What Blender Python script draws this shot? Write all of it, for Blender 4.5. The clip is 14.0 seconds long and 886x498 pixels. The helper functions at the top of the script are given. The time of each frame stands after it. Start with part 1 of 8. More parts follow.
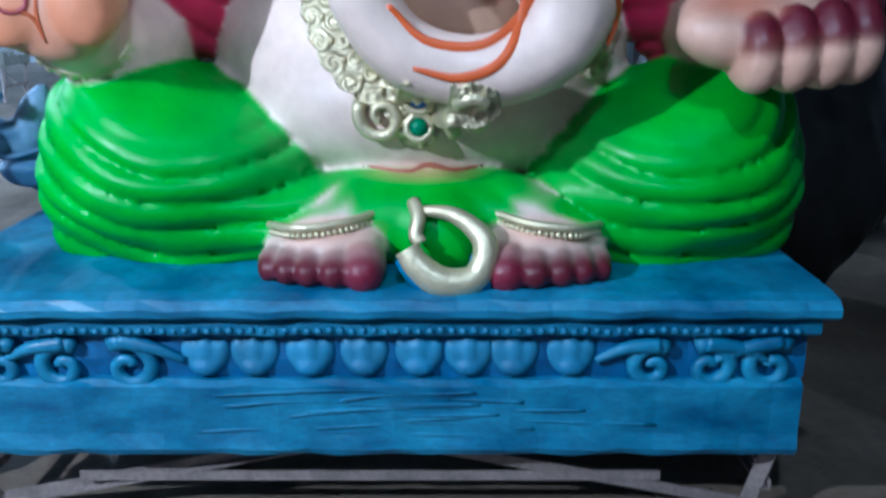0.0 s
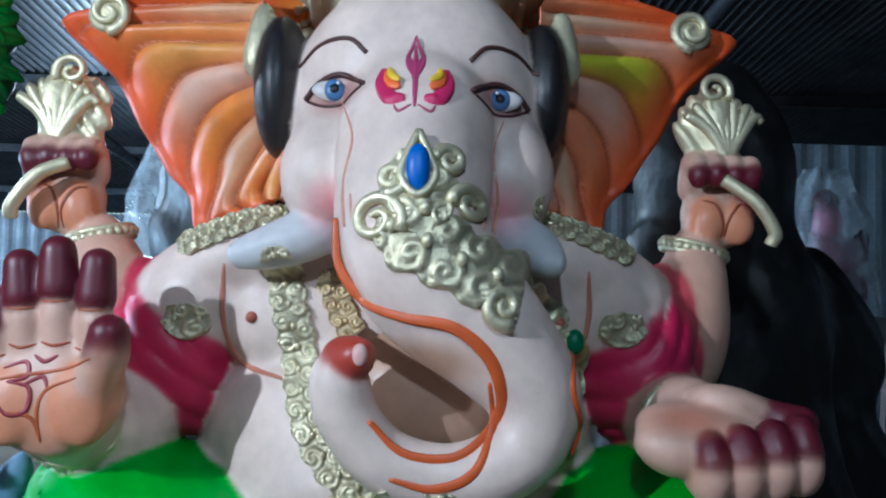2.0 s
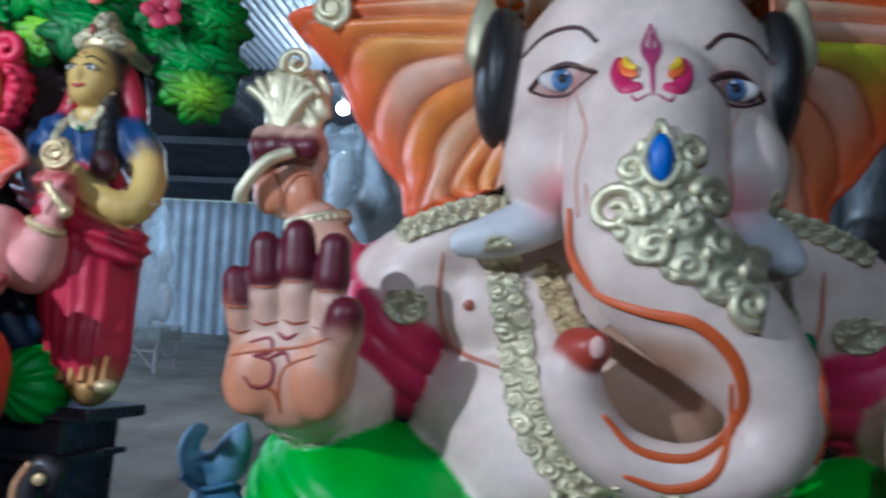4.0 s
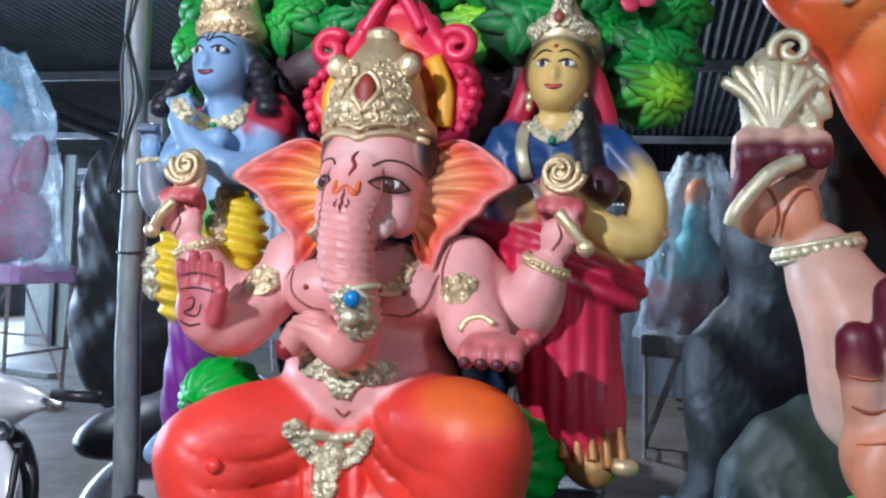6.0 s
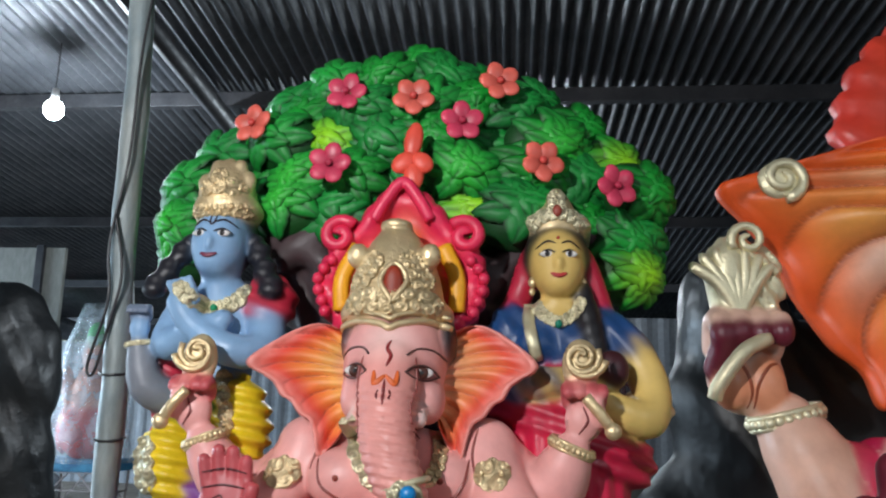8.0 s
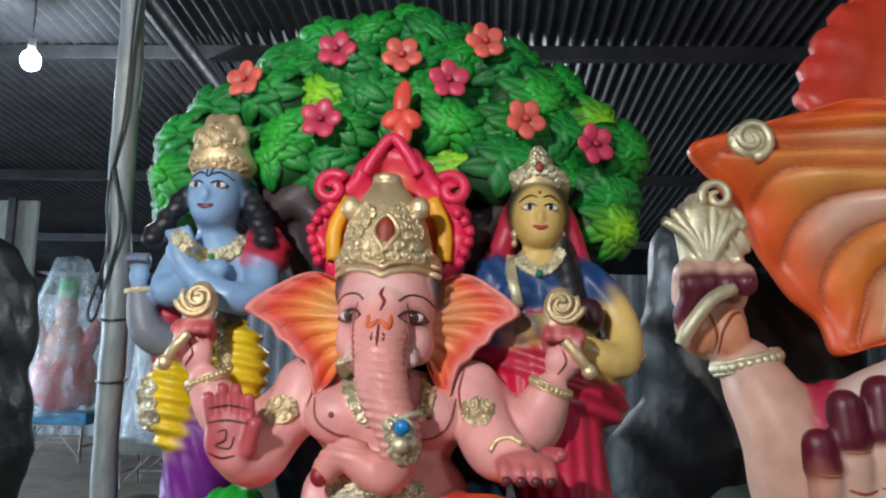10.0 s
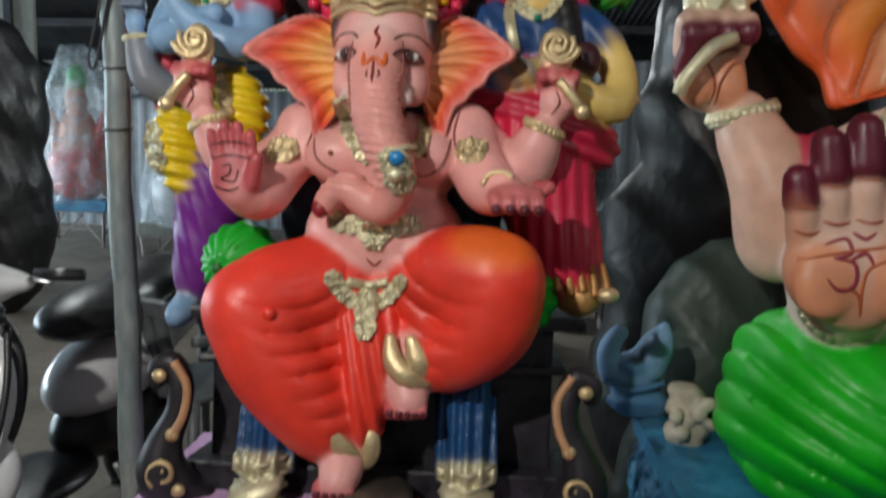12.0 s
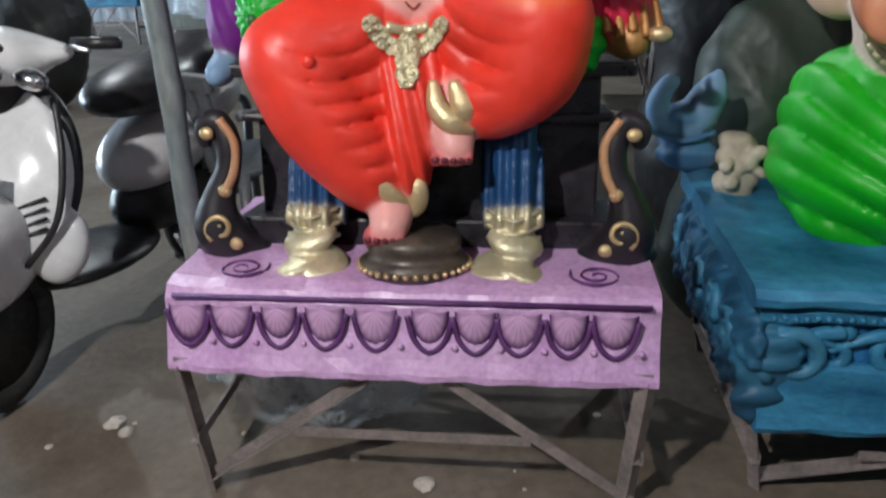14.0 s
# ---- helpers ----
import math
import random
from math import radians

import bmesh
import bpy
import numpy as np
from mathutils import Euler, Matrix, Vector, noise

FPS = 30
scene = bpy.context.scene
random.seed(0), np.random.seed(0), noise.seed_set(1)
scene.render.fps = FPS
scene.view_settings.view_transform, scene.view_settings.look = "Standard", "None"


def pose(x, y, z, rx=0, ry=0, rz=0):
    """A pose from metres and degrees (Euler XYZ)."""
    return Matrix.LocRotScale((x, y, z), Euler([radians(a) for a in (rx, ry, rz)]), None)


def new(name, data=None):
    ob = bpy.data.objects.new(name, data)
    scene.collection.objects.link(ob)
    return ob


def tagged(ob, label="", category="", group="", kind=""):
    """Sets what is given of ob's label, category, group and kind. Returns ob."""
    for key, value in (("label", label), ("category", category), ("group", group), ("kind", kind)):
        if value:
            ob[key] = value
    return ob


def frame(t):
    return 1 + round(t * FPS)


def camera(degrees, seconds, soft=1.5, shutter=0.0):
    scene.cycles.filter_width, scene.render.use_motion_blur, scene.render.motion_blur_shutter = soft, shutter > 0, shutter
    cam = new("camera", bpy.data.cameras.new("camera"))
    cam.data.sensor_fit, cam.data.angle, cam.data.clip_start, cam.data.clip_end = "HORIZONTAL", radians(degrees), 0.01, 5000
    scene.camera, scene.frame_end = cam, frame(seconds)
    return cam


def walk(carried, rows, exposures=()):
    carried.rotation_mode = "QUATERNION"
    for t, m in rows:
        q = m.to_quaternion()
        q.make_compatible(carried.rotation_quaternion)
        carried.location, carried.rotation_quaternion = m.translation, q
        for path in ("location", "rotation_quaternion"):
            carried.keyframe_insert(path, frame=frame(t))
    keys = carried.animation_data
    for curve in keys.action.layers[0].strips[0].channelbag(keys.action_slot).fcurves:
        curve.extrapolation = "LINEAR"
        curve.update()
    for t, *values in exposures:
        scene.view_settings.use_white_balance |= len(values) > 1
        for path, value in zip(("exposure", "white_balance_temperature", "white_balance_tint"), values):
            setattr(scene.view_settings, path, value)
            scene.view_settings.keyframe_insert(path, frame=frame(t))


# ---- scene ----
# ---------------------------------------------------------------- camera and walk
cam = camera(58.5, 14.0, 2.2, 0.5)
METRES, EYE, TILT, LEAN, TURN = 2.5, 1.16, -18.0, 0.0, 0.0
ROWS = [
    (0.0, 0.0, 0.0, 0.0, 0.0, 0.0, -0.0),
    (0.5, -0.0083, -0.0212, 0.0182, 0.55, 5.09, -0.92),
    (1.0, -0.0094, -0.0404, 0.049, -0.08, 10.59, -0.91),
    (1.5, -0.0069, -0.0505, 0.0671, 0.39, 14.4, -1.02),
    (2.0, -0.0043, -0.0593, 0.0894, -2.19, 20.36, -0.62),
    (4.5, -0.1625, -0.0564, 0.0809, 12.91, 18.76, -6.75),
    (5.0, -0.2722, 0.0241, 0.1119, 20.31, 16.2, -7.25),
    (5.5, -0.4029, 0.0463, 0.1256, 19.05, 16.37, -10.14),
    (6.0, -0.5087, 0.029, 0.1376, 13.51, 18.04, -7.19),
    (6.5, -0.5467, 0.0414, 0.1474, 12.22, 20.44, -6.92),
    (7.0, -0.6161, 0.0022, 0.1508, 5.97, 25.39, -1.04),
    (7.5, -0.6389, -0.0226, 0.1562, 4.97, 29.03, -2.53),
    (10.0, -0.6576, -0.0701, 0.128, 2.2, 25.78, -2.05),
    (10.5, -0.661, -0.072, 0.1173, 2.11, 24.58, -2.22),
    (11.0, -0.6617, -0.07, 0.1048, 2.11, 21.12, -2.5),
    (11.5, -0.6456, -0.0746, 0.0897, 2.41, 17.26, -3.32),
    (12.0, -0.6399, -0.0685, 0.0726, 3.03, 11.31, -2.42),
    (12.5, -0.6421, -0.0595, 0.0544, 3.8, 6.09, -2.71),
    (13.0, -0.6402, -0.0607, 0.0443, 4.55, 3.03, -1.6),
    (13.5, -0.6409, -0.0604, 0.0365, 6.18, 0.13, -1.02),
    (14.0, -0.6405, -0.0564, 0.0309, 6.3, -3.55, -0.77),
]
walk(cam, [(t, pose(0, 0, EYE, TILT, LEAN, TURN) @ pose(METRES * x, METRES * y, METRES * z, 90 + pitch, roll, yaw)) for t, x, y, z, yaw, pitch, roll in ROWS],
     [(0.0, 0.74, 4850, 6), (1.0, 0.30, 5100, 3), (2.2, 0.18, 5000, 2), (4.3, -0.06, 5050, 6), (5.5, 0.05, 5200, 13), (6.5, 0.02, 5800, 12), (7.7, -0.24, 6100, 8), (10.0, -0.3, 6200, 10), (12.0, -0.58, 6600, 6), (14.0, -0.12, 6400, 10)])

# ---------------------------------------------------------------- world and lights
world = bpy.data.worlds.new("world")
scene.world = world
world.use_nodes = True
wn = world.node_tree
sky = wn.nodes.new("ShaderNodeTexSky")
sky.sky_type = "NISHITA"
sky.sun_disc = False
sky.sun_elevation, sky.sun_rotation = radians(14), radians(200)
wn.nodes["Background"].inputs[1].default_value = 0.12
wn.links.new(sky.outputs[0], wn.nodes["Background"].inputs[0])


def lamp(name, kind, m, watts, colour, size=0.1):
    data = bpy.data.lights.new(name, kind)
    data.energy, data.color = watts, colour
    if kind == "AREA":
        data.shape, data.size, data.size_y = "RECTANGLE", size, size * 0.5
    else:
        data.shadow_soft_size = size
    ob = new(name, data)
    ob.matrix_world = m
    return ob


# the open yard side lets daylight in
yard = lamp("yard_daylight", "AREA", pose(-12.6, 8.0, 2.0, 0, -90, 0), 1900, (0.70, 0.86, 1.0), 10.0)
yard.data.size, yard.data.size_y = 2.2, 11.0

# ---------------------------------------------------------------- materials
def material(name, rough=0.5, metal=0.0, spec=0.5):
    m = bpy.data.materials.new(name)
    m.use_nodes = True
    b = m.node_tree.nodes["Principled BSDF"]
    b.inputs["Roughness"].default_value, b.inputs["Metallic"].default_value = rough, metal
    b.inputs["Specular IOR Level"].default_value = spec
    return m, m.node_tree, b


def noisy(nt, scale, detail=4.0, rough=0.6, stretch=None):
    co = nt.nodes.new("ShaderNodeTexCoord")
    n = nt.nodes.new("ShaderNodeTexNoise")
    n.inputs["Scale"].default_value, n.inputs["Detail"].default_value, n.inputs["Roughness"].default_value = scale, detail, rough
    if stretch:
        mp = nt.nodes.new("ShaderNodeMapping")
        mp.inputs["Scale"].default_value = stretch
        nt.links.new(co.outputs["Object"], mp.inputs[0])
        nt.links.new(mp.outputs[0], n.inputs["Vector"])
    else:
        nt.links.new(co.outputs["Object"], n.inputs["Vector"])
    return n.outputs["Fac"]


def ranged(nt, fac, a, b, lo=0.3, hi=0.7):
    r = nt.nodes.new("ShaderNodeMapRange")
    r.inputs["From Min"].default_value, r.inputs["From Max"].default_value = lo, hi
    r.inputs["To Min"].default_value, r.inputs["To Max"].default_value = a, b
    nt.links.new(fac, r.inputs["Value"])
    return r.outputs["Result"]


def mixed(nt, fac, a, b, kind="MIX"):
    x = nt.nodes.new("ShaderNodeMix")
    x.data_type, x.blend_type = "RGBA", kind
    for socket, v in ((x.inputs[0], fac), (x.inputs[6], a), (x.inputs[7], b)):
        if hasattr(v, "links") or hasattr(v, "is_linked"):
            nt.links.new(v, socket)
        else:
            socket.default_value = v
    return x.outputs[2]


def bumped(nt, bsdf, fac, strength, distance):
    n = nt.nodes.new("ShaderNodeBump")
    n.inputs["Strength"].default_value, n.inputs["Distance"].default_value = strength, distance
    nt.links.new(fac, n.inputs["Height"])
    nt.links.new(n.outputs[0], bsdf.inputs["Normal"])


def plain(name, a, b, scale=8.0, rough=0.6, metal=0.0, bump=0.3, bump_scale=60.0, depth=0.003, spec=0.5, stretch=None, detail=5.0, grain=(0.80, 1.12)):
    """A two-tone surface with coarse patches, fine grain and relief."""
    m, nt, bsdf = material(name, rough, metal, spec)
    coarse = ranged(nt, noisy(nt, scale, detail, 0.6, stretch), 0, 1)
    fine = ranged(nt, noisy(nt, bump_scale, 3.0, 0.6, stretch), *grain)
    col = mixed(nt, coarse, (*a, 1), (*b, 1))
    v = nt.nodes.new("ShaderNodeVectorMath")
    v.operation = "SCALE"
    nt.links.new(col, v.inputs[0])
    nt.links.new(fine, v.inputs["Scale"])
    nt.links.new(v.outputs[0], bsdf.inputs["Base Color"])
    nt.links.new(ranged(nt, noisy(nt, scale * 3), max(rough - 0.12, 0.05), min(rough + 0.15, 1)), bsdf.inputs["Roughness"])
    bumped(nt, bsdf, noisy(nt, bump_scale, 3.0, 0.6, stretch), bump, depth)
    return m


def paint_material(name, rough, bump_scale, bump, grime=0.25):
    """Sprayed paint on cast plaster: the colour of each spot is stored in the mesh, its alpha tells gilding."""
    m, nt, b = material(name, rough)
    at = nt.nodes.new("ShaderNodeAttribute")
    at.attribute_name = "paint"
    patch = ranged(nt, noisy(nt, 7.0, 5.0), 1 - grime, 1.0 + grime * 0.3)
    v = nt.nodes.new("ShaderNodeVectorMath")
    v.operation = "SCALE"
    nt.links.new(at.outputs["Color"], v.inputs[0])
    nt.links.new(patch, v.inputs["Scale"])
    nt.links.new(v.outputs[0], b.inputs["Base Color"])
    mt = nt.nodes.new("ShaderNodeMath")
    mt.operation = "MULTIPLY"
    mt.inputs[1].default_value = 0.62
    nt.links.new(at.outputs["Alpha"], mt.inputs[0])
    nt.links.new(mt.outputs[0], b.inputs["Metallic"])
    nt.links.new(ranged(nt, noisy(nt, 22.0, 4.0), rough - 0.1, rough + 0.12), b.inputs["Roughness"])
    # gilding is rough-cast, bare paint nearly smooth
    bp = nt.nodes.new("ShaderNodeBump")
    bp.inputs["Distance"].default_value = 0.004
    st = nt.nodes.new("ShaderNodeMath")
    st.operation = "MULTIPLY_ADD"
    st.inputs[1].default_value, st.inputs[2].default_value = 0.55, bump
    nt.links.new(at.outputs["Alpha"], st.inputs[0])
    nt.links.new(st.outputs[0], bp.inputs["Strength"])
    nt.links.new(noisy(nt, bump_scale, 3.0), bp.inputs["Height"])
    nt.links.new(bp.outputs[0], b.inputs["Normal"])
    return m


PAINT = paint_material("painted_plaster", 0.45, 90.0, 0.10)
PAINT_MATT = paint_material("painted_plaster_matt", 0.55, 60.0, 0.2, 0.4)


# ---------------------------------------------------------------- building helpers
def part(name, bm, mat, parent=None, label="", smooth=True):
    me = bpy.data.meshes.new(name)
    bm.normal_update()
    bm.to_mesh(me)
    bm.free()
    return part_mesh(name, me, mat, parent, label, smooth)


def part_mesh(name, me, mat, parent=None, label="", smooth=True):
    if mat and not me.materials:
        me.materials.append(mat)
    if smooth:
        me.shade_smooth()
    ob = new(name, me)
    if parent:
        ob.parent = parent
    if label:
        ob["label"] = label
    return ob


def empty(name, x=0, y=0, z=0, rz=0):
    ob = new(name)
    ob.empty_display_size = 0.1
    ob.matrix_world = pose(x, y, z, 0, 0, rz)
    return ob


def box(bm, lo, hi, bevel=0.0, m=None):
    """A box from corner to corner, its edges rounded."""
    made = bmesh.ops.create_cube(bm, size=1.0)["verts"]
    size, mid = Vector(hi) - Vector(lo), (Vector(hi) + Vector(lo)) / 2
    for v in made:
        v.co = Vector((v.co.x * size.x, v.co.y * size.y, v.co.z * size.z)) + mid
    if bevel:
        es = list({e for v in made for e in v.link_edges})
        made = list({v for f in bmesh.ops.bevel(bm, geom=es, offset=bevel, segments=2, affect="EDGES", profile=0.6)["faces"] for v in f.verts} | {v for v in made if v.is_valid})
    if m:
        bmesh.ops.transform(bm, matrix=m, verts=made)
    return made


def bar(bm, a, b, r, n=8, r2=None):
    """A round bar from a to b."""
    a, b = Vector(a), Vector(b)
    q = (b - a).to_track_quat("Z", "Y").to_matrix().to_4x4()
    m = Matrix.Translation((a + b) / 2) @ q
    return bmesh.ops.create_cone(bm, cap_ends=True, segments=n, radius1=r, radius2=r if r2 is None else r2, depth=(b - a).length, matrix=m)["verts"]


def smooth_path(pts, n):
    """Catmull-Rom through the points, n samples a span."""
    p = np.array(pts, float)
    q = np.vstack([2 * p[0] - p[1], p, 2 * p[-1] - p[-2]])
    out = []
    for i in range(1, len(q) - 2):
        for t in np.arange(n) / n:
            a, b, c, d = q[i - 1], q[i], q[i + 1], q[i + 2]
            out.append(0.5 * (2 * b + (c - a) * t + (2 * a - 5 * b + 4 * c - d) * t * t + (3 * b - a - 3 * c + d) * t ** 3))
    out.append(p[-1])
    return np.array(out)


def tube_mesh(pts, radii, n=8, flat=None):
    """Vertices and faces of a tube; flat squeezes it along y."""
    pts = np.asarray(pts, float)
    radii = np.broadcast_to(np.asarray(radii, float), (len(pts),))
    tan = np.gradient(pts, axis=0)
    tan /= np.linalg.norm(tan, axis=1)[:, None] + 1e-9
    ref = np.array([0.0, 1.0, 0.0])
    u = np.cross(tan, ref)
    bad = np.linalg.norm(u, axis=1) < 0.15
    u[bad] = np.cross(tan[bad], np.array([1.0, 0.0, 0.0]))
    u /= np.linalg.norm(u, axis=1)[:, None] + 1e-9
    w = np.cross(u, tan)
    an = np.arange(n) * 2 * np.pi / n
    f = 1.0 if flat is None else flat
    v = pts[:, None] + radii[:, None, None] * (np.cos(an)[None, :, None] * u[:, None] + f * np.sin(an)[None, :, None] * w[:, None])
    m = len(pts)
    v = v.reshape(-1, 3)
    faces = []
    for i in range(m - 1):
        for j in range(n):
            faces.append((i * n + j, i * n + (j + 1) % n, (i + 1) * n + (j + 1) % n, (i + 1) * n + j))
    faces.append(tuple(range(n - 1, -1, -1)))
    faces.append(tuple((m - 1) * n + j for j in range(n)))
    return v, faces


def ball_mesh(c, r, rot=None, nu=12, nv=8):
    th, ph = np.linspace(0, 2 * np.pi, nu, endpoint=False), np.linspace(0, np.pi, nv + 1)[1:-1]
    v = [(0, 0, 1)] + [(np.sin(p) * np.cos(t), np.sin(p) * np.sin(t), np.cos(p)) for p in ph for t in th] + [(0, 0, -1)]
    v = np.array(v) * np.broadcast_to(np.asarray(r, float), (3,))
    if rot is not None:
        v = v @ np.array(Euler([radians(a) for a in rot]).to_matrix()).T
    f = [(0, 1 + j, 1 + (j + 1) % nu) for j in range(nu)]
    for i in range(nv - 2):
        f += [(1 + i * nu + j, 1 + (i + 1) * nu + j, 1 + (i + 1) * nu + (j + 1) % nu, 1 + i * nu + (j + 1) % nu) for j in range(nu)]
    last, k = len(v) - 1, 1 + (nv - 2) * nu
    f += [(last, k + (j + 1) % nu, k + j) for j in range(nu)]
    return v + np.array(c), f


def rotation(rot):
    return np.array(Euler([radians(a) for a in rot]).to_matrix())


class Form:
    """A cast figure: rounded masses melted into one skin, with cast-on ornament, painted spot by spot, joined into one mesh.
    It is laid out at the workshop's drawing scale and brought to metres in mesh()."""
    SCALE, DROP = 1.136, 0.1165

    def __init__(self, voxel=0.01, soft=0.006):
        self.voxel, self.soft, self.masses, self.spots, self.pieces = voxel, soft, [], [], []

    def mass(self, fn, lo, hi, colour, k):
        self.masses.append((fn, np.array(lo, float), np.array(hi, float), np.array(colour if len(colour) == 4 else (*colour, 0.0)), k))

    def ell(self, c, r, colour, rot=None, k=0.03, wave=None):
        c, r = np.array(c, float), np.broadcast_to(np.array(r, float), (3,))
        turn = rotation(rot) if rot is not None else None

        def fn(p):
            q = p - c
            if turn is not None:
                q = q @ turn
            a = np.linalg.norm(q / r, axis=-1)
            b = np.linalg.norm(q / r ** 2, axis=-1)
            d = a * (a - 1) / (b + 1e-6)
            return d + wave(p) if wave else d
        m = r.max() if rot is not None else r
        self.mass(fn, c - m, c + m, colour, k)

    def cap(self, a, b, ra, rb, colour, k=0.02, wave=None):
        a, b = np.array(a, float), np.array(b, float)
        ab = b - a
        n = ab @ ab + 1e-9

        def fn(p):
            t = np.clip(((p - a) @ ab) / n, 0, 1)
            d = np.linalg.norm(p - a - t[..., None] * ab, axis=-1) - (ra + (rb - ra) * t)
            return d + wave(p) if wave else d
        r = max(ra, rb)
        self.mass(fn, np.minimum(a, b) - r, np.maximum(a, b) + r, colour, k)

    def chain(self, pts, radii, colour, k=0.02, n=3, wave=None):
        q = smooth_path([(*p, r) for p, r in zip(pts, radii)], n)
        for a, b in zip(q[:-1], q[1:]):
            self.cap(a[:3], b[:3], a[3], b[3], colour, k, wave)

    def spot(self, c, r, colour, soft=0.5, amount=1.0, rot=None):
        """Sprayed paint, fading towards the rim of an ellipsoid."""
        self.spots.append((np.array(c, float), np.broadcast_to(np.array(r, float), (3,)), np.array(colour if len(colour) == 4 else (*colour, 0.0)), soft, amount, rotation(rot) if rot else None))

    def depth(self, p):
        """Signed distance of the melted masses at the points p."""
        d = np.full(p.shape[:-1], 0.5)
        for fn, lo, hi, _, k in self.masses:
            near = np.all((p > lo - 0.06) & (p < hi + 0.06), axis=-1)
            if near.any():
                e, old = fn(p[near]), d[near]
                h = np.clip(0.5 + 0.5 * (old - e) / k, 0, 1)
                d[near] = old + (e - old) * h - k * h * (1 - h)
        return d

    def front(self, xz, y0, y1, lift=0.0):
        """The places on the skin, seen from the front, over the points (x, z)."""
        xz = np.asarray(xz, float)
        ys = np.arange(y0, y1, 0.005)
        p = np.stack(np.broadcast_arrays(xz[:, None, 0], ys[None, :], xz[:, None, 1]), -1)
        d = self.depth(p)
        inside = d < 0
        first = np.where(inside.any(1), inside.argmax(1), len(ys) - 1)
        row = np.arange(len(xz))
        a, b = d[row, np.maximum(first - 1, 0)], d[row, first]
        back = np.where((first > 0) & (a > 0) & (b < 0), np.clip(b / np.minimum(b - a, -1e-6), 0, 1), 0)
        return np.stack([xz[:, 0], ys[first] - 0.005 * back - lift, xz[:, 1]], -1)

    def piece(self, vf, colour):
        self.pieces.append((*vf, np.array(colour if len(colour) == 4 else (*colour, 0.0))))

    def tube(self, pts, radii, colour, n=8, flat=None):
        self.piece(tube_mesh(pts, radii, n, flat), colour)

    def ball(self, c, r, colour, rot=None, nu=12, nv=8):
        self.piece(ball_mesh(c, r, rot, nu, nv), colour)

    def skin(self):
        h = self.voxel
        lo = np.min([m[1] for m in self.masses], 0) - 3 * h
        hi = np.max([m[2] for m in self.masses], 0) + 3 * h
        n = np.ceil((hi - lo) / h).astype(int) + 1
        ax = [lo[i] + h * np.arange(n[i]) for i in range(3)]
        D = np.full(n, 0.5, np.float32)
        for fn, a, b, _, k in self.masses:
            s = np.maximum(((a - k - 2 * h - lo) / h).astype(int), 0)
            e = np.minimum(((b + k + 2 * h - lo) / h).astype(int) + 2, n)
            sl = tuple(slice(s[i], e[i]) for i in range(3))
            p = np.stack(np.meshgrid(*[ax[i][sl[i]] for i in range(3)], indexing="ij"), -1)
            d, old = fn(p), D[sl]
            t = np.clip(0.5 + 0.5 * (old - d) / k, 0, 1)
            D[sl] = old + (d - old) * t - k * t * (1 - t)
        S = D < 0
        m = n - 1
        acc, cnt = np.zeros((*m, 3), np.float32), np.zeros(m, np.float32)
        corner = [(i, j, k) for i in (0, 1) for j in (0, 1) for k in (0, 1)]

        def at(A, c):
            return A[c[0]:c[0] + m[0], c[1]:c[1] + m[1], c[2]:c[2] + m[2]]
        for c in corner:
            for axis in range(3):
                if c[axis]:
                    continue
                e = tuple(c[i] + (i == axis) for i in range(3))
                d0, d1 = at(D, c), at(D, e)
                cross = at(S, c) != at(S, e)
                t = np.where(cross, d0 / np.where(cross, d0 - d1, 1), 0)
                for i in range(3):
                    acc[..., i] += np.where(cross, c[i] + (t if i == axis else 0), 0)
                cnt += cross
        on = cnt > 0
        ids = np.full(m, -1)
        ids[on] = np.arange(on.sum())
        v = (np.argwhere(on) + acc[on] / cnt[on][:, None]) * h + lo
        faces = []
        for axis in range(3):
            u, w = (axis + 1) % 3, (axis + 2) % 3
            a = np.take(S, range(n[axis] - 1), axis)
            b = np.take(S, range(1, n[axis]), axis)
            idx = np.argwhere(a != b)
            flip = a[tuple(idx.T)]
            ok = (idx[:, u] > 0) & (idx[:, w] > 0) & (idx[:, u] < m[u]) & (idx[:, w] < m[w])
            idx, flip = idx[ok], flip[ok]
            quad = []
            for du, dw in ((1, 1), (0, 1), (0, 0), (1, 0)):
                k = idx.copy()
                k[:, u] -= du
                k[:, w] -= dw
                quad.append(ids[tuple(k.T)])
            q = np.stack(quad, 1)
            q[~flip] = q[~flip][:, ::-1]
            faces.append(q)
        return v, np.vstack(faces)

    def colours(self, v):
        best = np.full(len(v), 9.0)
        ds = []
        for fn, lo, hi, c, _ in self.masses:
            near = np.flatnonzero(np.all((v > lo - 0.05) & (v < hi + 0.05), axis=1))
            d = fn(v[near]) if len(near) else np.zeros(0)
            ds.append((near, d, c))
            best[near] = np.minimum(best[near], d)
        col, tot = np.zeros((len(v), 4)), np.full(len(v), 1e-9)
        for near, d, c in ds:
            w = np.exp(-np.clip((d - best[near]) / self.soft, 0, 40))
            col[near] += w[:, None] * c
            tot[near] += w
        col /= tot[:, None]
        for c, r, colour, soft, amount, turn in self.spots:
            q = v - c
            if turn is not None:
                q = q @ turn
            a = np.linalg.norm(q / r, axis=1)
            w = np.clip((1 - a) / max(soft, 1e-3), 0, 1)[:, None] * amount
            col += w * (colour - col)
        return col

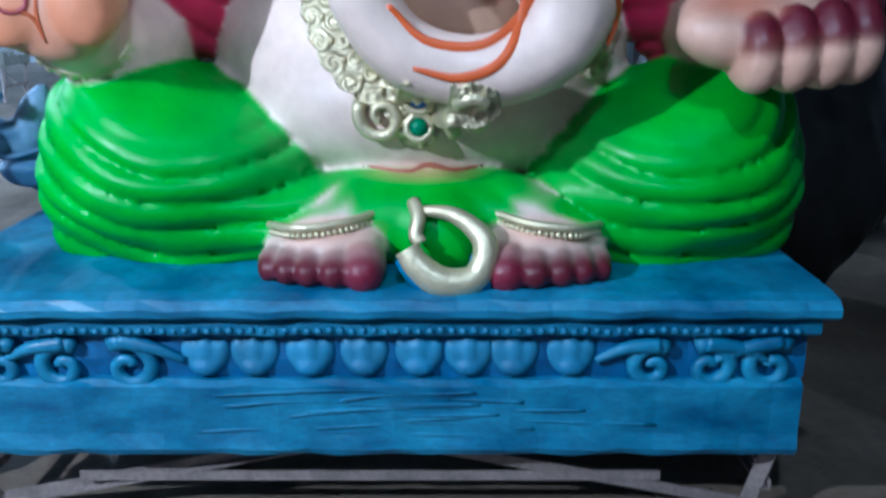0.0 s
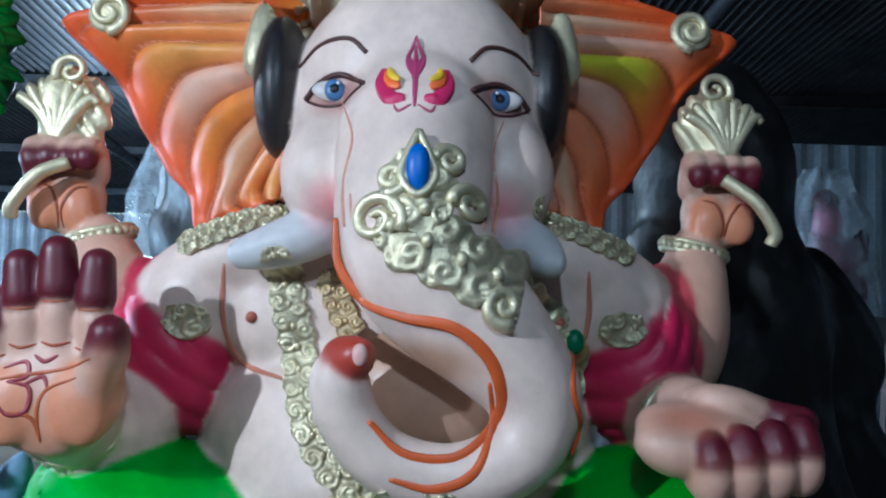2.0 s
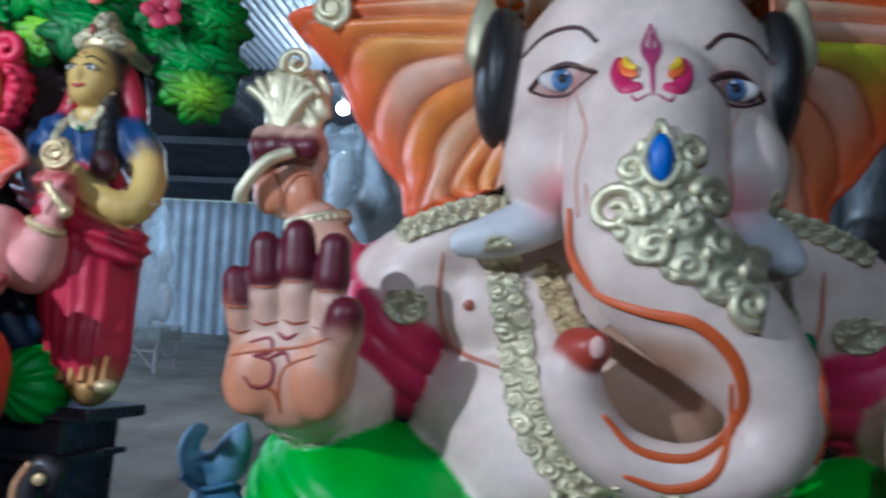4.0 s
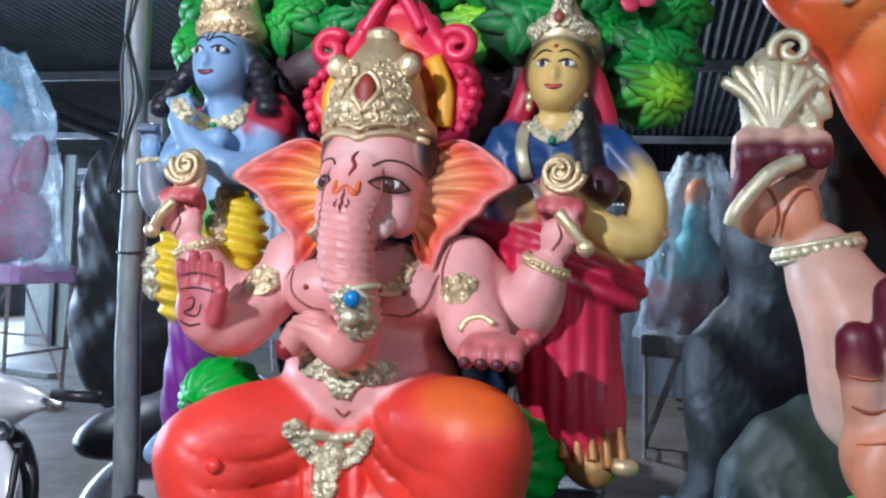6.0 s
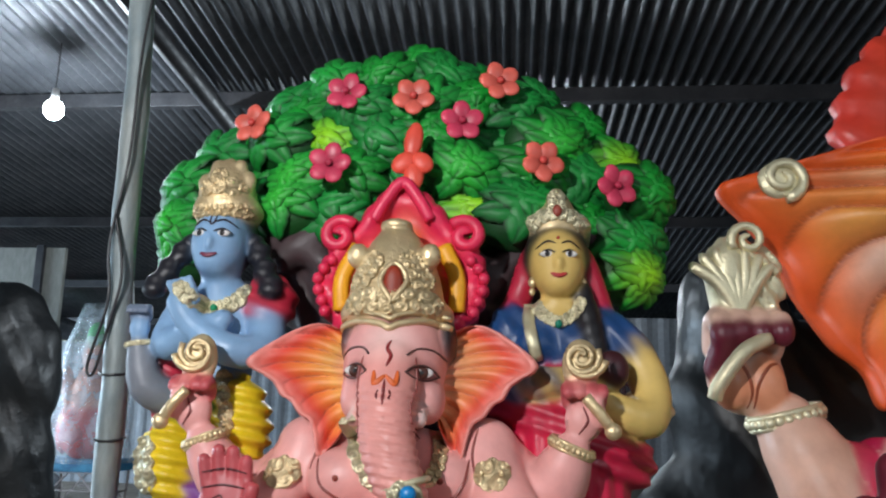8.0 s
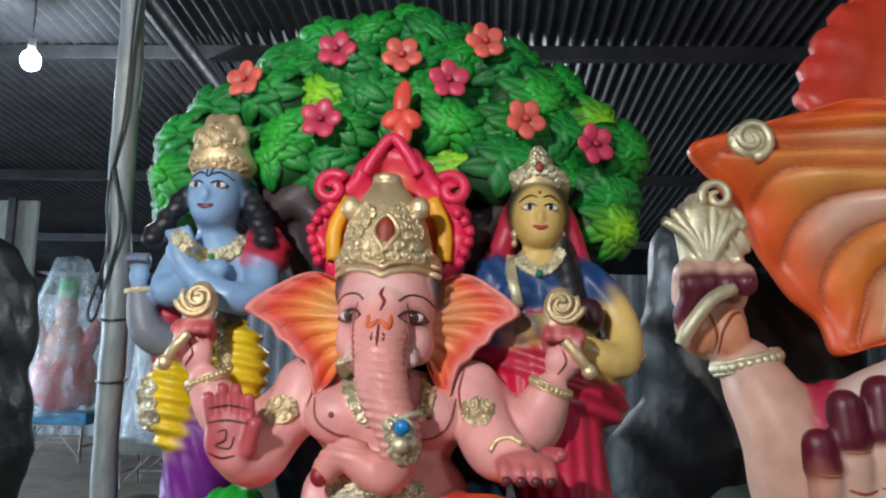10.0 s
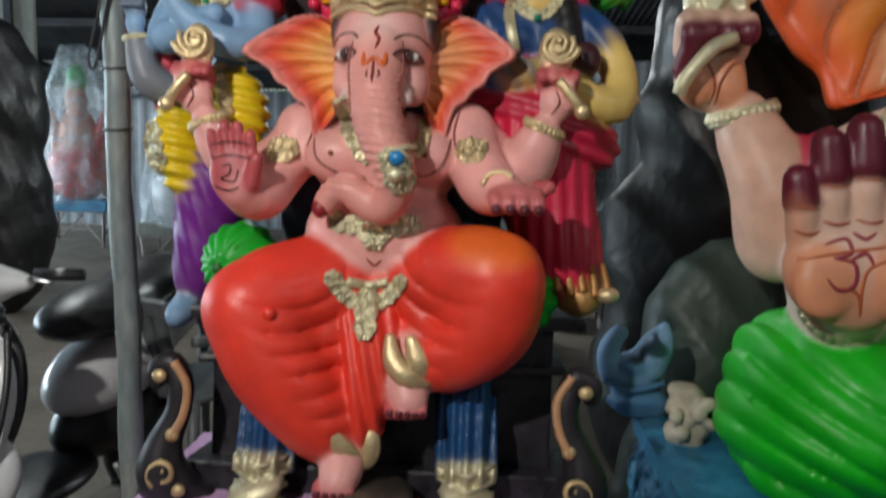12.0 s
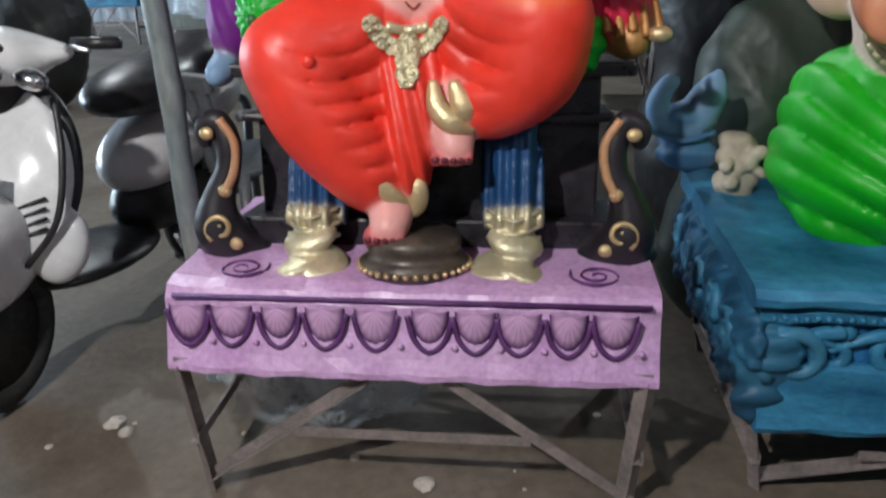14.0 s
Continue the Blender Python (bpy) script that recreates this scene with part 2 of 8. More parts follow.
    def mesh(self, name):
        vs, fs, cs, k = [], [], [], 0
        if self.masses:
            v, f = self.skin()
            vs.append(v)
            cs.append(self.colours(v))
            fs += f.tolist()
            k = len(v)
        for v, f, c in self.pieces:
            vs.append(v)
            cs.append(np.broadcast_to(c, (len(v), 4)) if c.ndim == 1 else c)
            fs += [tuple(i + k for i in q) for q in f]
            k += len(v)
        v = np.vstack(vs) * self.SCALE - np.array([0, 0, self.DROP])
        me = bpy.data.meshes.new(name)
        me.from_pydata(v, [], fs)
        at = me.color_attributes.new("paint", "FLOAT_COLOR", "POINT")
        at.data.foreach_set("color", np.vstack(cs).astype(np.float32).ravel())
        me.update()
        return me

    def statue(self, name, label, category="statue", group="", mat=None):
        ob = part_mesh(name, self.mesh(name), mat or PAINT)
        return tagged(ob, label, category, group)


def spiral(c, r, turns=1.6, start=0.0, hand=1, n=22):
    """Points (x, z) of a flat scroll, from its eye outwards."""
    a = np.linspace(0, turns * 2 * np.pi, n)
    k = 0.15 + 0.85 * a / a[-1]
    return np.stack([c[0] + hand * r * k * np.cos(a + start), c[1] + r * k * np.sin(a + start)], -1)

# ---------------------------------------------------------------- paints
GOLD, PALE_GOLD = (0.75, 0.59, 0.34, 1.0), (0.74, 0.68, 0.46, 1.0)
CREAM, PEACH, ORANGE_LINE = (0.79, 0.63, 0.55), (0.74, 0.30, 0.16), (0.62, 0.11, 0.02)
TAN = (0.68, 0.43, 0.33)
MAROON, CRIMSON, GREEN = (0.115, 0.008, 0.022), (0.58, 0.012, 0.085), (0.004, 0.42, 0.006)
PINK, RED_ORANGE, BLACK = (0.83, 0.39, 0.36), (0.80, 0.046, 0.026), (0.012, 0.011, 0.013)


def metres(x, y, z):
    """From the drawing scale to metres."""
    return (x * Form.SCALE, y * Form.SCALE, z * Form.SCALE - Form.DROP)


def filigree(F, path, width, y0, y1, colour=PALE_GOLD, wire=0.006, lift=0.004, band=0.42, seed=1):
    """A cast gilt band in low relief along a path (x, z) on the front of a figure: coiled scrolls, a scalloped rim and beads."""
    rnd = random.Random(seed)
    p = smooth_path(path, 8)
    step = np.r_[0, np.cumsum(np.linalg.norm(np.diff(p, axis=0), axis=1))]
    L = step[-1]

    def along(t):
        return np.stack([np.interp(t, step, p[:, i]) for i in (0, 1)], -1)
    n, m = int(np.clip(L / (width * 0.045), 16, 150)), 23
    ts = np.linspace(0, L, n)
    q = along(ts)
    tan = np.gradient(q, axis=0)
    tan /= np.linalg.norm(tan, axis=1)[:, None] + 1e-9
    nor = np.stack([-tan[:, 1], tan[:, 0]], -1)
    gap = width * 0.52
    count = max(int(round(L / gap)), 1)
    v = np.linspace(-1, 1, m)
    end = np.clip(np.minimum(ts, L - ts) / (width * 0.35), 0, 1) ** 0.5
    half = width * 0.5 * (0.80 + 0.20 * np.abs(np.cos(np.pi * ts * count / L))) * (0.12 + 0.88 * end)
    g = q[:, None] + nor[:, None] * (v[None, :] * half[:, None])[..., None]
    # the skin below, taken at few places and spread evenly between them
    ci, cj = np.unique(np.linspace(0, n - 1, max(n // 6, 4)).astype(int)), np.arange(0, m, 4)
    if cj[-1] != m - 1:
        cj = np.r_[cj, m - 1]
    y = F.front(g[np.ix_(ci, cj)].reshape(-1, 2), y0, y1)[:, 1].reshape(len(ci), len(cj))
    mid = np.median(y, axis=1)[:, None]
    y = np.clip(y, mid - 0.6 * width, mid + 0.35 * width)
    y = np.stack([np.interp(np.arange(n), ci, y[:, k]) for k in range(len(cj))], 1)
    y = np.stack([np.interp(np.arange(m), cj, r) for r in y])
    S, V = np.meshgrid(ts, v, indexing="ij")
    V = V * half[:, None]
    relief = np.full(S.shape, 0.25 * band)
    for i in range(count):
        c = (i + 0.5) * L / count
        for side in (-1, 1):
            cs, cv, r = c + side * gap * 0.24, side * width * 0.23, width * rnd.uniform(0.24, 0.30)
            dx, dy = S - cs, V - cv
            d, a = np.hypot(dx, dy), np.arctan2(dy, dx)
            turn = (side if i % 2 else -side) * a / (2 * np.pi) + rnd.random()
            coil = 0.5 + 0.5 * np.cos(2 * np.pi * (d / r * 1.7 - turn))
            k = np.clip((r - d) / (r * 0.35), 0, 1)
            relief = np.maximum(relief, k * (0.25 + 0.75 * coil))
    rim = np.clip((np.abs(v)[None, :] - 0.80) / 0.08, 0, 1) * np.clip((1.0 - np.abs(v)[None, :]) / 0.05, 0, 1)
    relief = np.maximum(relief, 0.8 * rim * (0.6 + 0.4 * np.cos(S / width * 38)))
    edge = np.clip((1 - np.abs(v)[None, :]) / 0.07, 0, 1) * np.clip(end[:, None] * 3, 0, 1)
    deep = np.clip(wire * 1.6, 0.004, 0.014)
    y = y - edge * (lift + 0.002 + deep * relief) + (1 - edge) * 0.006
    grid = np.stack([g[..., 0], y, g[..., 1]], -1).reshape(-1, 3)
    faces = [(i * m + j, (i + 1) * m + j, (i + 1) * m + j + 1, i * m + j + 1) for i in range(n - 1) for j in range(m - 1)]
    # shade in the hollows of the relief is put into the colour
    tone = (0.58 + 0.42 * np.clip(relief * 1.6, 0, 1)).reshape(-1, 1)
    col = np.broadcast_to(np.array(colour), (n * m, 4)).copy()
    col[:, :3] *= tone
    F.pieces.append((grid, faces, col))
    for i in range(count):
        t = (i + 0.5) * L / count
        k = int(np.clip(t / L * (n - 1), 0, n - 1))
        F.ball((q[k, 0], y[k, m // 2] - deep * 0.5, q[k, 1]), (width * 0.075, width * 0.06, width * 0.095), colour, None, 8, 6)


def stroke(F, path, y0, y1, r, colour, lift=0.0005, n=7, taper=True):
    """A brush line painted on the front of a figure."""
    p = smooth_path(path, n)
    on = F.front(p, y0, y1, lift + 0.0008)
    on[:, 1] = np.minimum(on[:, 1], np.median(on[:, 1]) + 0.03)
    k = np.linspace(0, 1, len(p))
    F.tube(on, r * (0.35 + 0.65 * np.sin(np.pi * k) ** 0.6 if taper else np.ones(len(p))), colour, 8, 0.32)


def beads(F, pts, r, colour, step=None):
    p = smooth_path(pts, 12)
    s = np.r_[0, np.cumsum(np.linalg.norm(np.diff(p, axis=0), axis=1))]
    for t in np.arange(0, s[-1], step or r * 1.9):
        F.ball([np.interp(t, s, p[:, i]) for i in range(3)], r, colour, None, 8, 6)


def bangle(F, c, r, tilt, colour=PALE_GOLD, thick=0.012, squash=0.8):
    """Two plain rings and a beaded one round a wrist."""
    a = np.linspace(0, 2 * np.pi, 25)
    turn = rotation(tilt)
    for off, t in ((-0.9, 0.55), (0.9, 0.55)):
        p = np.stack([r * np.cos(a), r * squash * np.sin(a), np.full(25, off * thick)], -1) @ turn.T + np.array(c)
        F.tube(p, thick * t, colour, 8)
    for b in np.linspace(0, 2 * np.pi, 26)[:-1]:
        F.ball(np.array((r * np.cos(b), r * squash * np.sin(b), 0)) @ turn.T + np.array(c), thick * 0.95, colour, None, 8, 6)


def fan_ear(F, inner, outer, bowl, ridges, amp, paint, thick=0.02, nu=110, nv=26, lean=0.0):
    """A cupped ear between its root and its rim, with raised folds from root to rim."""
    def even(pts):
        p = smooth_path(pts, 30)
        s = np.r_[0, np.cumsum(np.linalg.norm(np.diff(p, axis=0), axis=1))]
        return np.stack([np.interp(np.linspace(0, s[-1], nu), s, p[:, i]) for i in range(3)], -1)
    a, b = even(inner), even(outer)
    u, v = np.meshgrid(np.linspace(0, 1, nu), np.linspace(0, 1, nv), indexing="ij")
    g = a[:, None] * (1 - v[..., None]) + b[:, None] * v[..., None]
    sweep = u - lean * v * (1 - 0.3 * v) + 0.07 * np.sin(np.pi * v) + 1.0
    fold = np.abs(np.sin(np.pi * ridges * sweep)) ** 0.7
    g[..., 1] += bowl * np.sin(np.pi * v ** 0.8) - amp * fold * np.sin(np.pi * np.clip(v * 0.97 + 0.03, 0, 1)) ** 0.6
    rim = np.clip((v - 0.93) / 0.07, 0, 1)
    g[..., 1] -= 0.012 * np.sin(np.pi * rim)
    back = g.copy()
    back[..., 1] += thick
    cf = paint(sweep, v, fold)
    vs = np.vstack([g.reshape(-1, 3), back.reshape(-1, 3)])
    k = nu * nv
    faces = []
    for i in range(nu - 1):
        for j in range(nv - 1):
            q = (i * nv + j, (i + 1) * nv + j, (i + 1) * nv + j + 1, i * nv + j + 1)
            faces += [q, tuple(x + k for x in q[::-1])]
    edge = [i * nv + nv - 1 for i in range(nu)]
    low = [i * nv for i in range(nu)]
    for e, f in ((edge, 1), (low, -1)):
        for x, y in zip(e[:-1], e[1:]):
            faces.append((x, y, y + k, x + k)[::f])
    for x, y in zip(range(nv - 1), range(1, nv)):
        faces += [(x, y, y + k, x + k), ((nu - 1) * nv + y, (nu - 1) * nv + x, (nu - 1) * nv + x + k, (nu - 1) * nv + y + k)]
    c4 = np.concatenate([cf, np.zeros((*cf.shape[:2], 1))], -1).reshape(-1, 4)
    F.pieces.append((vs, faces, np.vstack([c4, c4])))


def blend(cols, t):
    """Colours along a ramp of equal steps."""
    cols = np.array(cols, float)
    x = np.clip(t, 0, 1) * (len(cols) - 1)
    i = np.clip(x.astype(int), 0, len(cols) - 2)
    f = (x - i)[..., None]
    return cols[i] * (1 - f) + cols[i + 1] * f


def halo(F, c, rx, rz, ramp, scallops, amp, thick=0.03, point=0.0, na=120, nr=14):
    """A thick plaster glory behind a head, its rim scalloped, drawn out to a point above."""
    a, r = np.meshgrid(np.linspace(0, 2 * np.pi, na, endpoint=False), np.linspace(0.02, 1, nr), indexing="ij")
    k = r * (1 + amp * np.abs(np.sin(a * scallops / 2)) * (r > 0.8) + point * np.clip(np.sin(a), 0, 1) ** 12)
    g = np.stack([c[0] + rx * k * np.cos(a), np.full(a.shape, c[1]) - 0.025 * np.sin(np.pi * np.clip((r - 0.7) / 0.3, 0, 1)) + 0.006 * np.sin(a * 9 + r * 7), c[2] + rz * k * np.sin(a)], -1)
    back = g.copy()
    back[..., 1] += thick
    col = blend(ramp, r + 0.05 * np.sin(a * 7))
    vs, n = np.vstack([g.reshape(-1, 3), back.reshape(-1, 3)]), na * nr
    faces = []
    for i in range(na):
        j = (i + 1) % na
        for m in range(nr - 1):
            q = (i * nr + m, i * nr + m + 1, j * nr + m + 1, j * nr + m)
            faces += [q[::-1], tuple(x + n for x in q)]
        faces.append((i * nr + nr - 1, j * nr + nr - 1, j * nr + nr - 1 + n, i * nr + nr - 1 + n))
    c4 = np.concatenate([col, np.zeros((*col.shape[:2], 1))], -1).reshape(-1, 4)
    F.pieces.append((vs, faces, np.vstack([c4, c4])))


def smoothstep(x):
    x = np.clip(x, 0, 1)
    return x * x * (3 - 2 * x)


def rings(cx, cz, wave, amp, start, sx=1.0):
    """Cloth creases in uneven arcs round (cx, cz): broad rolls with narrow grooves that run out."""
    def fn(p):
        dx, dz = (p[..., 0] - cx) / sx, p[..., 2] - cz
        r, a = np.hypot(dx, dz), np.arctan2(dz, dx)
        q = r / wave + 0.25 * np.sin(3 * a + 1.3) + 0.12 * np.sin(23 * dx)
        s = np.abs(np.sin(np.pi * q)) ** 0.55
        fade = 0.45 + 0.55 * np.sin(2.2 * a + 2.1 * np.floor(q)) ** 2
        return 1.9 * amp * (1 - s) * fade * smoothstep((r - start) / 0.10)
    return fn


def eye(F, x, z, y0, y1, s, iris, tilt=1, wide=1.0):
    """A painted eye: white almond, iris, pupil, dark lids and brow."""
    def at(dx, dz, lift=0.0):
        return F.front([(x + dx * s * tilt, z + dz * s)], y0, y1, lift)[0]
    c = at(0, 0)
    F.ball(c, (0.038 * s, 0.010 * s, 0.018 * s), (0.70, 0.64, 0.62), (0, -6 * tilt, 0), 16, 8)
    F.ball(at(0, 0.001, 0.004 * s), (0.019 * s * wide, 0.010 * s, 0.018 * s * min(wide, 1.1)), iris, None, 12, 8)
    F.ball(at(0, 0.001, 0.010 * s), (0.009 * s, 0.006 * s, 0.009 * s), BLACK, None, 10, 6)
    F.ball(at(-0.006, 0.008, 0.014 * s), 0.003 * s, (0.9, 0.9, 0.9), None, 6, 4)
    for pts, r in (([(-0.048, -0.006), (-0.025, 0.017), (0, 0.025), (0.03, 0.016), (0.052, -0.004)], 0.0046), ([(-0.045, -0.008), (-0.015, -0.022), (0.02, -0.021), (0.048, -0.006)], 0.0028), ([(-0.05, 0.055), (-0.02, 0.083), (0.03, 0.085), (0.07, 0.062)], 0.0040)):
        p = smooth_path(pts, 6)
        F.tube(np.array([at(dx, dz, 0.006 * s if r > 0.0040 and dz < 0.05 else 0.001) for dx, dz in p]), r * s, (0.075, 0.028, 0.025), 6, 0.6)


# ---------------------------------------------------------------- large seated elephant-headed figure on the blue plinth
def large_figure():
    F = Form(0.0092, 0.0028)
    cx = -0.03
    # trunk of the body
    F.ell((-0.045, 1.84, 1.00), (0.455, 0.285, 0.300), CREAM, None, 0.06)
    F.ell((-0.04, 1.85, 1.27), (0.42, 0.22, 0.19), CREAM, None, 0.06)
    for s in (-1, 1):
        F.ell((cx + s * 0.27, 1.74, 1.25), (0.15, 0.11, 0.13), CREAM, None, 0.03)
        F.ell((cx + s * 0.50, 1.80, 1.28), (0.135, 0.14, 0.15), CREAM, None, 0.05)
        F.ell((cx + s * 0.37, 1.765, 1.385), (0.19, 0.13, 0.105), CREAM, (0, s * 14, 0), 0.04)
    F.ell((-0.045, 1.735, 0.885), (0.375, 0.225, 0.175), CREAM, None, 0.05)
    # green dhoti
    wl, wr = rings(-0.50, 0.97, 0.054, 0.0125, 0.13, 1.2), rings(0.43, 0.97, 0.054, 0.0125, 0.13, 1.2)
    F.ell((-0.550, 1.76, 0.735), (0.320, 0.33, 0.195), GREEN, (0, -5, 0), 0.03, wl)
    F.ell((-0.620, 1.76, 0.815), (0.225, 0.29, 0.165), GREEN, (0, 0, 0), 0.05, wl)
    F.ell((0.465, 1.76, 0.735), (0.310, 0.33, 0.195), GREEN, (0, 5, 0), 0.03, wr)
    F.ell((0.535, 1.76, 0.815), (0.220, 0.29, 0.165), GREEN, (0, 0, 0), 0.05, wr)
    for s, x in ((-1, -0.665), (1, 0.575)):
        w = wl if s < 0 else wr
        F.ell((x, 1.76, 0.875), (0.155, 0.22, 0.105), GREEN, None, 0.05, w)
        F.cap((x + s * 0.07, 1.66, 0.615), (x - s * 0.16, 1.60, 0.60), 0.082, 0.075, GREEN, 0.05, w)
    F.cap((-0.50, 1.58, 0.645), (-0.20, 1.56, 0.665), 0.085, 0.075, GREEN, 0.04, wl)
    F.cap((0.42, 1.58, 0.645), (0.14, 1.56, 0.665), 0.085, 0.075, GREEN, 0.04, wr)
    F.ell((-0.03, 1.60, 0.66), (0.30, 0.13, 0.10), GREEN, None, 0.04)
    F.ell((-0.005, 1.50, 0.63), (0.085, 0.06, 0.085), GREEN, None, 0.02)
    F.cap((-0.40, 1.95, 0.70), (0.33, 1.95, 0.70), 0.15, 0.15, GREEN, 0.04)
    # feet
    for s in (-1, 1):
        fx = -0.015 + s * 0.205
        F.ell((fx - s * 0.005, 1.525, 0.620), (0.108, 0.115, 0.058), CREAM, None, 0.02)
        F.ell((fx - s * 0.02, 1.56, 0.665), (0.080, 0.075, 0.060), CREAM, None, 0.03)
        for i, (dx, r, dy) in enumerate(((-0.075, 0.040, 0), (-0.022, 0.029, -0.006), (0.025, 0.028, 0.002), (0.066, 0.027, 0.014), (0.102, 0.025, 0.034))):
            F.cap((fx + s * dx * 0.95, 1.475 + dy, 0.618), (fx + s * dx, 1.425 + dy, 0.602), r, r, CREAM, 0.008)
            F.cap((fx + s * dx, 1.420 + dy, 0.600), (fx + s * dx, 1.400 + dy, 0.586), r * 1.03, r * 0.93, MAROON if i else (0.17, 0.012, 0.035), 0.004)
        F.spot((fx, 1.43, 0.655), (0.15, 0.10, 0.035), PEACH, 0.8, 0.45)
        pts = [(fx - s * 0.10, 1.50, 0.685), (fx - s * 0.03, 1.44, 0.672), (fx + s * 0.05, 1.43, 0.665), (fx + s * 0.115, 1.50, 0.66)]
        F.tube(smooth_path(pts, 8), 0.008, PALE_GOLD, 8)
        beads(F, np.array(pts) - np.array((0, 0.004, 0.014)), 0.006, PALE_GOLD)
    # front arm, open palm raised
    F.chain([(-0.53, 1.82, 1.28), (-0.60, 1.80, 1.12), (-0.64, 1.68, 1.01), (-0.69, 1.53, 1.02)], [0.115, 0.105, 0.09, 0.075], CREAM, 0.03)
    F.ell((-0.70, 1.475, 1.085), (0.138, 0.050, 0.118), TAN, None, 0.02)
    F.ell((-0.765, 1.445, 1.06), (0.062, 0.030, 0.075), PEACH, (0, 12, 0), 0.015)
    F.ell((-0.635, 1.442, 1.065), (0.058, 0.034, 0.080), PEACH, (0, -14, 0), 0.015)
    for (x0, z0), (x1, z1), r in (((-0.803, 1.15), (-0.822, 1.255), 0.031), ((-0.750, 1.17), (-0.768, 1.325), 0.034), ((-0.688, 1.175), (-0.700, 1.352), 0.035), ((-0.625, 1.165), (-0.622, 1.330), 0.034)):
        F.cap((x0, 1.47, z0), (x0 * 0.64 + x1 * 0.36, 1.456, z0 * 0.64 + z1 * 0.36), r, r, TAN, 0.010)
        F.cap((x0 * 0.38 + x1 * 0.62, 1.452, z0 * 0.38 + z1 * 0.62), (x1, 1.447, z1), r * 1.10, r * 0.95, MAROON, 0.006)
        stroke(F, [(x0 - r * 0.8, z0 + 0.005), (x0, z0 - 0.002), (x0 + r * 0.8, z0 + 0.005)], 1.36, 1.55, 0.0028, (0.35, 0.06, 0.02))
        xm, zm = x0 * 0.55 + x1 * 0.45, z0 * 0.55 + z1 * 0.45
        stroke(F, [(xm - r * 0.8, zm + 0.003), (xm, zm), (xm + r * 0.8, zm + 0.003)], 1.36, 1.55, 0.0024, (0.45, 0.12, 0.05))
    F.cap((-0.615, 1.455, 1.09), (-0.586, 1.425, 1.155), 0.045, 0.040, TAN, 0.015)
    F.cap((-0.586, 1.425, 1.165), (-0.580, 1.415, 1.195), 0.042, 0.038, MAROON, 0.008)
    for pts in ([(-0.82, 1.10), (-0.75, 1.115), (-0.66, 1.13), (-0.60, 1.15)], [(-0.70, 0.995), (-0.705, 1.05), (-0.69, 1.09), (-0.63, 1.115)], [(-0.70, 0.995), (-0.715, 1.04), (-0.76, 1.05)]):
        stroke(F, pts, 1.36, 1.6, 0.0035, (0.50, 0.12, 0.04))
    for pts in ([(-0.775, 1.130), (-0.735, 1.142), (-0.728, 1.115), (-0.762, 1.105)], [(-0.762, 1.105), (-0.722, 1.095), (-0.722, 1.055), (-0.752, 1.045), (-0.775, 1.065)], [(-0.735, 1.098), (-0.70, 1.115), (-0.685, 1.09)], [(-0.722, 1.155), (-0.70, 1.143), (-0.678, 1.155)]):
        stroke(F, pts, 1.36, 1.6, 0.0042, (0.30, 0.03, 0.05))
    F.spot((-0.70, 1.40, 0.985), (0.19, 0.10, 0.10), PEACH, 0.6, 0.8)
    for x in (-0.83, -0.575):
        F.spot((x, 1.43, 1.08), (0.05, 0.07, 0.16), PEACH, 0.6, 0.75)
    bangle(F, (-0.685, 1.55, 1.010), 0.088, (76, 0, 8), PALE_GOLD, 0.013)
    # front arm, hand held out palm up
    F.chain([(0.47, 1.82, 1.28), (0.545, 1.80, 1.12), (0.56, 1.68, 1.04), (0.555, 1.54, 1.055)], [0.115, 0.105, 0.09, 0.078], TAN, 0.03)
    F.ell((0.555, 1.45, 1.025), (0.140, 0.100, 0.062), TAN, (14, 8, 0), 0.02)
    F.ell((0.610, 1.46, 1.085), (0.085, 0.060, 0.034), TAN, (0, 14, 0), 0.015)
    F.ell((0.475, 1.41, 1.000), (0.075, 0.060, 0.048), TAN, (0, 20, 0), 0.02)
    for i, (x, r) in enumerate(((0.530, 0.031), (0.588, 0.034), (0.646, 0.034), (0.697, 0.031))):
        F.chain([(x - 0.004, 1.43, 0.960), (x, 1.375, 0.940 + 0.006 * i), (x, 1.350, 0.962 + 0.008 * i)], [r, r * 1.02, r], TAN, 0.007)
        F.chain([(x, 1.350, 0.985 + 0.008 * i), (x - 0.003, 1.362, 1.015 + 0.010 * i)], [r * 1.03, r * 0.9], MAROON, 0.004)
    F.spot((0.50, 1.40, 1.055), (0.11, 0.09, 0.045), (0.50, 0.17, 0.10), 0.7, 0.8)
    F.spot((0.58, 1.40, 0.96), (0.20, 0.12, 0.07), PEACH, 0.9, 0.4)
    F.spot((0.715, 1.40, 1.03), (0.06, 0.09, 0.06), MAROON, 0.4)
    F.cap((0.66, 1.44, 1.065), (0.715, 1.40, 1.055), 0.034, 0.032, MAROON, 0.01)
    bangle(F, (0.557, 1.56, 1.052), 0.090, (82, 0, -5), PALE_GOLD, 0.013)
    # crimson sleeves
    for s, x in ((-1, -0.565), (1, 0.515)):
        w = rings(x - s * 0.16, 1.42, 0.07, 0.009, 0.10, 0.8)
        F.ell((x, 1.81, 1.17), (0.145, 0.16, 0.20), CRIMSON, (0, s * 12, 0), 0.012, w)
        F.ell((x - s * 0.08, 1.79, 1.30), (0.145, 0.13, 0.13), CREAM, (0, s * 20, 0), 0.01)
        F.ell((x + s * 0.06, 1.86, 1.28), (0.11, 0.12, 0.13), CRIMSON, None, 0.02, w)
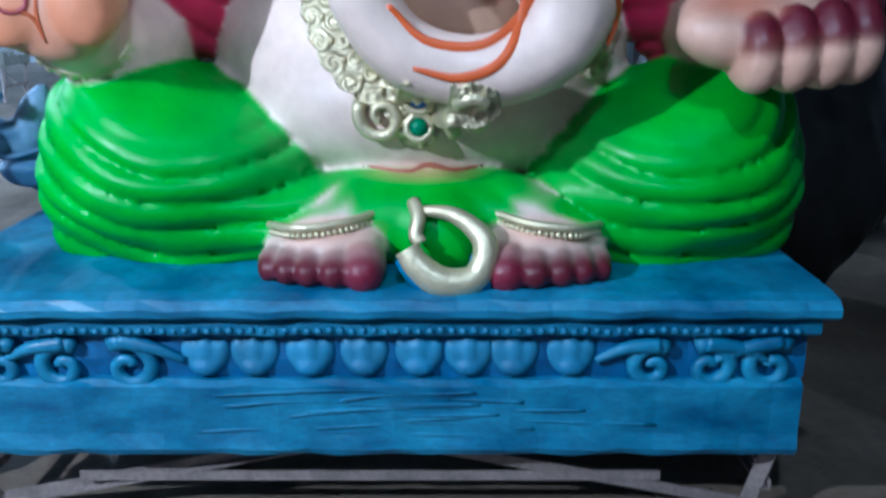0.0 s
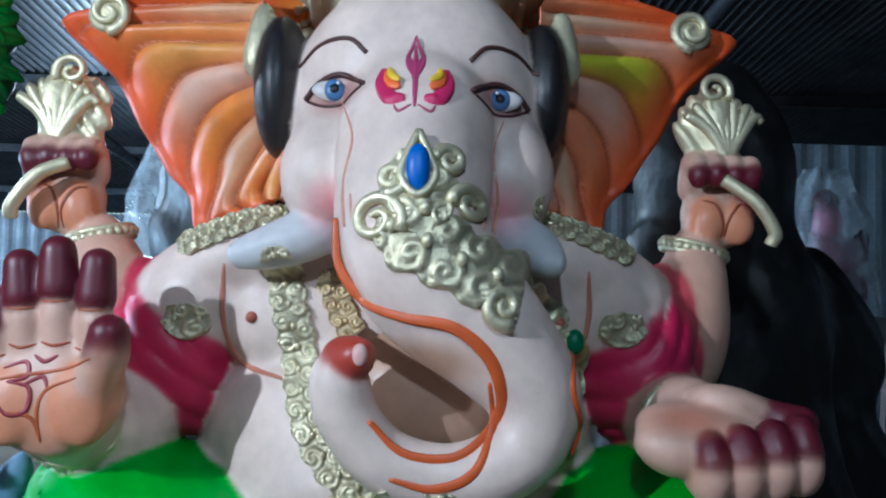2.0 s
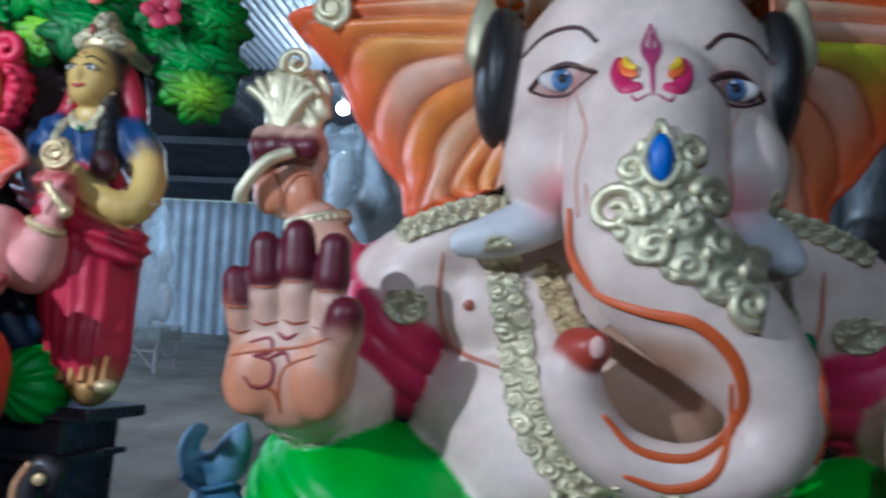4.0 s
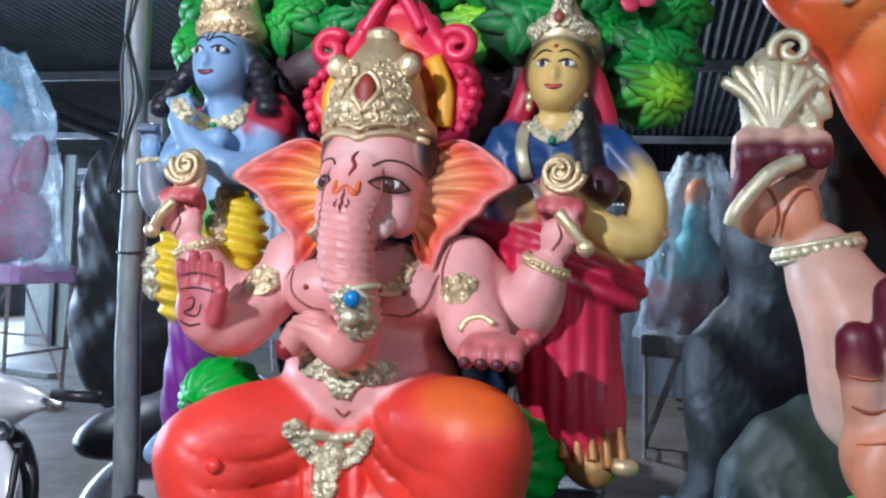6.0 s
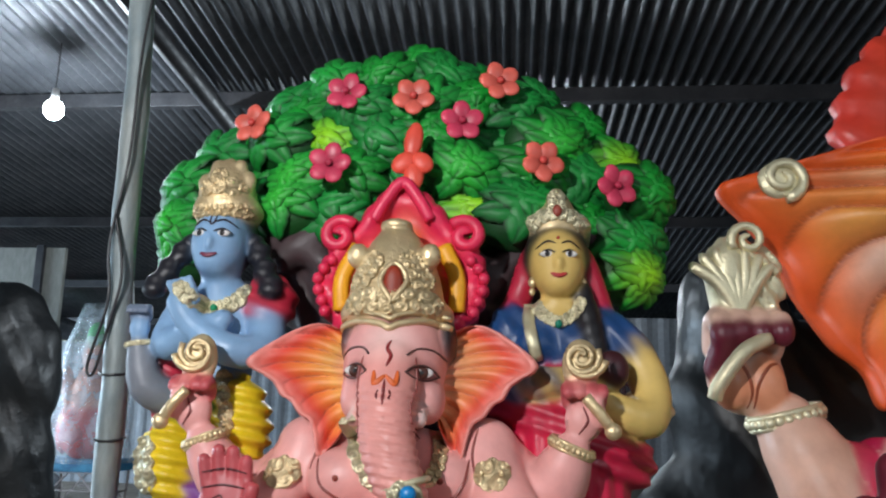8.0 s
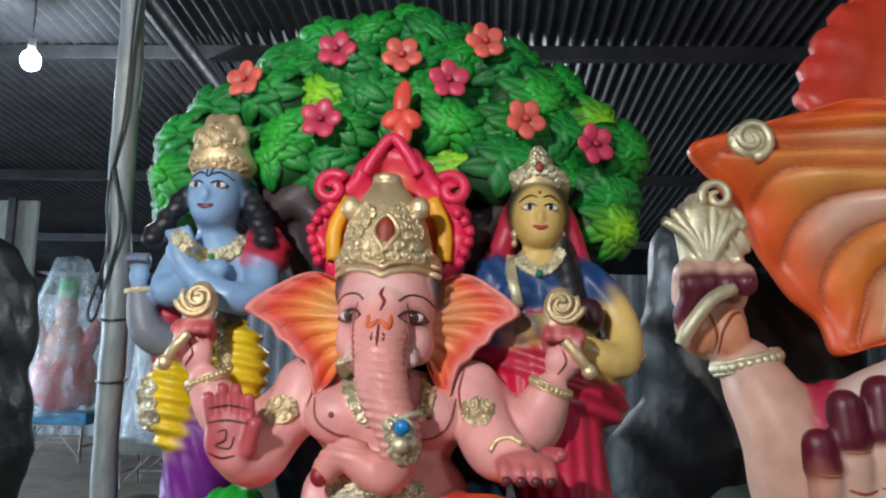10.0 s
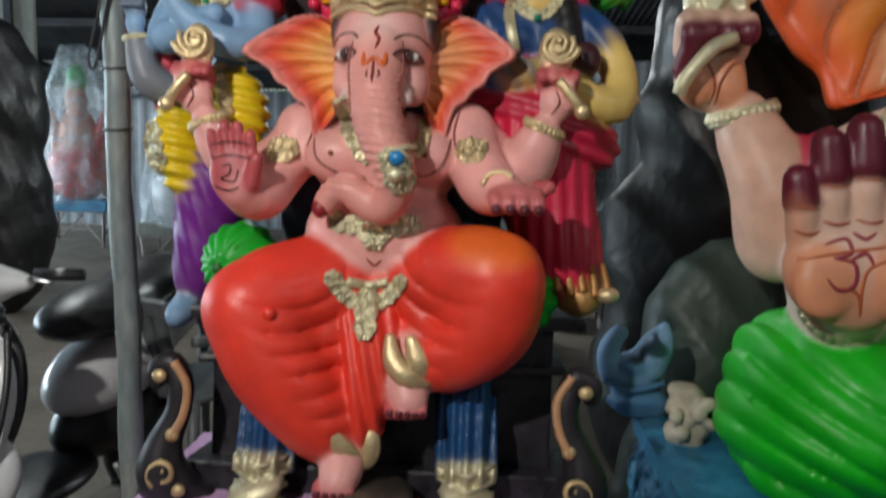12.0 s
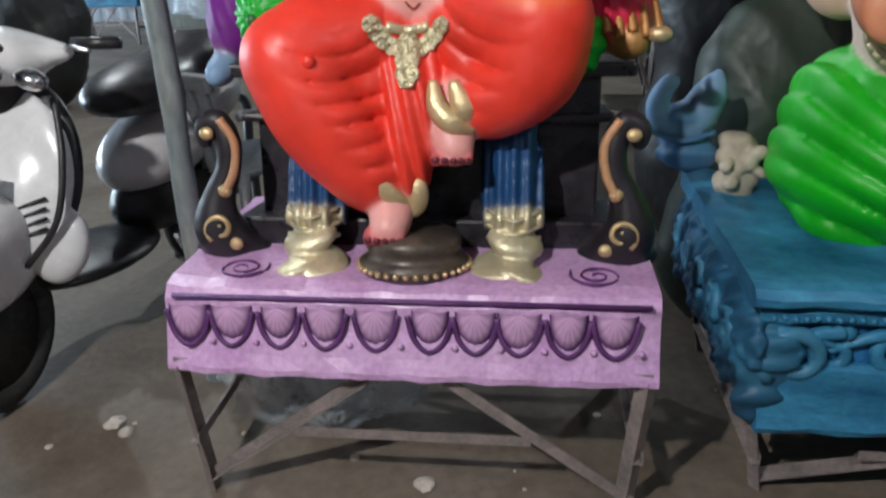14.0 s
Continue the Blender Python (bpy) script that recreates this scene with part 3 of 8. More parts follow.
    # raised back hands
    for s, wx, hx in ((-1, -0.80, -0.880), (1, 0.695, 0.750)):
        F.chain([(cx + s * 0.66, 1.90, 1.14), (cx + s * 0.69, 1.86, 1.26), (wx, 1.885, 1.440)], [0.105, 0.095, 0.068], TAN, 0.03)
        start = (len(F.masses), len(F.pieces))
        F.ell((hx, 1.83, 1.485), (0.088, 0.055, 0.088), TAN, None, 0.02)
        F.ell((hx - s * 0.035, 1.795, 1.465), (0.045, 0.036, 0.065), PEACH, (0, 10 * s, 0), 0.012)
        F.ell((hx + s * 0.04, 1.795, 1.465), (0.045, 0.036, 0.060), PEACH, (0, -10 * s, 0), 0.012)
        for i, dx in enumerate((-0.066, -0.023, 0.022, 0.066)):
            F.chain([(hx + dx, 1.83, 1.55), (hx + dx, 1.80, 1.612 - 0.006 * abs(i - 1)), (hx + dx, 1.755, 1.60)], [0.027, 0.027, 0.026], TAN, 0.008)
            F.ell((hx + dx, 1.748, 1.572 + 0.004 * (i % 2)), (0.0275, 0.028, 0.034), MAROON, None, 0.005)
        F.cap((hx + s * 0.07, 1.80, 1.50), (hx + s * 0.055, 1.75, 1.565), 0.030, 0.029, MAROON, 0.01)
        stroke(F, [(hx - 0.01, 1.41), (hx - 0.003, 1.45), (hx - 0.02, 1.50), (hx - 0.05, 1.515)], 1.68, 1.9, 0.004, (0.30, 0.07, 0.03))
        stroke(F, [(hx + 0.005, 1.41), (hx + 0.01, 1.46), (hx + 0.035, 1.50), (hx + 0.06, 1.51)], 1.68, 1.9, 0.004, (0.30, 0.07, 0.03))
        bangle(F, (wx - s * 0.002, 1.83, 1.395), 0.080, (6, s * 14, 0), PALE_GOLD, 0.014)
        # goad held in the fist: stem, then scrolled head above the fingers
        F.tube(smooth_path([(hx + 0.03, 1.735, 1.56), (hx - 0.03, 1.715, 1.525), (hx - 0.085, 1.72, 1.455), (hx - 0.095, 1.735, 1.425)] if s < 0 else [(hx - 0.01, 1.735, 1.56), (hx + 0.06, 1.715, 1.50), (hx + 0.105, 1.72, 1.43), (hx + 0.10, 1.735, 1.40)], 8), 0.017, PALE_GOLD, 10)
        ax = hx - 0.02 if s < 0 else hx + 0.01
        G = [(ax, 1.80, 1.61), (ax - 0.01, 1.80, 1.68), (ax - 0.015, 1.79, 1.75), (ax + 0.01, 1.80, 1.80)]
        F.chain(G, [0.040, 0.045, 0.040, 0.02], PALE_GOLD, 0.015)
        F.ell((ax - 0.03 * -s * -1, 1.80, 1.715), (0.085, 0.030, 0.105), PALE_GOLD, (0, -28 if s < 0 else 28, 0), 0.02, lambda p: 0.006 * np.sin(p[..., 0] * 130 + p[..., 2] * 90))
        for j in range(7):
            a = -0.95 + 0.32 * j
            tip = (ax + 0.105 * math.sin(a) - 0.01, 1.765, 1.63 + 0.14 * math.cos(a * 0.8))
            F.tube(smooth_path([(ax, 1.77, 1.62), (ax + 0.05 * math.sin(a), 1.762, 1.69), tip, (tip[0] + 0.018, 1.768, tip[2] - 0.012)], 6), np.linspace(0.020, 0.010, 19), PALE_GOLD, 8)
        q = spiral((ax - s * 0.030, 1.795), 0.042, 1.4, 1.2, -s, 26)
        F.tube(np.stack([q[:, 0], np.full(26, 1.752), q[:, 1]], -1), np.linspace(0.007, 0.012, 26), PALE_GOLD, 8)
        # the hand as a whole sits further back and higher
        off = np.array((0, 0.055, 0.055))
        for i in range(start[0], len(F.masses)):
            fn, lo, hi, c, k = F.masses[i]
            F.masses[i] = (lambda p, fn=fn: fn(p - off), lo + off, hi + off, c, k)
        for i in range(start[1], len(F.pieces)):
            v, f, c = F.pieces[i]
            F.pieces[i] = (v + off, f, c)
    # head
    F.ell((-0.015, 1.71, 1.73), (0.305, 0.235, 0.32), CREAM, None, 0.05)
    F.ell((-0.015, 1.60, 1.83), (0.21, 0.13, 0.16), CREAM, None, 0.06)
    for s, x in ((-1, -0.205), (1, 0.180)):
        F.ell((x, 1.60, 1.555), (0.105, 0.115, 0.135), CREAM, None, 0.04)
        F.spot((x + s * -0.02, 1.50, 1.465), (0.085, 0.10, 0.075), (0.80, 0.22, 0.27), 0.9, 0.75)
        F.ell((cx + s * 0.30, 1.70, 1.78), (0.065, 0.14, 0.17), BLACK, None, 0.012)
        # tusks
        F.chain([(x + s * -0.01, 1.58, 1.44), (x + s * 0.055, 1.55, 1.395), (x + s * 0.08, 1.50, 1.36)] if s > 0 else [(x, 1.60, 1.44), (x - 0.08, 1.57, 1.40), (x - 0.17, 1.58, 1.375)], [0.055, 0.05, 0.034], (0.62, 0.62, 0.64), 0.01)
    # trunk, curled up
    T = [(-0.015, 1.56, 1.66), (-0.020, 1.485, 1.52), (-0.015, 1.445, 1.39), (0.040, 1.43, 1.295), (0.135, 1.425, 1.205), (0.215, 1.42, 1.10), (0.190, 1.41, 0.995), (0.070, 1.405, 0.945), (-0.060, 1.40, 0.975), (-0.130, 1.385, 1.055), (-0.147, 1.375, 1.125)]
    F.chain(T, [0.165, 0.155, 0.148, 0.135, 0.112, 0.086, 0.068, 0.060, 0.056, 0.053, 0.052], CREAM, 0.012, 4)
    # body seen through the trunk's loop, its shade put into a darker tan
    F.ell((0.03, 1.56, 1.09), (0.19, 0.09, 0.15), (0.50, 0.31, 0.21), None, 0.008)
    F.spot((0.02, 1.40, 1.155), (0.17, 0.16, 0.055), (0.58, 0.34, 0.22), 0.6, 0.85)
    F.chain([(-0.135, 1.365, 1.155), (-0.112, 1.335, 1.163)], [0.046, 0.034], (0.42, 0.05, 0.03), 0.006)
    F.ball((-0.106, 1.305, 1.165), (0.014, 0.008, 0.020), (0.75, 0.45, 0.40))
    line = [(-0.165, 1.42), (-0.155, 1.33), (-0.105, 1.265), (-0.03, 1.235), (0.06, 1.215), (0.125, 1.16), (0.150, 1.08), (0.125, 1.025), (0.06, 0.985), (-0.03, 0.995), (-0.09, 1.05)]
    stroke(F, line, 1.25, 1.75, 0.013, ORANGE_LINE, 0.0, 10)
    stroke(F, [(0.125, 1.12), (0.135, 1.05), (0.10, 0.965), (0.03, 0.935), (-0.05, 0.95)], 1.25, 1.75, 0.009, ORANGE_LINE, 0.0, 8)
    stroke(F, [(0.285, 1.18), (0.275, 1.11), (0.295, 1.04), (0.285, 0.99)], 1.25, 1.8, 0.008, ORANGE_LINE, 0.0, 8)
    for x, s in ((-0.165, 1), (0.165, -1)):
        stroke(F, [(x, 1.66), (x + s * 0.025, 1.58), (x + s * 0.012, 1.49), (x + s * 0.02, 1.40)], 1.35, 1.8, 0.0030, (0.62, 0.28, 0.20))
        for j in range(3):
            stroke(F, [(x + s * (0.01 + 0.018 * j), 1.475 - 0.012 * j), (x + s * (0.018 + 0.018 * j), 1.40)], 1.35, 1.8, 0.004, (0.70, 0.34, 0.25))
    eye(F, -0.190, 1.714, 1.40, 1.8, 1.32, (0.10, 0.22, 0.45), -1)
    eye(F, 0.156, 1.702, 1.40, 1.8, 1.32, (0.10, 0.18, 0.36), 1)
    for s, x in ((-1, -0.185), (1, 0.150)):
        F.spot((x, 1.52, 1.705), (0.085, 0.14, 0.058), (0.40, 0.10, 0.08), 0.7, 0.75)
    # painted mark on the brow
    bx = -0.022
    for s in (-1, 1):
        stroke(F, [(bx + s * 0.018, 1.655), (bx + s * 0.045, 1.655), (bx + s * 0.062, 1.690), (bx + s * 0.060, 1.730)], 1.35, 1.8, 0.017, (0.56, 0.02, 0.12))
        stroke(F, [(bx + s * 0.030, 1.680), (bx + s * 0.048, 1.695), (bx + s * 0.055, 1.725)], 1.35, 1.8, 0.012, (0.85, 0.16, 0.03), 0.006)
        stroke(F, [(bx + s * 0.030, 1.695), (bx + s * 0.046, 1.708), (bx + s * 0.050, 1.728)], 1.35, 1.8, 0.008, (0.85, 0.55, 0.02), 0.012)
        stroke(F, [(bx, 1.700), (bx + s * 0.016, 1.750), (bx, 1.815)], 1.35, 1.8, 0.0045, (0.42, 0.05, 0.16))
        stroke(F, [(bx + s * 0.004, 1.700), (bx + s * 0.008, 1.745), (bx + s * 0.020, 1.765)], 1.35, 1.8, 0.004, (0.42, 0.05, 0.16))
        stroke(F, [(bx + s * 0.006, 1.640), (bx + s * 0.030, 1.625), (bx + s * 0.040, 1.640)], 1.35, 1.8, 0.003, (0.42, 0.08, 0.14))
    stroke(F, [(bx, 1.635), (bx, 1.715), (bx, 1.785)], 1.35, 1.8, 0.0055, (0.45, 0.05, 0.16))
    # belly: green spray towards the dhoti, orange edge
    F.spot((-0.30, 1.60, 0.80), (0.26, 0.30, 0.15), (0.50, 0.62, 0.46), 0.9, 0.10)
    F.spot((0.22, 1.60, 0.80), (0.24, 0.30, 0.13), (0.64, 0.66, 0.38), 0.9, 0.10)
    stroke(F, [(-0.16, 0.765), (-0.07, 0.755), (-0.03, 0.768), (0.02, 0.757), (0.08, 0.765)], 1.3, 1.9, 0.007, (0.38, 0.12, 0.07))
    F.spot((-0.04, 1.50, 0.760), (0.15, 0.2, 0.028), (0.72, 0.34, 0.22), 0.8, 0.7)
    for s in (-1, 1):
        stroke(F, [(cx + s * 0.40, 1.36), (cx + s * 0.405, 1.25), (cx + s * 0.36, 1.15), (cx + s * 0.24, 1.11)], 1.4, 1.95, 0.007, (0.52, 0.20, 0.13))
        F.ball(F.front([(cx + s * 0.335, 1.245)], 1.4, 1.95, 0.002)[0], 0.013, (0.45, 0.13, 0.08))

    # ears
    def ear_paint(lime):
        def fn(u, v, fold):
            base = blend([(0.76, 0.28, 0.15), (0.80, 0.28, 0.09), (0.80, 0.17, 0.03), (0.72, 0.085, 0.012)], v)
            band = (u * 9.0).astype(int) % 5
            tone = np.array([(0.74, 0.26, 0.06), (0.74, 0.32, 0.07), (0.74, 0.47, 0.35), (0.76, 0.24, 0.03), (0.66, 0.36, 0.19)])[band]
            if lime:
                tone = np.array([(0.70, 0.42, 0.32), (0.55, 0.58, 0.02), (0.70, 0.42, 0.32), (0.72, 0.24, 0.11), (0.68, 0.44, 0.29)])[band]
            w = (np.clip(v * 5, 0, 1) * smoothstep((0.90 - v) / 0.42) * (0.45 + 0.5 * fold))[..., None]
            c = base * (1 - w) + tone * w
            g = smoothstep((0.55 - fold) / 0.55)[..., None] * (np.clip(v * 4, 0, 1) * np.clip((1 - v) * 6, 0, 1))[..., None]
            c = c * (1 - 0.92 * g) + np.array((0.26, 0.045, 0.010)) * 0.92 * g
            return c
        return fn
    for s in (-1, 1):
        X = (lambda x: x) if s < 0 else (lambda x: -0.115 - x)
        inner = [(X(-0.385), 1.68, 2.00), (X(-0.375), 1.67, 1.84), (X(-0.335), 1.66, 1.71), (X(-0.30), 1.66, 1.53)]
        outer = [(X(-0.42), 1.70, 2.07), (X(-0.56), 1.76, 2.085), (X(-0.71), 1.80, 2.055), (X(-0.84), 1.83, 2.025), (X(-0.922), 1.84, 1.99), (X(-0.850), 1.875, 1.915), (X(-0.792), 1.905, 1.853), (X(-0.741), 1.925, 1.754), (X(-0.704), 1.935, 1.698), (X(-0.656), 1.935, 1.624), (X(-0.597), 1.920, 1.562), (X(-0.571), 1.900, 1.475), (X(-0.506), 1.860, 1.488), (X(-0.431), 1.800, 1.500), (X(-0.35), 1.68, 1.51)]
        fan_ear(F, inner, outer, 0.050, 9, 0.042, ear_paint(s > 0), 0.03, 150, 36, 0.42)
        # gilt clip at the tip
        F.ball((X(-0.785), 1.80, 1.995), (0.055, 0.018, 0.048), PALE_GOLD, None, 16, 10)
        q = spiral((X(-0.785), 1.995), 0.052, 1.5, 1.5, s, 26)
        F.tube(np.stack([q[:, 0], np.full(26, 1.782), q[:, 1]], -1), np.linspace(0.008, 0.014, 26), PALE_GOLD, 8)
    # crown and glory
    F.ell((-0.02, 1.75, 2.10), (0.335, 0.245, 0.130), PALE_GOLD, None, 0.02)
    F.chain([(-0.02, 1.76, 2.15), (-0.02, 1.78, 2.26), (-0.02, 1.80, 2.34), (-0.02, 1.80, 2.42)], [0.25, 0.17, 0.09, 0.045], PALE_GOLD, 0.02)
    rim = [(-0.335, 1.985), (-0.27, 2.015), (-0.15, 2.03), (-0.015, 2.01), (0.12, 2.03), (0.23, 2.01), (0.30, 1.975)]
    p = F.front(smooth_path(rim, 8), 1.3, 1.9, 0.006)
    F.tube(p, 0.017, PALE_GOLD, 8)
    beads(F, p + np.array((0, -0.01, 0.03)), 0.010, PALE_GOLD)
    beads(F, p + np.array((0, -0.008, 0.075)), 0.013, PALE_GOLD)
    for s in (-1, 1):
        filigree(F, [(-0.02 + s * 0.04, 2.12), (-0.02 + s * 0.15, 2.13), (-0.02 + s * 0.26, 2.11)], 0.10, 1.3, 1.9, PALE_GOLD, 0.007, 0.0, 0.3, 5)
        F.chain([(cx + s * 0.345, 1.66, 1.95), (cx + s * 0.35, 1.65, 1.88), (cx + s * 0.352, 1.65, 1.82)], [0.022, 0.030, 0.034], PALE_GOLD, 0.01)
    halo(F, (-0.02, 1.90, 2.13), 0.56, 0.46, [(0.75, 0.62, 0.02), (0.72, 0.66, 0.03), (0.74, 0.24, 0.02), (0.62, 0.06, 0.02), (0.55, 0.035, 0.02)], 34, 0.06, 0.05, 0.35)
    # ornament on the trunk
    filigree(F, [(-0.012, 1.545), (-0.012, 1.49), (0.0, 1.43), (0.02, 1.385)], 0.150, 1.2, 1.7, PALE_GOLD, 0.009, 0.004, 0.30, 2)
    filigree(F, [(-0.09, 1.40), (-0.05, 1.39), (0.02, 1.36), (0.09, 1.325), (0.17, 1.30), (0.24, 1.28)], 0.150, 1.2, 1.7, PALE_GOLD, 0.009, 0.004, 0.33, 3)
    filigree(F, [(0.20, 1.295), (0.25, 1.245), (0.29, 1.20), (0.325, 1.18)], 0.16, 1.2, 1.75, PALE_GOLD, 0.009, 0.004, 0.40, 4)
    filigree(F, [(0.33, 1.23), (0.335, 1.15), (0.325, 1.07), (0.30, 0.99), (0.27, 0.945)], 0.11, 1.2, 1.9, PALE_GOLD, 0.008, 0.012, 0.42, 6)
    for c, r, st, hd in (((-0.085, 1.405), 0.050, 0.5, -1), ((0.145, 1.255), 0.036, 2.0, 1), ((0.085, 1.44), 0.036, 0, 1), ((-0.06, 1.48), 0.030, 2, -1), ((0.045, 1.52), 0.028, 0, 1)):
        F.tube(F.front(spiral(c, r, 1.5, st, hd, 26), 1.2, 1.7, 0.008), np.linspace(0.008, 0.014, 26), PALE_GOLD, 8)
    F.ball(F.front([(-0.012, 1.50)], 1.2, 1.7, 0.02)[0], (0.022, 0.016, 0.044), (0.01, 0.13, 0.55), None, 16, 10)
    F.tube(F.front(smooth_path([(-0.012, 1.575), (-0.043, 1.49), (-0.012, 1.448), (0.019, 1.49), (-0.012, 1.575)], 8), 1.2, 1.7, 0.016), 0.008, PALE_GOLD, 8)
    F.ball(F.front([(0.338, 1.205)], 1.2, 1.8, 0.03)[0], (0.020, 0.016, 0.028), (0.0, 0.16, 0.06), None, 14, 8)
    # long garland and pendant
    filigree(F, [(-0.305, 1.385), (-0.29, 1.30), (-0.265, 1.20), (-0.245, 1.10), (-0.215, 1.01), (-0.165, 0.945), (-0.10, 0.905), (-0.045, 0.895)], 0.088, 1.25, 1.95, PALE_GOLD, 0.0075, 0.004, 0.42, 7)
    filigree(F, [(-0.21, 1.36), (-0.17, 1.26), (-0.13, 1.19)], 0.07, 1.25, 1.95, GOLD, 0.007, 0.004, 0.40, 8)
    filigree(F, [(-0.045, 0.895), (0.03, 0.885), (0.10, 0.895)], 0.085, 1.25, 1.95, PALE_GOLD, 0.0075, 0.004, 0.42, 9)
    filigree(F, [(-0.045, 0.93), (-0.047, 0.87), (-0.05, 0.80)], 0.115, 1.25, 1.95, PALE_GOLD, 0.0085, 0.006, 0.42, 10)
    for dx in (-0.115, 0.055):
        F.tube(F.front(spiral((dx, 0.865), 0.048, 1.3, 1 + dx * 20, 1 if dx > 0 else -1, 26), 1.25, 1.95, 0.014), np.linspace(0.008, 0.013, 26), PALE_GOLD, 8)
    for z, r, c in ((0.902, 0.021, (0.01, 0.13, 0.60)), (0.845, 0.017, (0.0, 0.22, 0.10))):
        b = F.front([(-0.045, z)], 1.25, 1.95, 0.022)[0]
        F.ball(b, (r, 0.014, r), c, None, 14, 8)
        a = np.linspace(0, 2 * np.pi, 21)
        F.tube(np.stack([b[0] + r * 1.35 * np.cos(a), np.full(21, b[1] + 0.002), b[2] + r * 1.35 * np.sin(a)], -1), 0.007, PALE_GOLD, 8)
    for s, x in ((-1, -0.76), (1, 0.66)):
        F.spot((x, 1.86, 1.30), (0.13, 0.20, 0.22), PEACH, 0.9, 0.45)
    # collar and armlets
    for s in (-1, 1):
        filigree(F, [(cx + s * 0.26, 1.480), (cx + s * 0.34, 1.470), (cx + s * 0.43, 1.435), (cx + s * 0.52, 1.400)], 0.07, 1.3, 2.0, PALE_GOLD, 0.0075, 0.006, 0.4, 11)
        filigree(F, [(cx + s * 0.43, 1.245), (cx + s * 0.48, 1.235), (cx + s * 0.53, 1.25)], 0.085, 1.60, 2.0, PALE_GOLD, 0.0075, 0.006, 0.42, 12)
    # tail of the belt that hangs between the feet
    q = smooth_path([(-0.055, 1.455, 0.695), (0.02, 1.425, 0.690), (0.075, 1.40, 0.645), (0.060, 1.385, 0.585), (0.0, 1.38, 0.575), (-0.045, 1.385, 0.605), (-0.065, 1.39, 0.635)], 8)
    F.tube(q, np.interp(np.linspace(0, 1, len(q)), [0, 0.3, 0.7, 1], [0.008, 0.022, 0.030, 0.024]), PALE_GOLD, 10)
    q2 = q[18:]
    F.tube(q2 + np.array((0, 0.012, -0.012)), 0.028, (0.02, 0.24, 0.50), 10)
    F.tube(smooth_path([(-0.055, 1.46, 0.71), (-0.045, 1.435, 0.685), (-0.05, 1.42, 0.655), (-0.04, 1.415, 0.64)], 6), 0.014, PALE_GOLD, 8)
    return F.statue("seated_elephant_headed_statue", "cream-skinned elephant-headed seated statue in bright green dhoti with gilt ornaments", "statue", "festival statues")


large_figure()


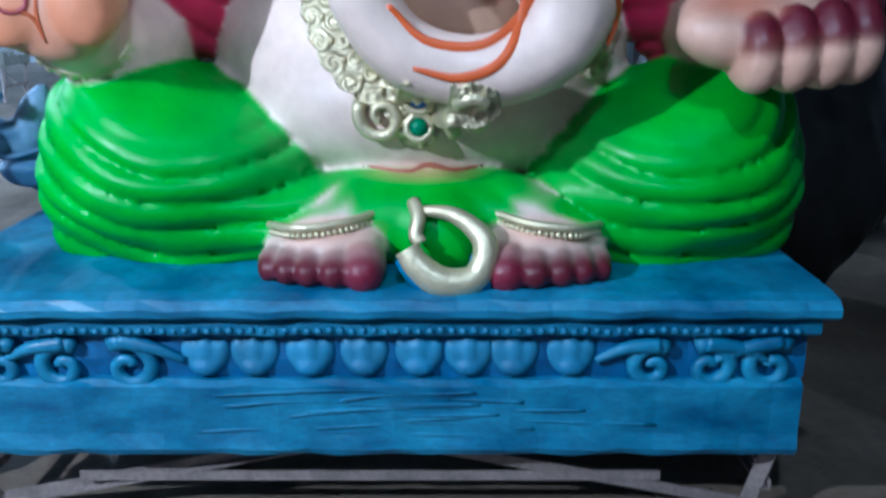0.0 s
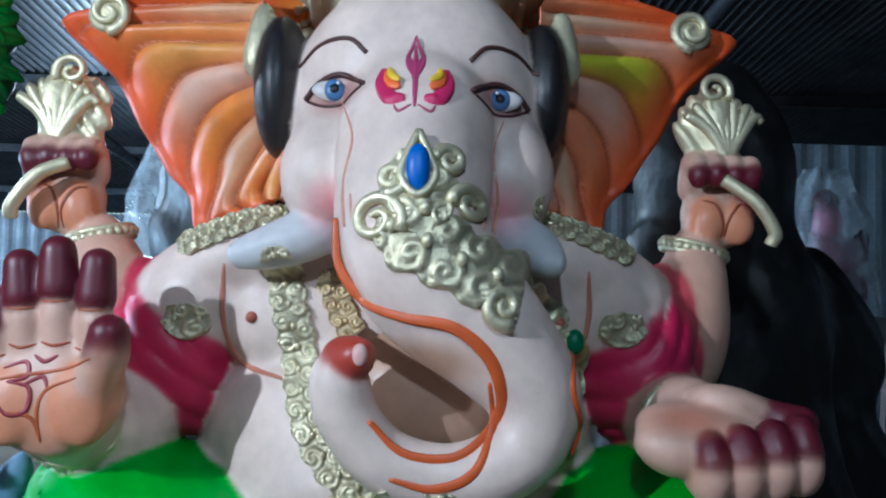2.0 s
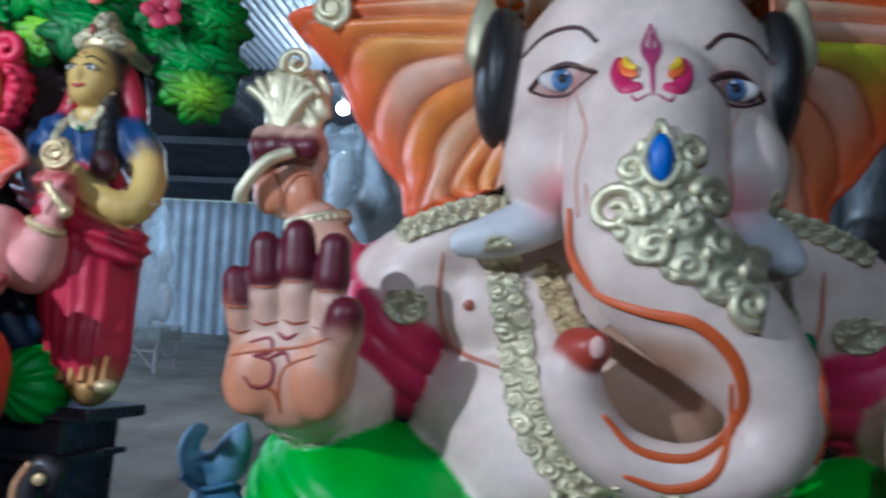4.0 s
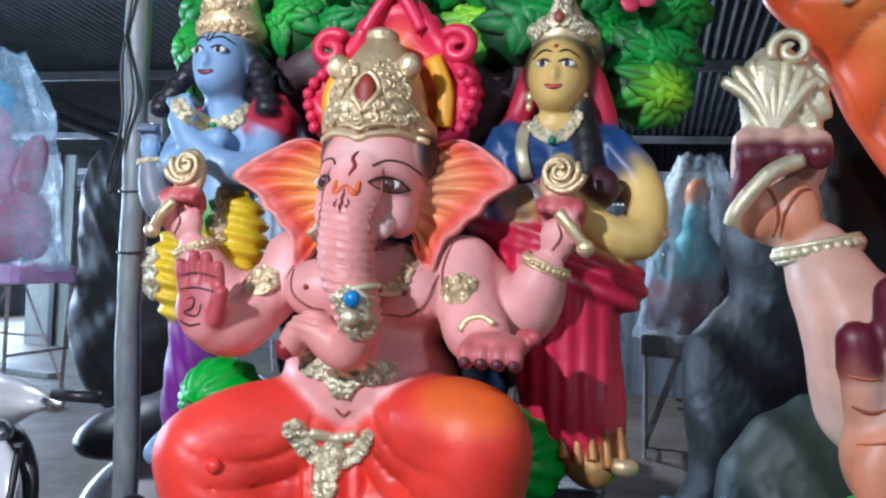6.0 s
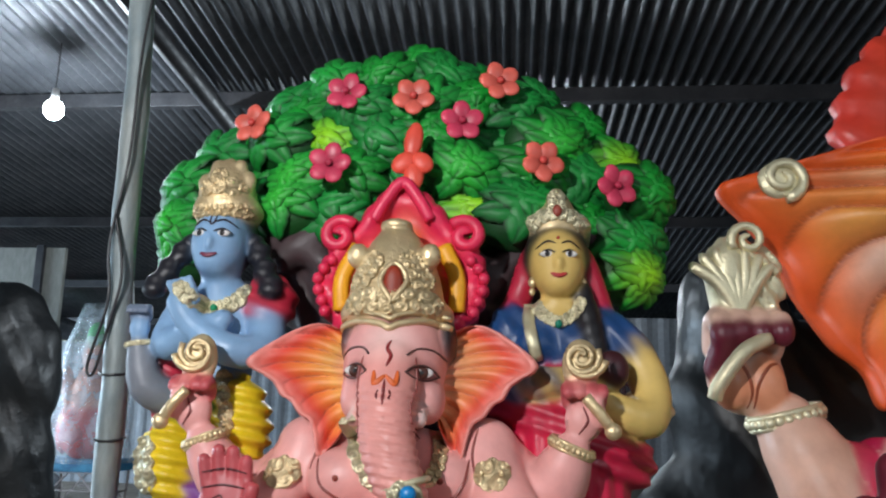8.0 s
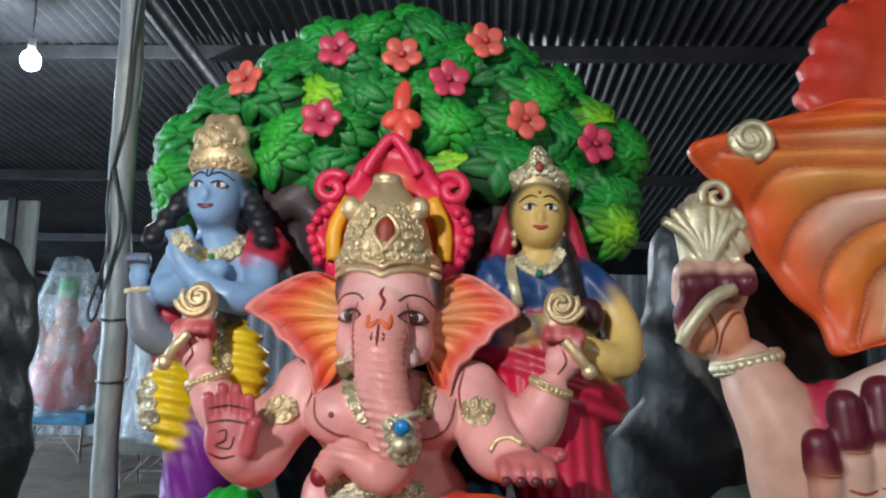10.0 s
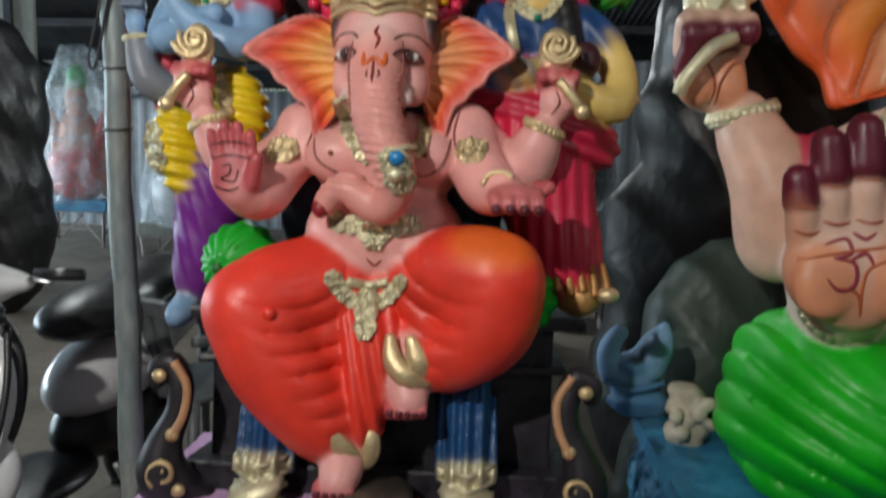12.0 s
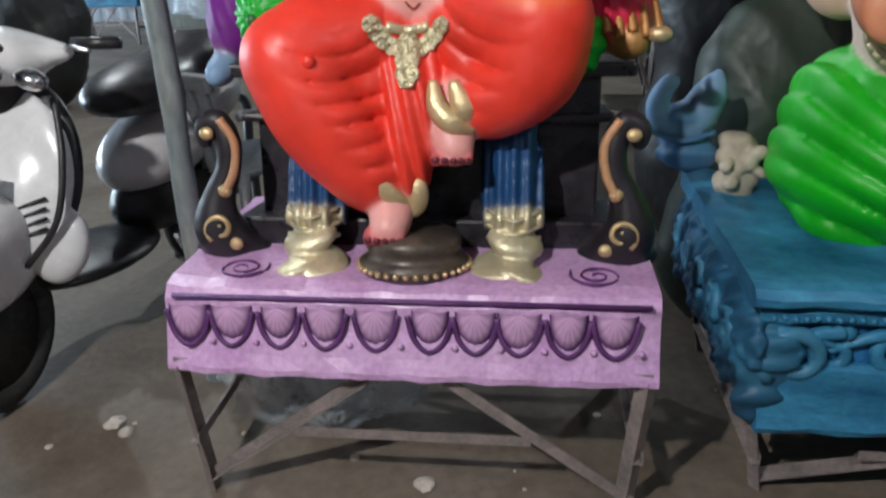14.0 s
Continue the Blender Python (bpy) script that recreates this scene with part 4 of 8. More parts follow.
# ---------------------------------------------------------------- smaller seated elephant-headed figure on the lilac base
def small_figure():
    F = Form(0.0055, 0.004)
    cx = -1.640
    DARK_PINK = (0.50, 0.085, 0.095)
    F.ell((-1.635, 1.570, 1.125), (0.170, 0.130, 0.118), PINK, None, 0.03)
    F.ell((-1.635, 1.575, 1.285), (0.165, 0.105, 0.105), PINK, None, 0.03)
    for s in (-1, 1):
        F.ell((cx + s * 0.085, 1.515, 1.285), (0.075, 0.055, 0.060), PINK, None, 0.012)
        F.ell((cx + s * 0.175, 1.570, 1.345), (0.060, 0.062, 0.060), PINK, None, 0.03)
    # orange dhoti
    gl, gr = rings(-1.81, 1.10, 0.043, 0.0075, 0.07), rings(-1.455, 1.12, 0.043, 0.0075, 0.06)
    wl = lambda p: gl(p) * smoothstep((p[..., 0] + 1.90 - 0.62 * (0.98 - p[..., 2])) / 0.09)
    wr = lambda p: gr(p) * smoothstep((-1.37 - 0.55 * (1.05 - p[..., 2]) - p[..., 0]) / 0.08)
    F.chain([(-1.68, 1.57, 1.02), (-1.80, 1.49, 1.005), (-1.885, 1.425, 0.975)], [0.095, 0.095, 0.083], RED_ORANGE, 0.03, 3, wl)
    F.chain([(-1.885, 1.425, 0.965), (-1.825, 1.44, 0.86), (-1.755, 1.45, 0.765), (-1.715, 1.46, 0.715)], [0.080, 0.090, 0.072, 0.052], RED_ORANGE, 0.03, 3, wl)
    F.ell((-1.77, 1.50, 0.89), (0.115, 0.075, 0.125), RED_ORANGE, (0, 30, 0), 0.03, wl)
    F.chain([(-1.59, 1.57, 1.02), (-1.47, 1.48, 1.045), (-1.390, 1.430, 1.050)], [0.095, 0.090, 0.084], RED_ORANGE, 0.03, 3, wr)
    F.chain([(-1.388, 1.430, 1.03), (-1.41, 1.445, 0.95), (-1.475, 1.46, 0.895), (-1.525, 1.465, 0.875)], [0.080, 0.080, 0.066, 0.050], RED_ORANGE, 0.03, 3, wr)
    F.ell((-1.50, 1.50, 0.955), (0.10, 0.075, 0.085), RED_ORANGE, (0, -25, 0), 0.03, wr)
    F.ell((-1.645, 1.54, 0.93), (0.085, 0.07, 0.13), RED_ORANGE, None, 0.03, lambda p: 0.004 * np.sin(p[..., 0] * 170))
    F.chain([(-1.655, 1.50, 0.97), (-1.640, 1.475, 0.86), (-1.660, 1.465, 0.76), (-1.700, 1.465, 0.70)], [0.062, 0.060, 0.050, 0.036], RED_ORANGE, 0.02, 3, lambda p: 0.005 * np.sin(p[..., 0] * 190 + p[..., 2] * 40))
    F.ell((-1.635, 1.60, 1.045), (0.178, 0.125, 0.055), RED_ORANGE, None, 0.012)
    # lamplight on top of the right knee, painted in as a lighter orange
    F.spot((-1.40, 1.40, 1.115), (0.11, 0.15, 0.075), (0.88, 0.16, 0.02), 0.4, 0.85)
    F.ball((-1.822, 1.352, 0.968), (0.014, 0.012, 0.014), RED_ORANGE)
    # feet
    F.chain([(-1.705, 1.47, 0.715), (-1.690, 1.445, 0.675), (-1.690, 1.405, 0.640)], [0.042, 0.042, 0.036], PINK, 0.012)
    F.chain([(-1.555, 1.47, 0.895), (-1.570, 1.455, 0.845), (-1.558, 1.425, 0.800)], [0.044, 0.042, 0.036], PINK, 0.012)
    for (fx, fy, fz), rev in (((-1.69, 1.382, 0.628), 1), ((-1.556, 1.400, 0.785), -1)):
        for i, (dx, r) in enumerate(((-0.036, 0.013), (-0.018, 0.0115), (-0.002, 0.0105), (0.013, 0.010), (0.027, 0.009))):
            F.cap((fx + dx, fy + 0.014, fz + 0.006), (fx + dx, fy - 0.006 + 0.16 * abs(dx + 0.01), fz - 0.006), r, r * 0.9, DARK_PINK, 0.004)
            F.ball((fx + dx, fy - 0.014 + 0.16 * abs(dx + 0.01), fz - 0.004), (r * 0.7, 0.004, r * 0.6), MAROON, None, 8, 6)
    for pts in ([(-1.755, 1.43, 0.735), (-1.72, 1.405, 0.735), (-1.68, 1.415, 0.70), (-1.645, 1.44, 0.665)], [(-1.65, 1.44, 0.755), (-1.635, 1.435, 0.72), (-1.64, 1.44, 0.68), (-1.66, 1.44, 0.66)], [(-1.60, 1.42, 0.93), (-1.590, 1.41, 0.88), (-1.56, 1.40, 0.85), (-1.52, 1.42, 0.835)], [(-1.56, 1.41, 0.93), (-1.54, 1.405, 0.88), (-1.525, 1.41, 0.855)]):
        p = smooth_path(pts, 8)
        F.tube(p, 0.019 * np.sin(np.linspace(0.25, 2.9, len(p))) + 0.004, GOLD, 10, 0.7)
    # arms
    F.chain([(-1.805, 1.57, 1.335), (-1.858, 1.535, 1.255), (-1.880, 1.475, 1.200), (-1.905, 1.425, 1.205)], [0.055, 0.052, 0.050, 0.040], PINK, 0.015)
    F.ell((-1.912, 1.405, 1.235), (0.050, 0.022, 0.060), DARK_PINK, (0, -8, 0), 0.010)
    for i, (dx, top) in enumerate(((-0.036, 0.075), (-0.013, 0.092), (0.011, 0.090), (0.034, 0.074))):
        F.cap((-1.912 + dx, 1.402, 1.265), (-1.918 + dx * 1.1, 1.396, 1.235 + top), 0.0125, 0.0115, DARK_PINK, 0.004)
    F.cap((-1.875, 1.395, 1.215), (-1.862, 1.385, 1.262), 0.015, 0.013, DARK_PINK, 0.006)
    for pts in ([(-1.955, 1.262), (-1.915, 1.268), (-1.872, 1.262)], [(-1.955, 1.288), (-1.915, 1.295), (-1.875, 1.288)], [(-1.93, 1.246), (-1.915, 1.25), (-1.915, 1.232), (-1.932, 1.222), (-1.905, 1.218), (-1.898, 1.24)], [(-1.95, 1.21), (-1.92, 1.20), (-1.895, 1.205)]):
        stroke(F, pts, 1.33, 1.45, 0.0022, (0.10, 0.012, 0.016))
    F.chain([(-1.815, 1.60, 1.33), (-1.905, 1.585, 1.255), (-1.965, 1.55, 1.275), (-2.008, 1.52, 1.345)], [0.056, 0.052, 0.047, 0.035], PINK, 0.02)
    F.chain([(-1.465, 1.57, 1.345), (-1.440, 1.525, 1.270), (-1.415, 1.475, 1.225), (-1.385, 1.43, 1.215)], [0.056, 0.054, 0.050, 0.038], PINK, 0.015)
    F.chain([(-1.455, 1.60, 1.33), (-1.375, 1.585, 1.265), (-1.335, 1.555, 1.285), (-1.308, 1.525, 1.345)], [0.056, 0.056, 0.050, 0.036], PINK, 0.02)
    F.ell((-1.362, 1.395, 1.205), (0.055, 0.045, 0.022), (0.66, 0.20, 0.19), None, 0.01)
    for i in range(4):
        x = -1.402 + 0.026 * i
        F.chain([(x, 1.38, 1.205), (x, 1.352, 1.192), (x + 0.002, 1.348, 1.176)], [0.0135, 0.013, 0.011], (0.62, 0.16, 0.16), 0.004)
        F.ball((x + 0.002, 1.336, 1.176), (0.010, 0.005, 0.009), MAROON, None, 8, 6)
    F.cap((-1.32, 1.42, 1.222), (-1.300, 1.39, 1.222), 0.016, 0.013, DARK_PINK, 0.006)
    for s, hx, wx in ((-1, -2.035, -2.008), (1, -1.283, -1.307)):
        F.ell((hx, 1.515, 1.405), (0.036, 0.026, 0.042), PINK, (0, s * 8, 0), 0.012)
        for i, dx in enumerate((-0.030, -0.010, 0.011, 0.030)):
            F.chain([(hx + dx, 1.515, 1.435), (hx + dx * 1.05, 1.500, 1.462 - 0.003 * abs(i - 1)), (hx + dx * 1.05, 1.480, 1.448)], [0.0125, 0.012, 0.0115], DARK_PINK if i != 1 else (0.66, 0.20, 0.19), 0.004)
        F.cap((hx + s * 0.028, 1.495, 1.40), (hx + s * 0.020, 1.475, 1.432), 0.014, 0.012, PINK, 0.006)
        stroke(F, [(hx - 0.012, 1.375), (hx + 0.004, 1.40), (hx - 0.004, 1.425)], 1.45, 1.56, 0.0022, (0.20, 0.03, 0.03))
        bangle(F, (wx, 1.520, 1.352), 0.041, (10, s * 22, 0), GOLD, 0.0075)
        # scroll-headed attribute
        ax = hx + (0.005 if s < 0 else -0.005)
        F.ell((ax, 1.505, 1.502), (0.036, 0.018, 0.052), GOLD, None, 0.006)
        F.tube(smooth_path([(hx + s * -0.0, 1.47, 1.44), (hx + s * 0.025, 1.468, 1.410), (hx - 0.043 if s < 0 else hx + 0.045, 1.475, 1.385)], 6), 0.011, GOLD, 8)
        F.ball((hx - 0.047 if s < 0 else hx + 0.048, 1.475, 1.380), (0.016, 0.014, 0.016), GOLD)
        for r, turns in ((0.034, 2.0), (0.045, 0.9)):
            q = spiral((ax, 1.515), r, turns, 0.5, s, 26)
            F.tube(np.stack([q[:, 0], np.full(26, 1.484), q[:, 1]], -1), np.linspace(0.004, 0.0065, 26), GOLD, 6)
    # head and trunk
    F.ell((-1.643, 1.520, 1.510), (0.100, 0.098, 0.110), PINK, None, 0.03)
    F.ell((-1.643, 1.490, 1.470), (0.086, 0.080, 0.065), PINK, None, 0.03)
    # forehead highlight put into the colour as a paler pink
    F.spot((-1.643, 1.43, 1.525), (0.065, 0.06, 0.07), (0.84, 0.60, 0.56), 0.9, 0.8)
    for s in (-1, 1):
        F.ell((cx + s * 0.065, 1.485, 1.430), (0.034, 0.045, 0.045), PINK, None, 0.015)
        F.ell((cx + s * 0.093, 1.54, 1.545), (0.022, 0.055, 0.05), BLACK, None, 0.006)
        F.cap((cx + s * 0.050, 1.450, 1.405), (cx + s * 0.058, 1.420, 1.388), 0.020, 0.015, (0.80, 0.60, 0.56), 0.004)
    ridge = lambda p: 0.0030 * np.sin(p[..., 2] * 400 + p[..., 0] * 60) * smoothstep((1.455 - p[..., 2]) / 0.03) * smoothstep((p[..., 2] - 1.19) / 0.03)
    T = [(-1.643, 1.455, 1.480), (-1.641, 1.420, 1.420), (-1.634, 1.390, 1.355), (-1.615, 1.362, 1.300), (-1.592, 1.355, 1.250), (-1.592, 1.375, 1.205), (-1.620, 1.400, 1.178), (-1.655, 1.405, 1.190), (-1.685, 1.405, 1.213), (-1.715, 1.415, 1.203), (-1.735, 1.425, 1.180)]
    F.chain(T, [0.062, 0.053, 0.048, 0.043, 0.037, 0.034, 0.034, 0.032, 0.029, 0.026, 0.024], (0.78, 0.33, 0.29), 0.006, 4, ridge)
    F.ball((-1.742, 1.415, 1.172), (0.018, 0.018, 0.020), (0.30, 0.02, 0.03), None, 12, 8)
    for s in (-1, 1):
        stroke(F, [(cx + s * 0.048, 1.50), (cx + s * 0.052, 1.45), (cx + s * 0.046, 1.40), (cx + s * 0.05 + 0.01, 1.35)], 1.3, 1.6, 0.0026, (0.28, 0.05, 0.04))
    for s in (-1, 1):
        F.spot((cx + s * 0.064, 1.43, 1.474), (0.036, 0.06, 0.026), (0.22, 0.05, 0.05), 0.7, 0.8)
    eye(F, cx - 0.064, 1.474, 1.36, 1.6, 0.54, (0.07, 0.02, 0.012), -1, 1.25)
    eye(F, cx + 0.060, 1.472, 1.36, 1.6, 0.54, (0.07, 0.02, 0.012), 1, 1.25)
    for s in (-1, 1):
        stroke(F, [(cx, 1.461), (cx + s * 0.018, 1.446), (cx + s * 0.021, 1.470)], 1.3, 1.6, 0.0052, (0.72, 0.13, 0.02))
        stroke(F, [(cx + s * 0.010, 1.434), (cx + s * 0.012, 1.426), (cx + s * 0.010, 1.418)], 1.3, 1.6, 0.0022, (0.16, 0.02, 0.02))
    stroke(F, [(cx, 1.478), (cx + 0.006, 1.498), (cx - 0.002, 1.513), (cx + 0.002, 1.530)], 1.3, 1.6, 0.0035, (0.25, 0.02, 0.02))
    stroke(F, [(cx, 1.453), (cx, 1.428), (cx, 1.408)], 1.3, 1.6, 0.003, (0.22, 0.02, 0.02))

    def ear_paint(u, v, fold):
        c = blend([(0.80, 0.34, 0.24), (0.86, 0.42, 0.10), (0.84, 0.24, 0.05), (0.72, 0.07, 0.04), (0.78, 0.28, 0.24)], v)
        y = np.array((0.88, 0.44, 0.03))
        w = (np.sin(np.pi * np.clip(u * 1.1 - 0.1, 0, 1)) * np.sin(np.pi * v) * 0.6)[..., None]
        c = c * (1 - w) + y * w
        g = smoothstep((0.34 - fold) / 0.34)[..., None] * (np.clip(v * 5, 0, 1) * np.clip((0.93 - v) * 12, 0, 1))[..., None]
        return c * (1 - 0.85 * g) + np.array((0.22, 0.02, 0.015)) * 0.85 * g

    def ear_paint2(u, v, fold):
        c = ear_paint(u, v, fold)
        return c * 0.5 + 0.5 * blend([(0.72, 0.26, 0.18), (0.74, 0.26, 0.18), (0.80, 0.25, 0.12), (0.74, 0.10, 0.05), (0.78, 0.30, 0.26)], v)
    for s in (-1, 1):
        X = lambda d: cx + s * (d if s < 0 else d * 0.90 + 0.004)
        inner = [(X(0.105), 1.535, 1.560), (X(0.090), 1.525, 1.52), (X(0.086), 1.515, 1.46), (X(0.084), 1.515, 1.40)]
        outer = [(X(0.115), 1.54, 1.570), (X(0.166), 1.545, 1.586), (X(0.225), 1.535, 1.564), (X(0.298), 1.51, 1.504), (X(0.262), 1.515, 1.475), (X(0.242), 1.515, 1.462), (X(0.226), 1.515, 1.438), (X(0.205), 1.515, 1.426), (X(0.185), 1.51, 1.402), (X(0.163), 1.51, 1.388), (X(0.150), 1.505, 1.355), (X(0.140), 1.50, 1.322), (X(0.112), 1.505, 1.345), (X(0.090), 1.51, 1.385)]
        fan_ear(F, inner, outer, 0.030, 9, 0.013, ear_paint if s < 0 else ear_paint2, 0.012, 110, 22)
    # crown
    F.ell((-1.646, 1.535, 1.600), (0.114, 0.098, 0.045), GOLD, None, 0.01)
    F.chain([(-1.650, 1.535, 1.625), (-1.652, 1.54, 1.690), (-1.655, 1.545, 1.750), (-1.656, 1.545, 1.785)], [0.098, 0.076, 0.042, 0.018], GOLD, 0.01)
    F.ell((-1.656, 1.535, 1.788), (0.034, 0.032, 0.016), GOLD, None, 0.004)
    for s in (-1, 1):
        F.ell((-1.652 + s * 0.072, 1.49, 1.712), (0.022, 0.020, 0.026), GOLD, None, 0.004)
    p = F.front(smooth_path([(-1.755, 1.568), (-1.715, 1.575), (-1.665, 1.565), (-1.645, 1.556), (-1.625, 1.565), (-1.575, 1.575), (-1.535, 1.568)], 8), 1.35, 1.6, 0.003)
    F.tube(p, 0.007, GOLD, 8)
    F.tube(p + np.array((0, -0.002, 0.017)), 0.005, GOLD, 8)
    filigree(F, [(-1.74, 1.60), (-1.70, 1.612), (-1.645, 1.605), (-1.59, 1.612), (-1.55, 1.60)], 0.055, 1.35, 1.62, GOLD, 0.0045, 0.002, 0.3, 21)
    for s in (-1, 1):
        filigree(F, [(-1.65 + s * 0.075, 1.635), (-1.65 + s * 0.05, 1.67), (-1.652 + s * 0.025, 1.715)], 0.05, 1.35, 1.62, GOLD, 0.0045, 0.002, 0.3, 22)
    b = F.front([(-1.643, 1.645)], 1.35, 1.6, 0.004)[0]
    F.tube(F.front(smooth_path([(-1.643, 1.605), (-1.668, 1.65), (-1.643, 1.685), (-1.618, 1.65), (-1.643, 1.605)], 8), 1.35, 1.6, 0.006), 0.006, GOLD, 8)
    F.ball(b, (0.019, 0.010, 0.034), (0.30, 0.035, 0.012), None, 14, 8)
    # pink glory behind the crown, flame-coloured inside
    halo(F, (-1.652, 1.61, 1.690), 0.178, 0.150, [(0.86, 0.40, 0.02), (0.86, 0.45, 0.02), (0.85, 0.34, 0.02), (0.80, 0.09, 0.06), (0.78, 0.025, 0.09), (0.78, 0.02, 0.09)], 30, 0.05, 0.03, 0.42)
    for s in (-1, 1):
        q = spiral((-1.652 + s * 0.135, 1.785), 0.038, 1.3, 0.6, s, 24)
        F.tube(np.stack([q[:, 0], np.full(24, 1.585), q[:, 1]], -1), 0.014, (0.78, 0.025, 0.09), 8)
        q = smooth_path([(-1.652 + s * 0.155, 1.585, 1.62), (-1.652 + s * 0.175, 1.585, 1.69), (-1.652 + s * 0.14, 1.585, 1.74)], 8)
        beads(F, q, 0.013, (0.80, 0.03, 0.10))
        F.tube(smooth_path([(-1.652 + s * 0.12, 1.582, 1.62), (-1.652 + s * 0.12, 1.575, 1.69), (-1.652 + s * 0.09, 1.58, 1.76)], 8), 0.018, (0.88, 0.40, 0.01), 8, 0.6)
    q = smooth_path([(-1.715, 1.585, 1.82), (-1.69, 1.582, 1.865), (-1.654, 1.58, 1.905), (-1.618, 1.582, 1.865), (-1.592, 1.585, 1.82)], 8)
    F.tube(q, 0.014, (0.80, 0.03, 0.10), 8)
    # ornaments
    b = F.front([(-1.588, 1.262)], 1.2, 1.5, 0.006)[0]
    a = np.linspace(0, 2 * np.pi, 25)
    F.tube(np.stack([-1.595 + 0.041 * np.cos(a), 1.358 + 0.041 * np.sin(a), 1.276 + 0.012 * np.cos(a)], -1), 0.006, PALE_GOLD, 8)
    filigree(F, [(-1.612, 1.275), (-1.590, 1.255), (-1.580, 1.225), (-1.575, 1.195)], 0.062, 1.2, 1.5, PALE_GOLD, 0.004, 0.003, 0.44, 30)
    F.ball(b + np.array((0.006, -0.008, 0)), (0.014, 0.010, 0.014), (0.01, 0.20, 0.50), None, 12, 8)
    F.ball(b + np.array((0.004, -0.002, -0.03)), (0.016, 0.012, 0.014), PALE_GOLD, None, 12, 8)
    filigree(F, [(-1.712, 1.395), (-1.705, 1.355), (-1.690, 1.325), (-1.665, 1.285), (-1.655, 1.265)], 0.052, 1.35, 1.62, PALE_GOLD, 0.0035, 0.003, 0.44, 31)
    filigree(F, [(-1.560, 1.385), (-1.548, 1.34), (-1.555, 1.30), (-1.575, 1.275)], 0.030, 1.35, 1.62, GOLD, 0.0035, 0.003, 0.44, 32)
    filigree(F, [(-1.735, 1.145), (-1.70, 1.145), (-1.64, 1.135), (-1.585, 1.142), (-1.545, 1.150)], 0.046, 1.35, 1.62, PALE_GOLD, 0.0038, 0.003, 0.42, 33)
    filigree(F, [(-1.64, 1.148), (-1.64, 1.125), (-1.64, 1.090)], 0.066, 1.35, 1.62, PALE_GOLD, 0.004, 0.003, 0.44, 34)
    F.ball(F.front([(-1.64, 1.138)], 1.35, 1.6, 0.014)[0], (0.010, 0.007, 0.010), (0.0, 0.18, 0.06), None, 12, 8)
    for x, z, tz in ((-1.843, 1.29, 18), (-1.452, 1.295, -18)):
        filigree(F, [(x - 0.035, z + 0.01), (x, z + 0.004), (x + 0.035, z + 0.012)], 0.066, 1.455, 1.65, GOLD, 0.0045, 0.003, 0.44, 35)
    F.tube(F.front(smooth_path([(-1.428, 1.225), (-1.415, 1.245), (-1.39, 1.25), (-1.37, 1.24)], 8), 1.3, 1.6, 0.003), 0.0055, GOLD, 8)
    # gilt buckle on the dhoti
    filigree(F, [(-1.725, 1.05), (-1.69, 1.0), (-1.65, 0.985), (-1.61, 1.0), (-1.575, 1.045)], 0.036, 1.3, 1.65, PALE_GOLD, 0.0038, 0.003, 0.44, 36)
    filigree(F, [(-1.65, 1.02), (-1.65, 0.97), (-1.65, 0.915)], 0.052, 1.3, 1.65, PALE_GOLD, 0.0045, 0.003, 0.40, 37)
    F.tube(F.front(smooth_path([(-1.69, 1.03), (-1.65, 1.022), (-1.61, 1.03)], 6), 1.3, 1.65, 0.006), 0.010, PALE_GOLD, 8)
    # creases
    for pts in ([(-1.655, 1.075), (-1.64, 1.062), (-1.625, 1.073)], [(-1.70, 1.245), (-1.73, 1.25), (-1.765, 1.275), (-1.775, 1.32)], [(-1.57, 1.24), (-1.53, 1.25), (-1.505, 1.28), (-1.495, 1.325)], [(-1.80, 1.385), (-1.785, 1.34), (-1.79, 1.30)], [(-1.48, 1.385), (-1.49, 1.34), (-1.485, 1.30)]):
        stroke(F, pts, 1.35, 1.7, 0.0026, (0.25, 0.05, 0.04))
    for s in (-1, 1):
        F.ball(F.front([(cx + s * 0.095, 1.285)], 1.35, 1.6, 0.001)[0], (0.006, 0.004, 0.006), (0.30, 0.06, 0.04), None, 8, 6)
    return F.statue("seated_elephant_headed_statue", "pink-skinned elephant-headed statue in glossy orange dhoti with gilt crown", "statue", "festival statues")


small_figure()


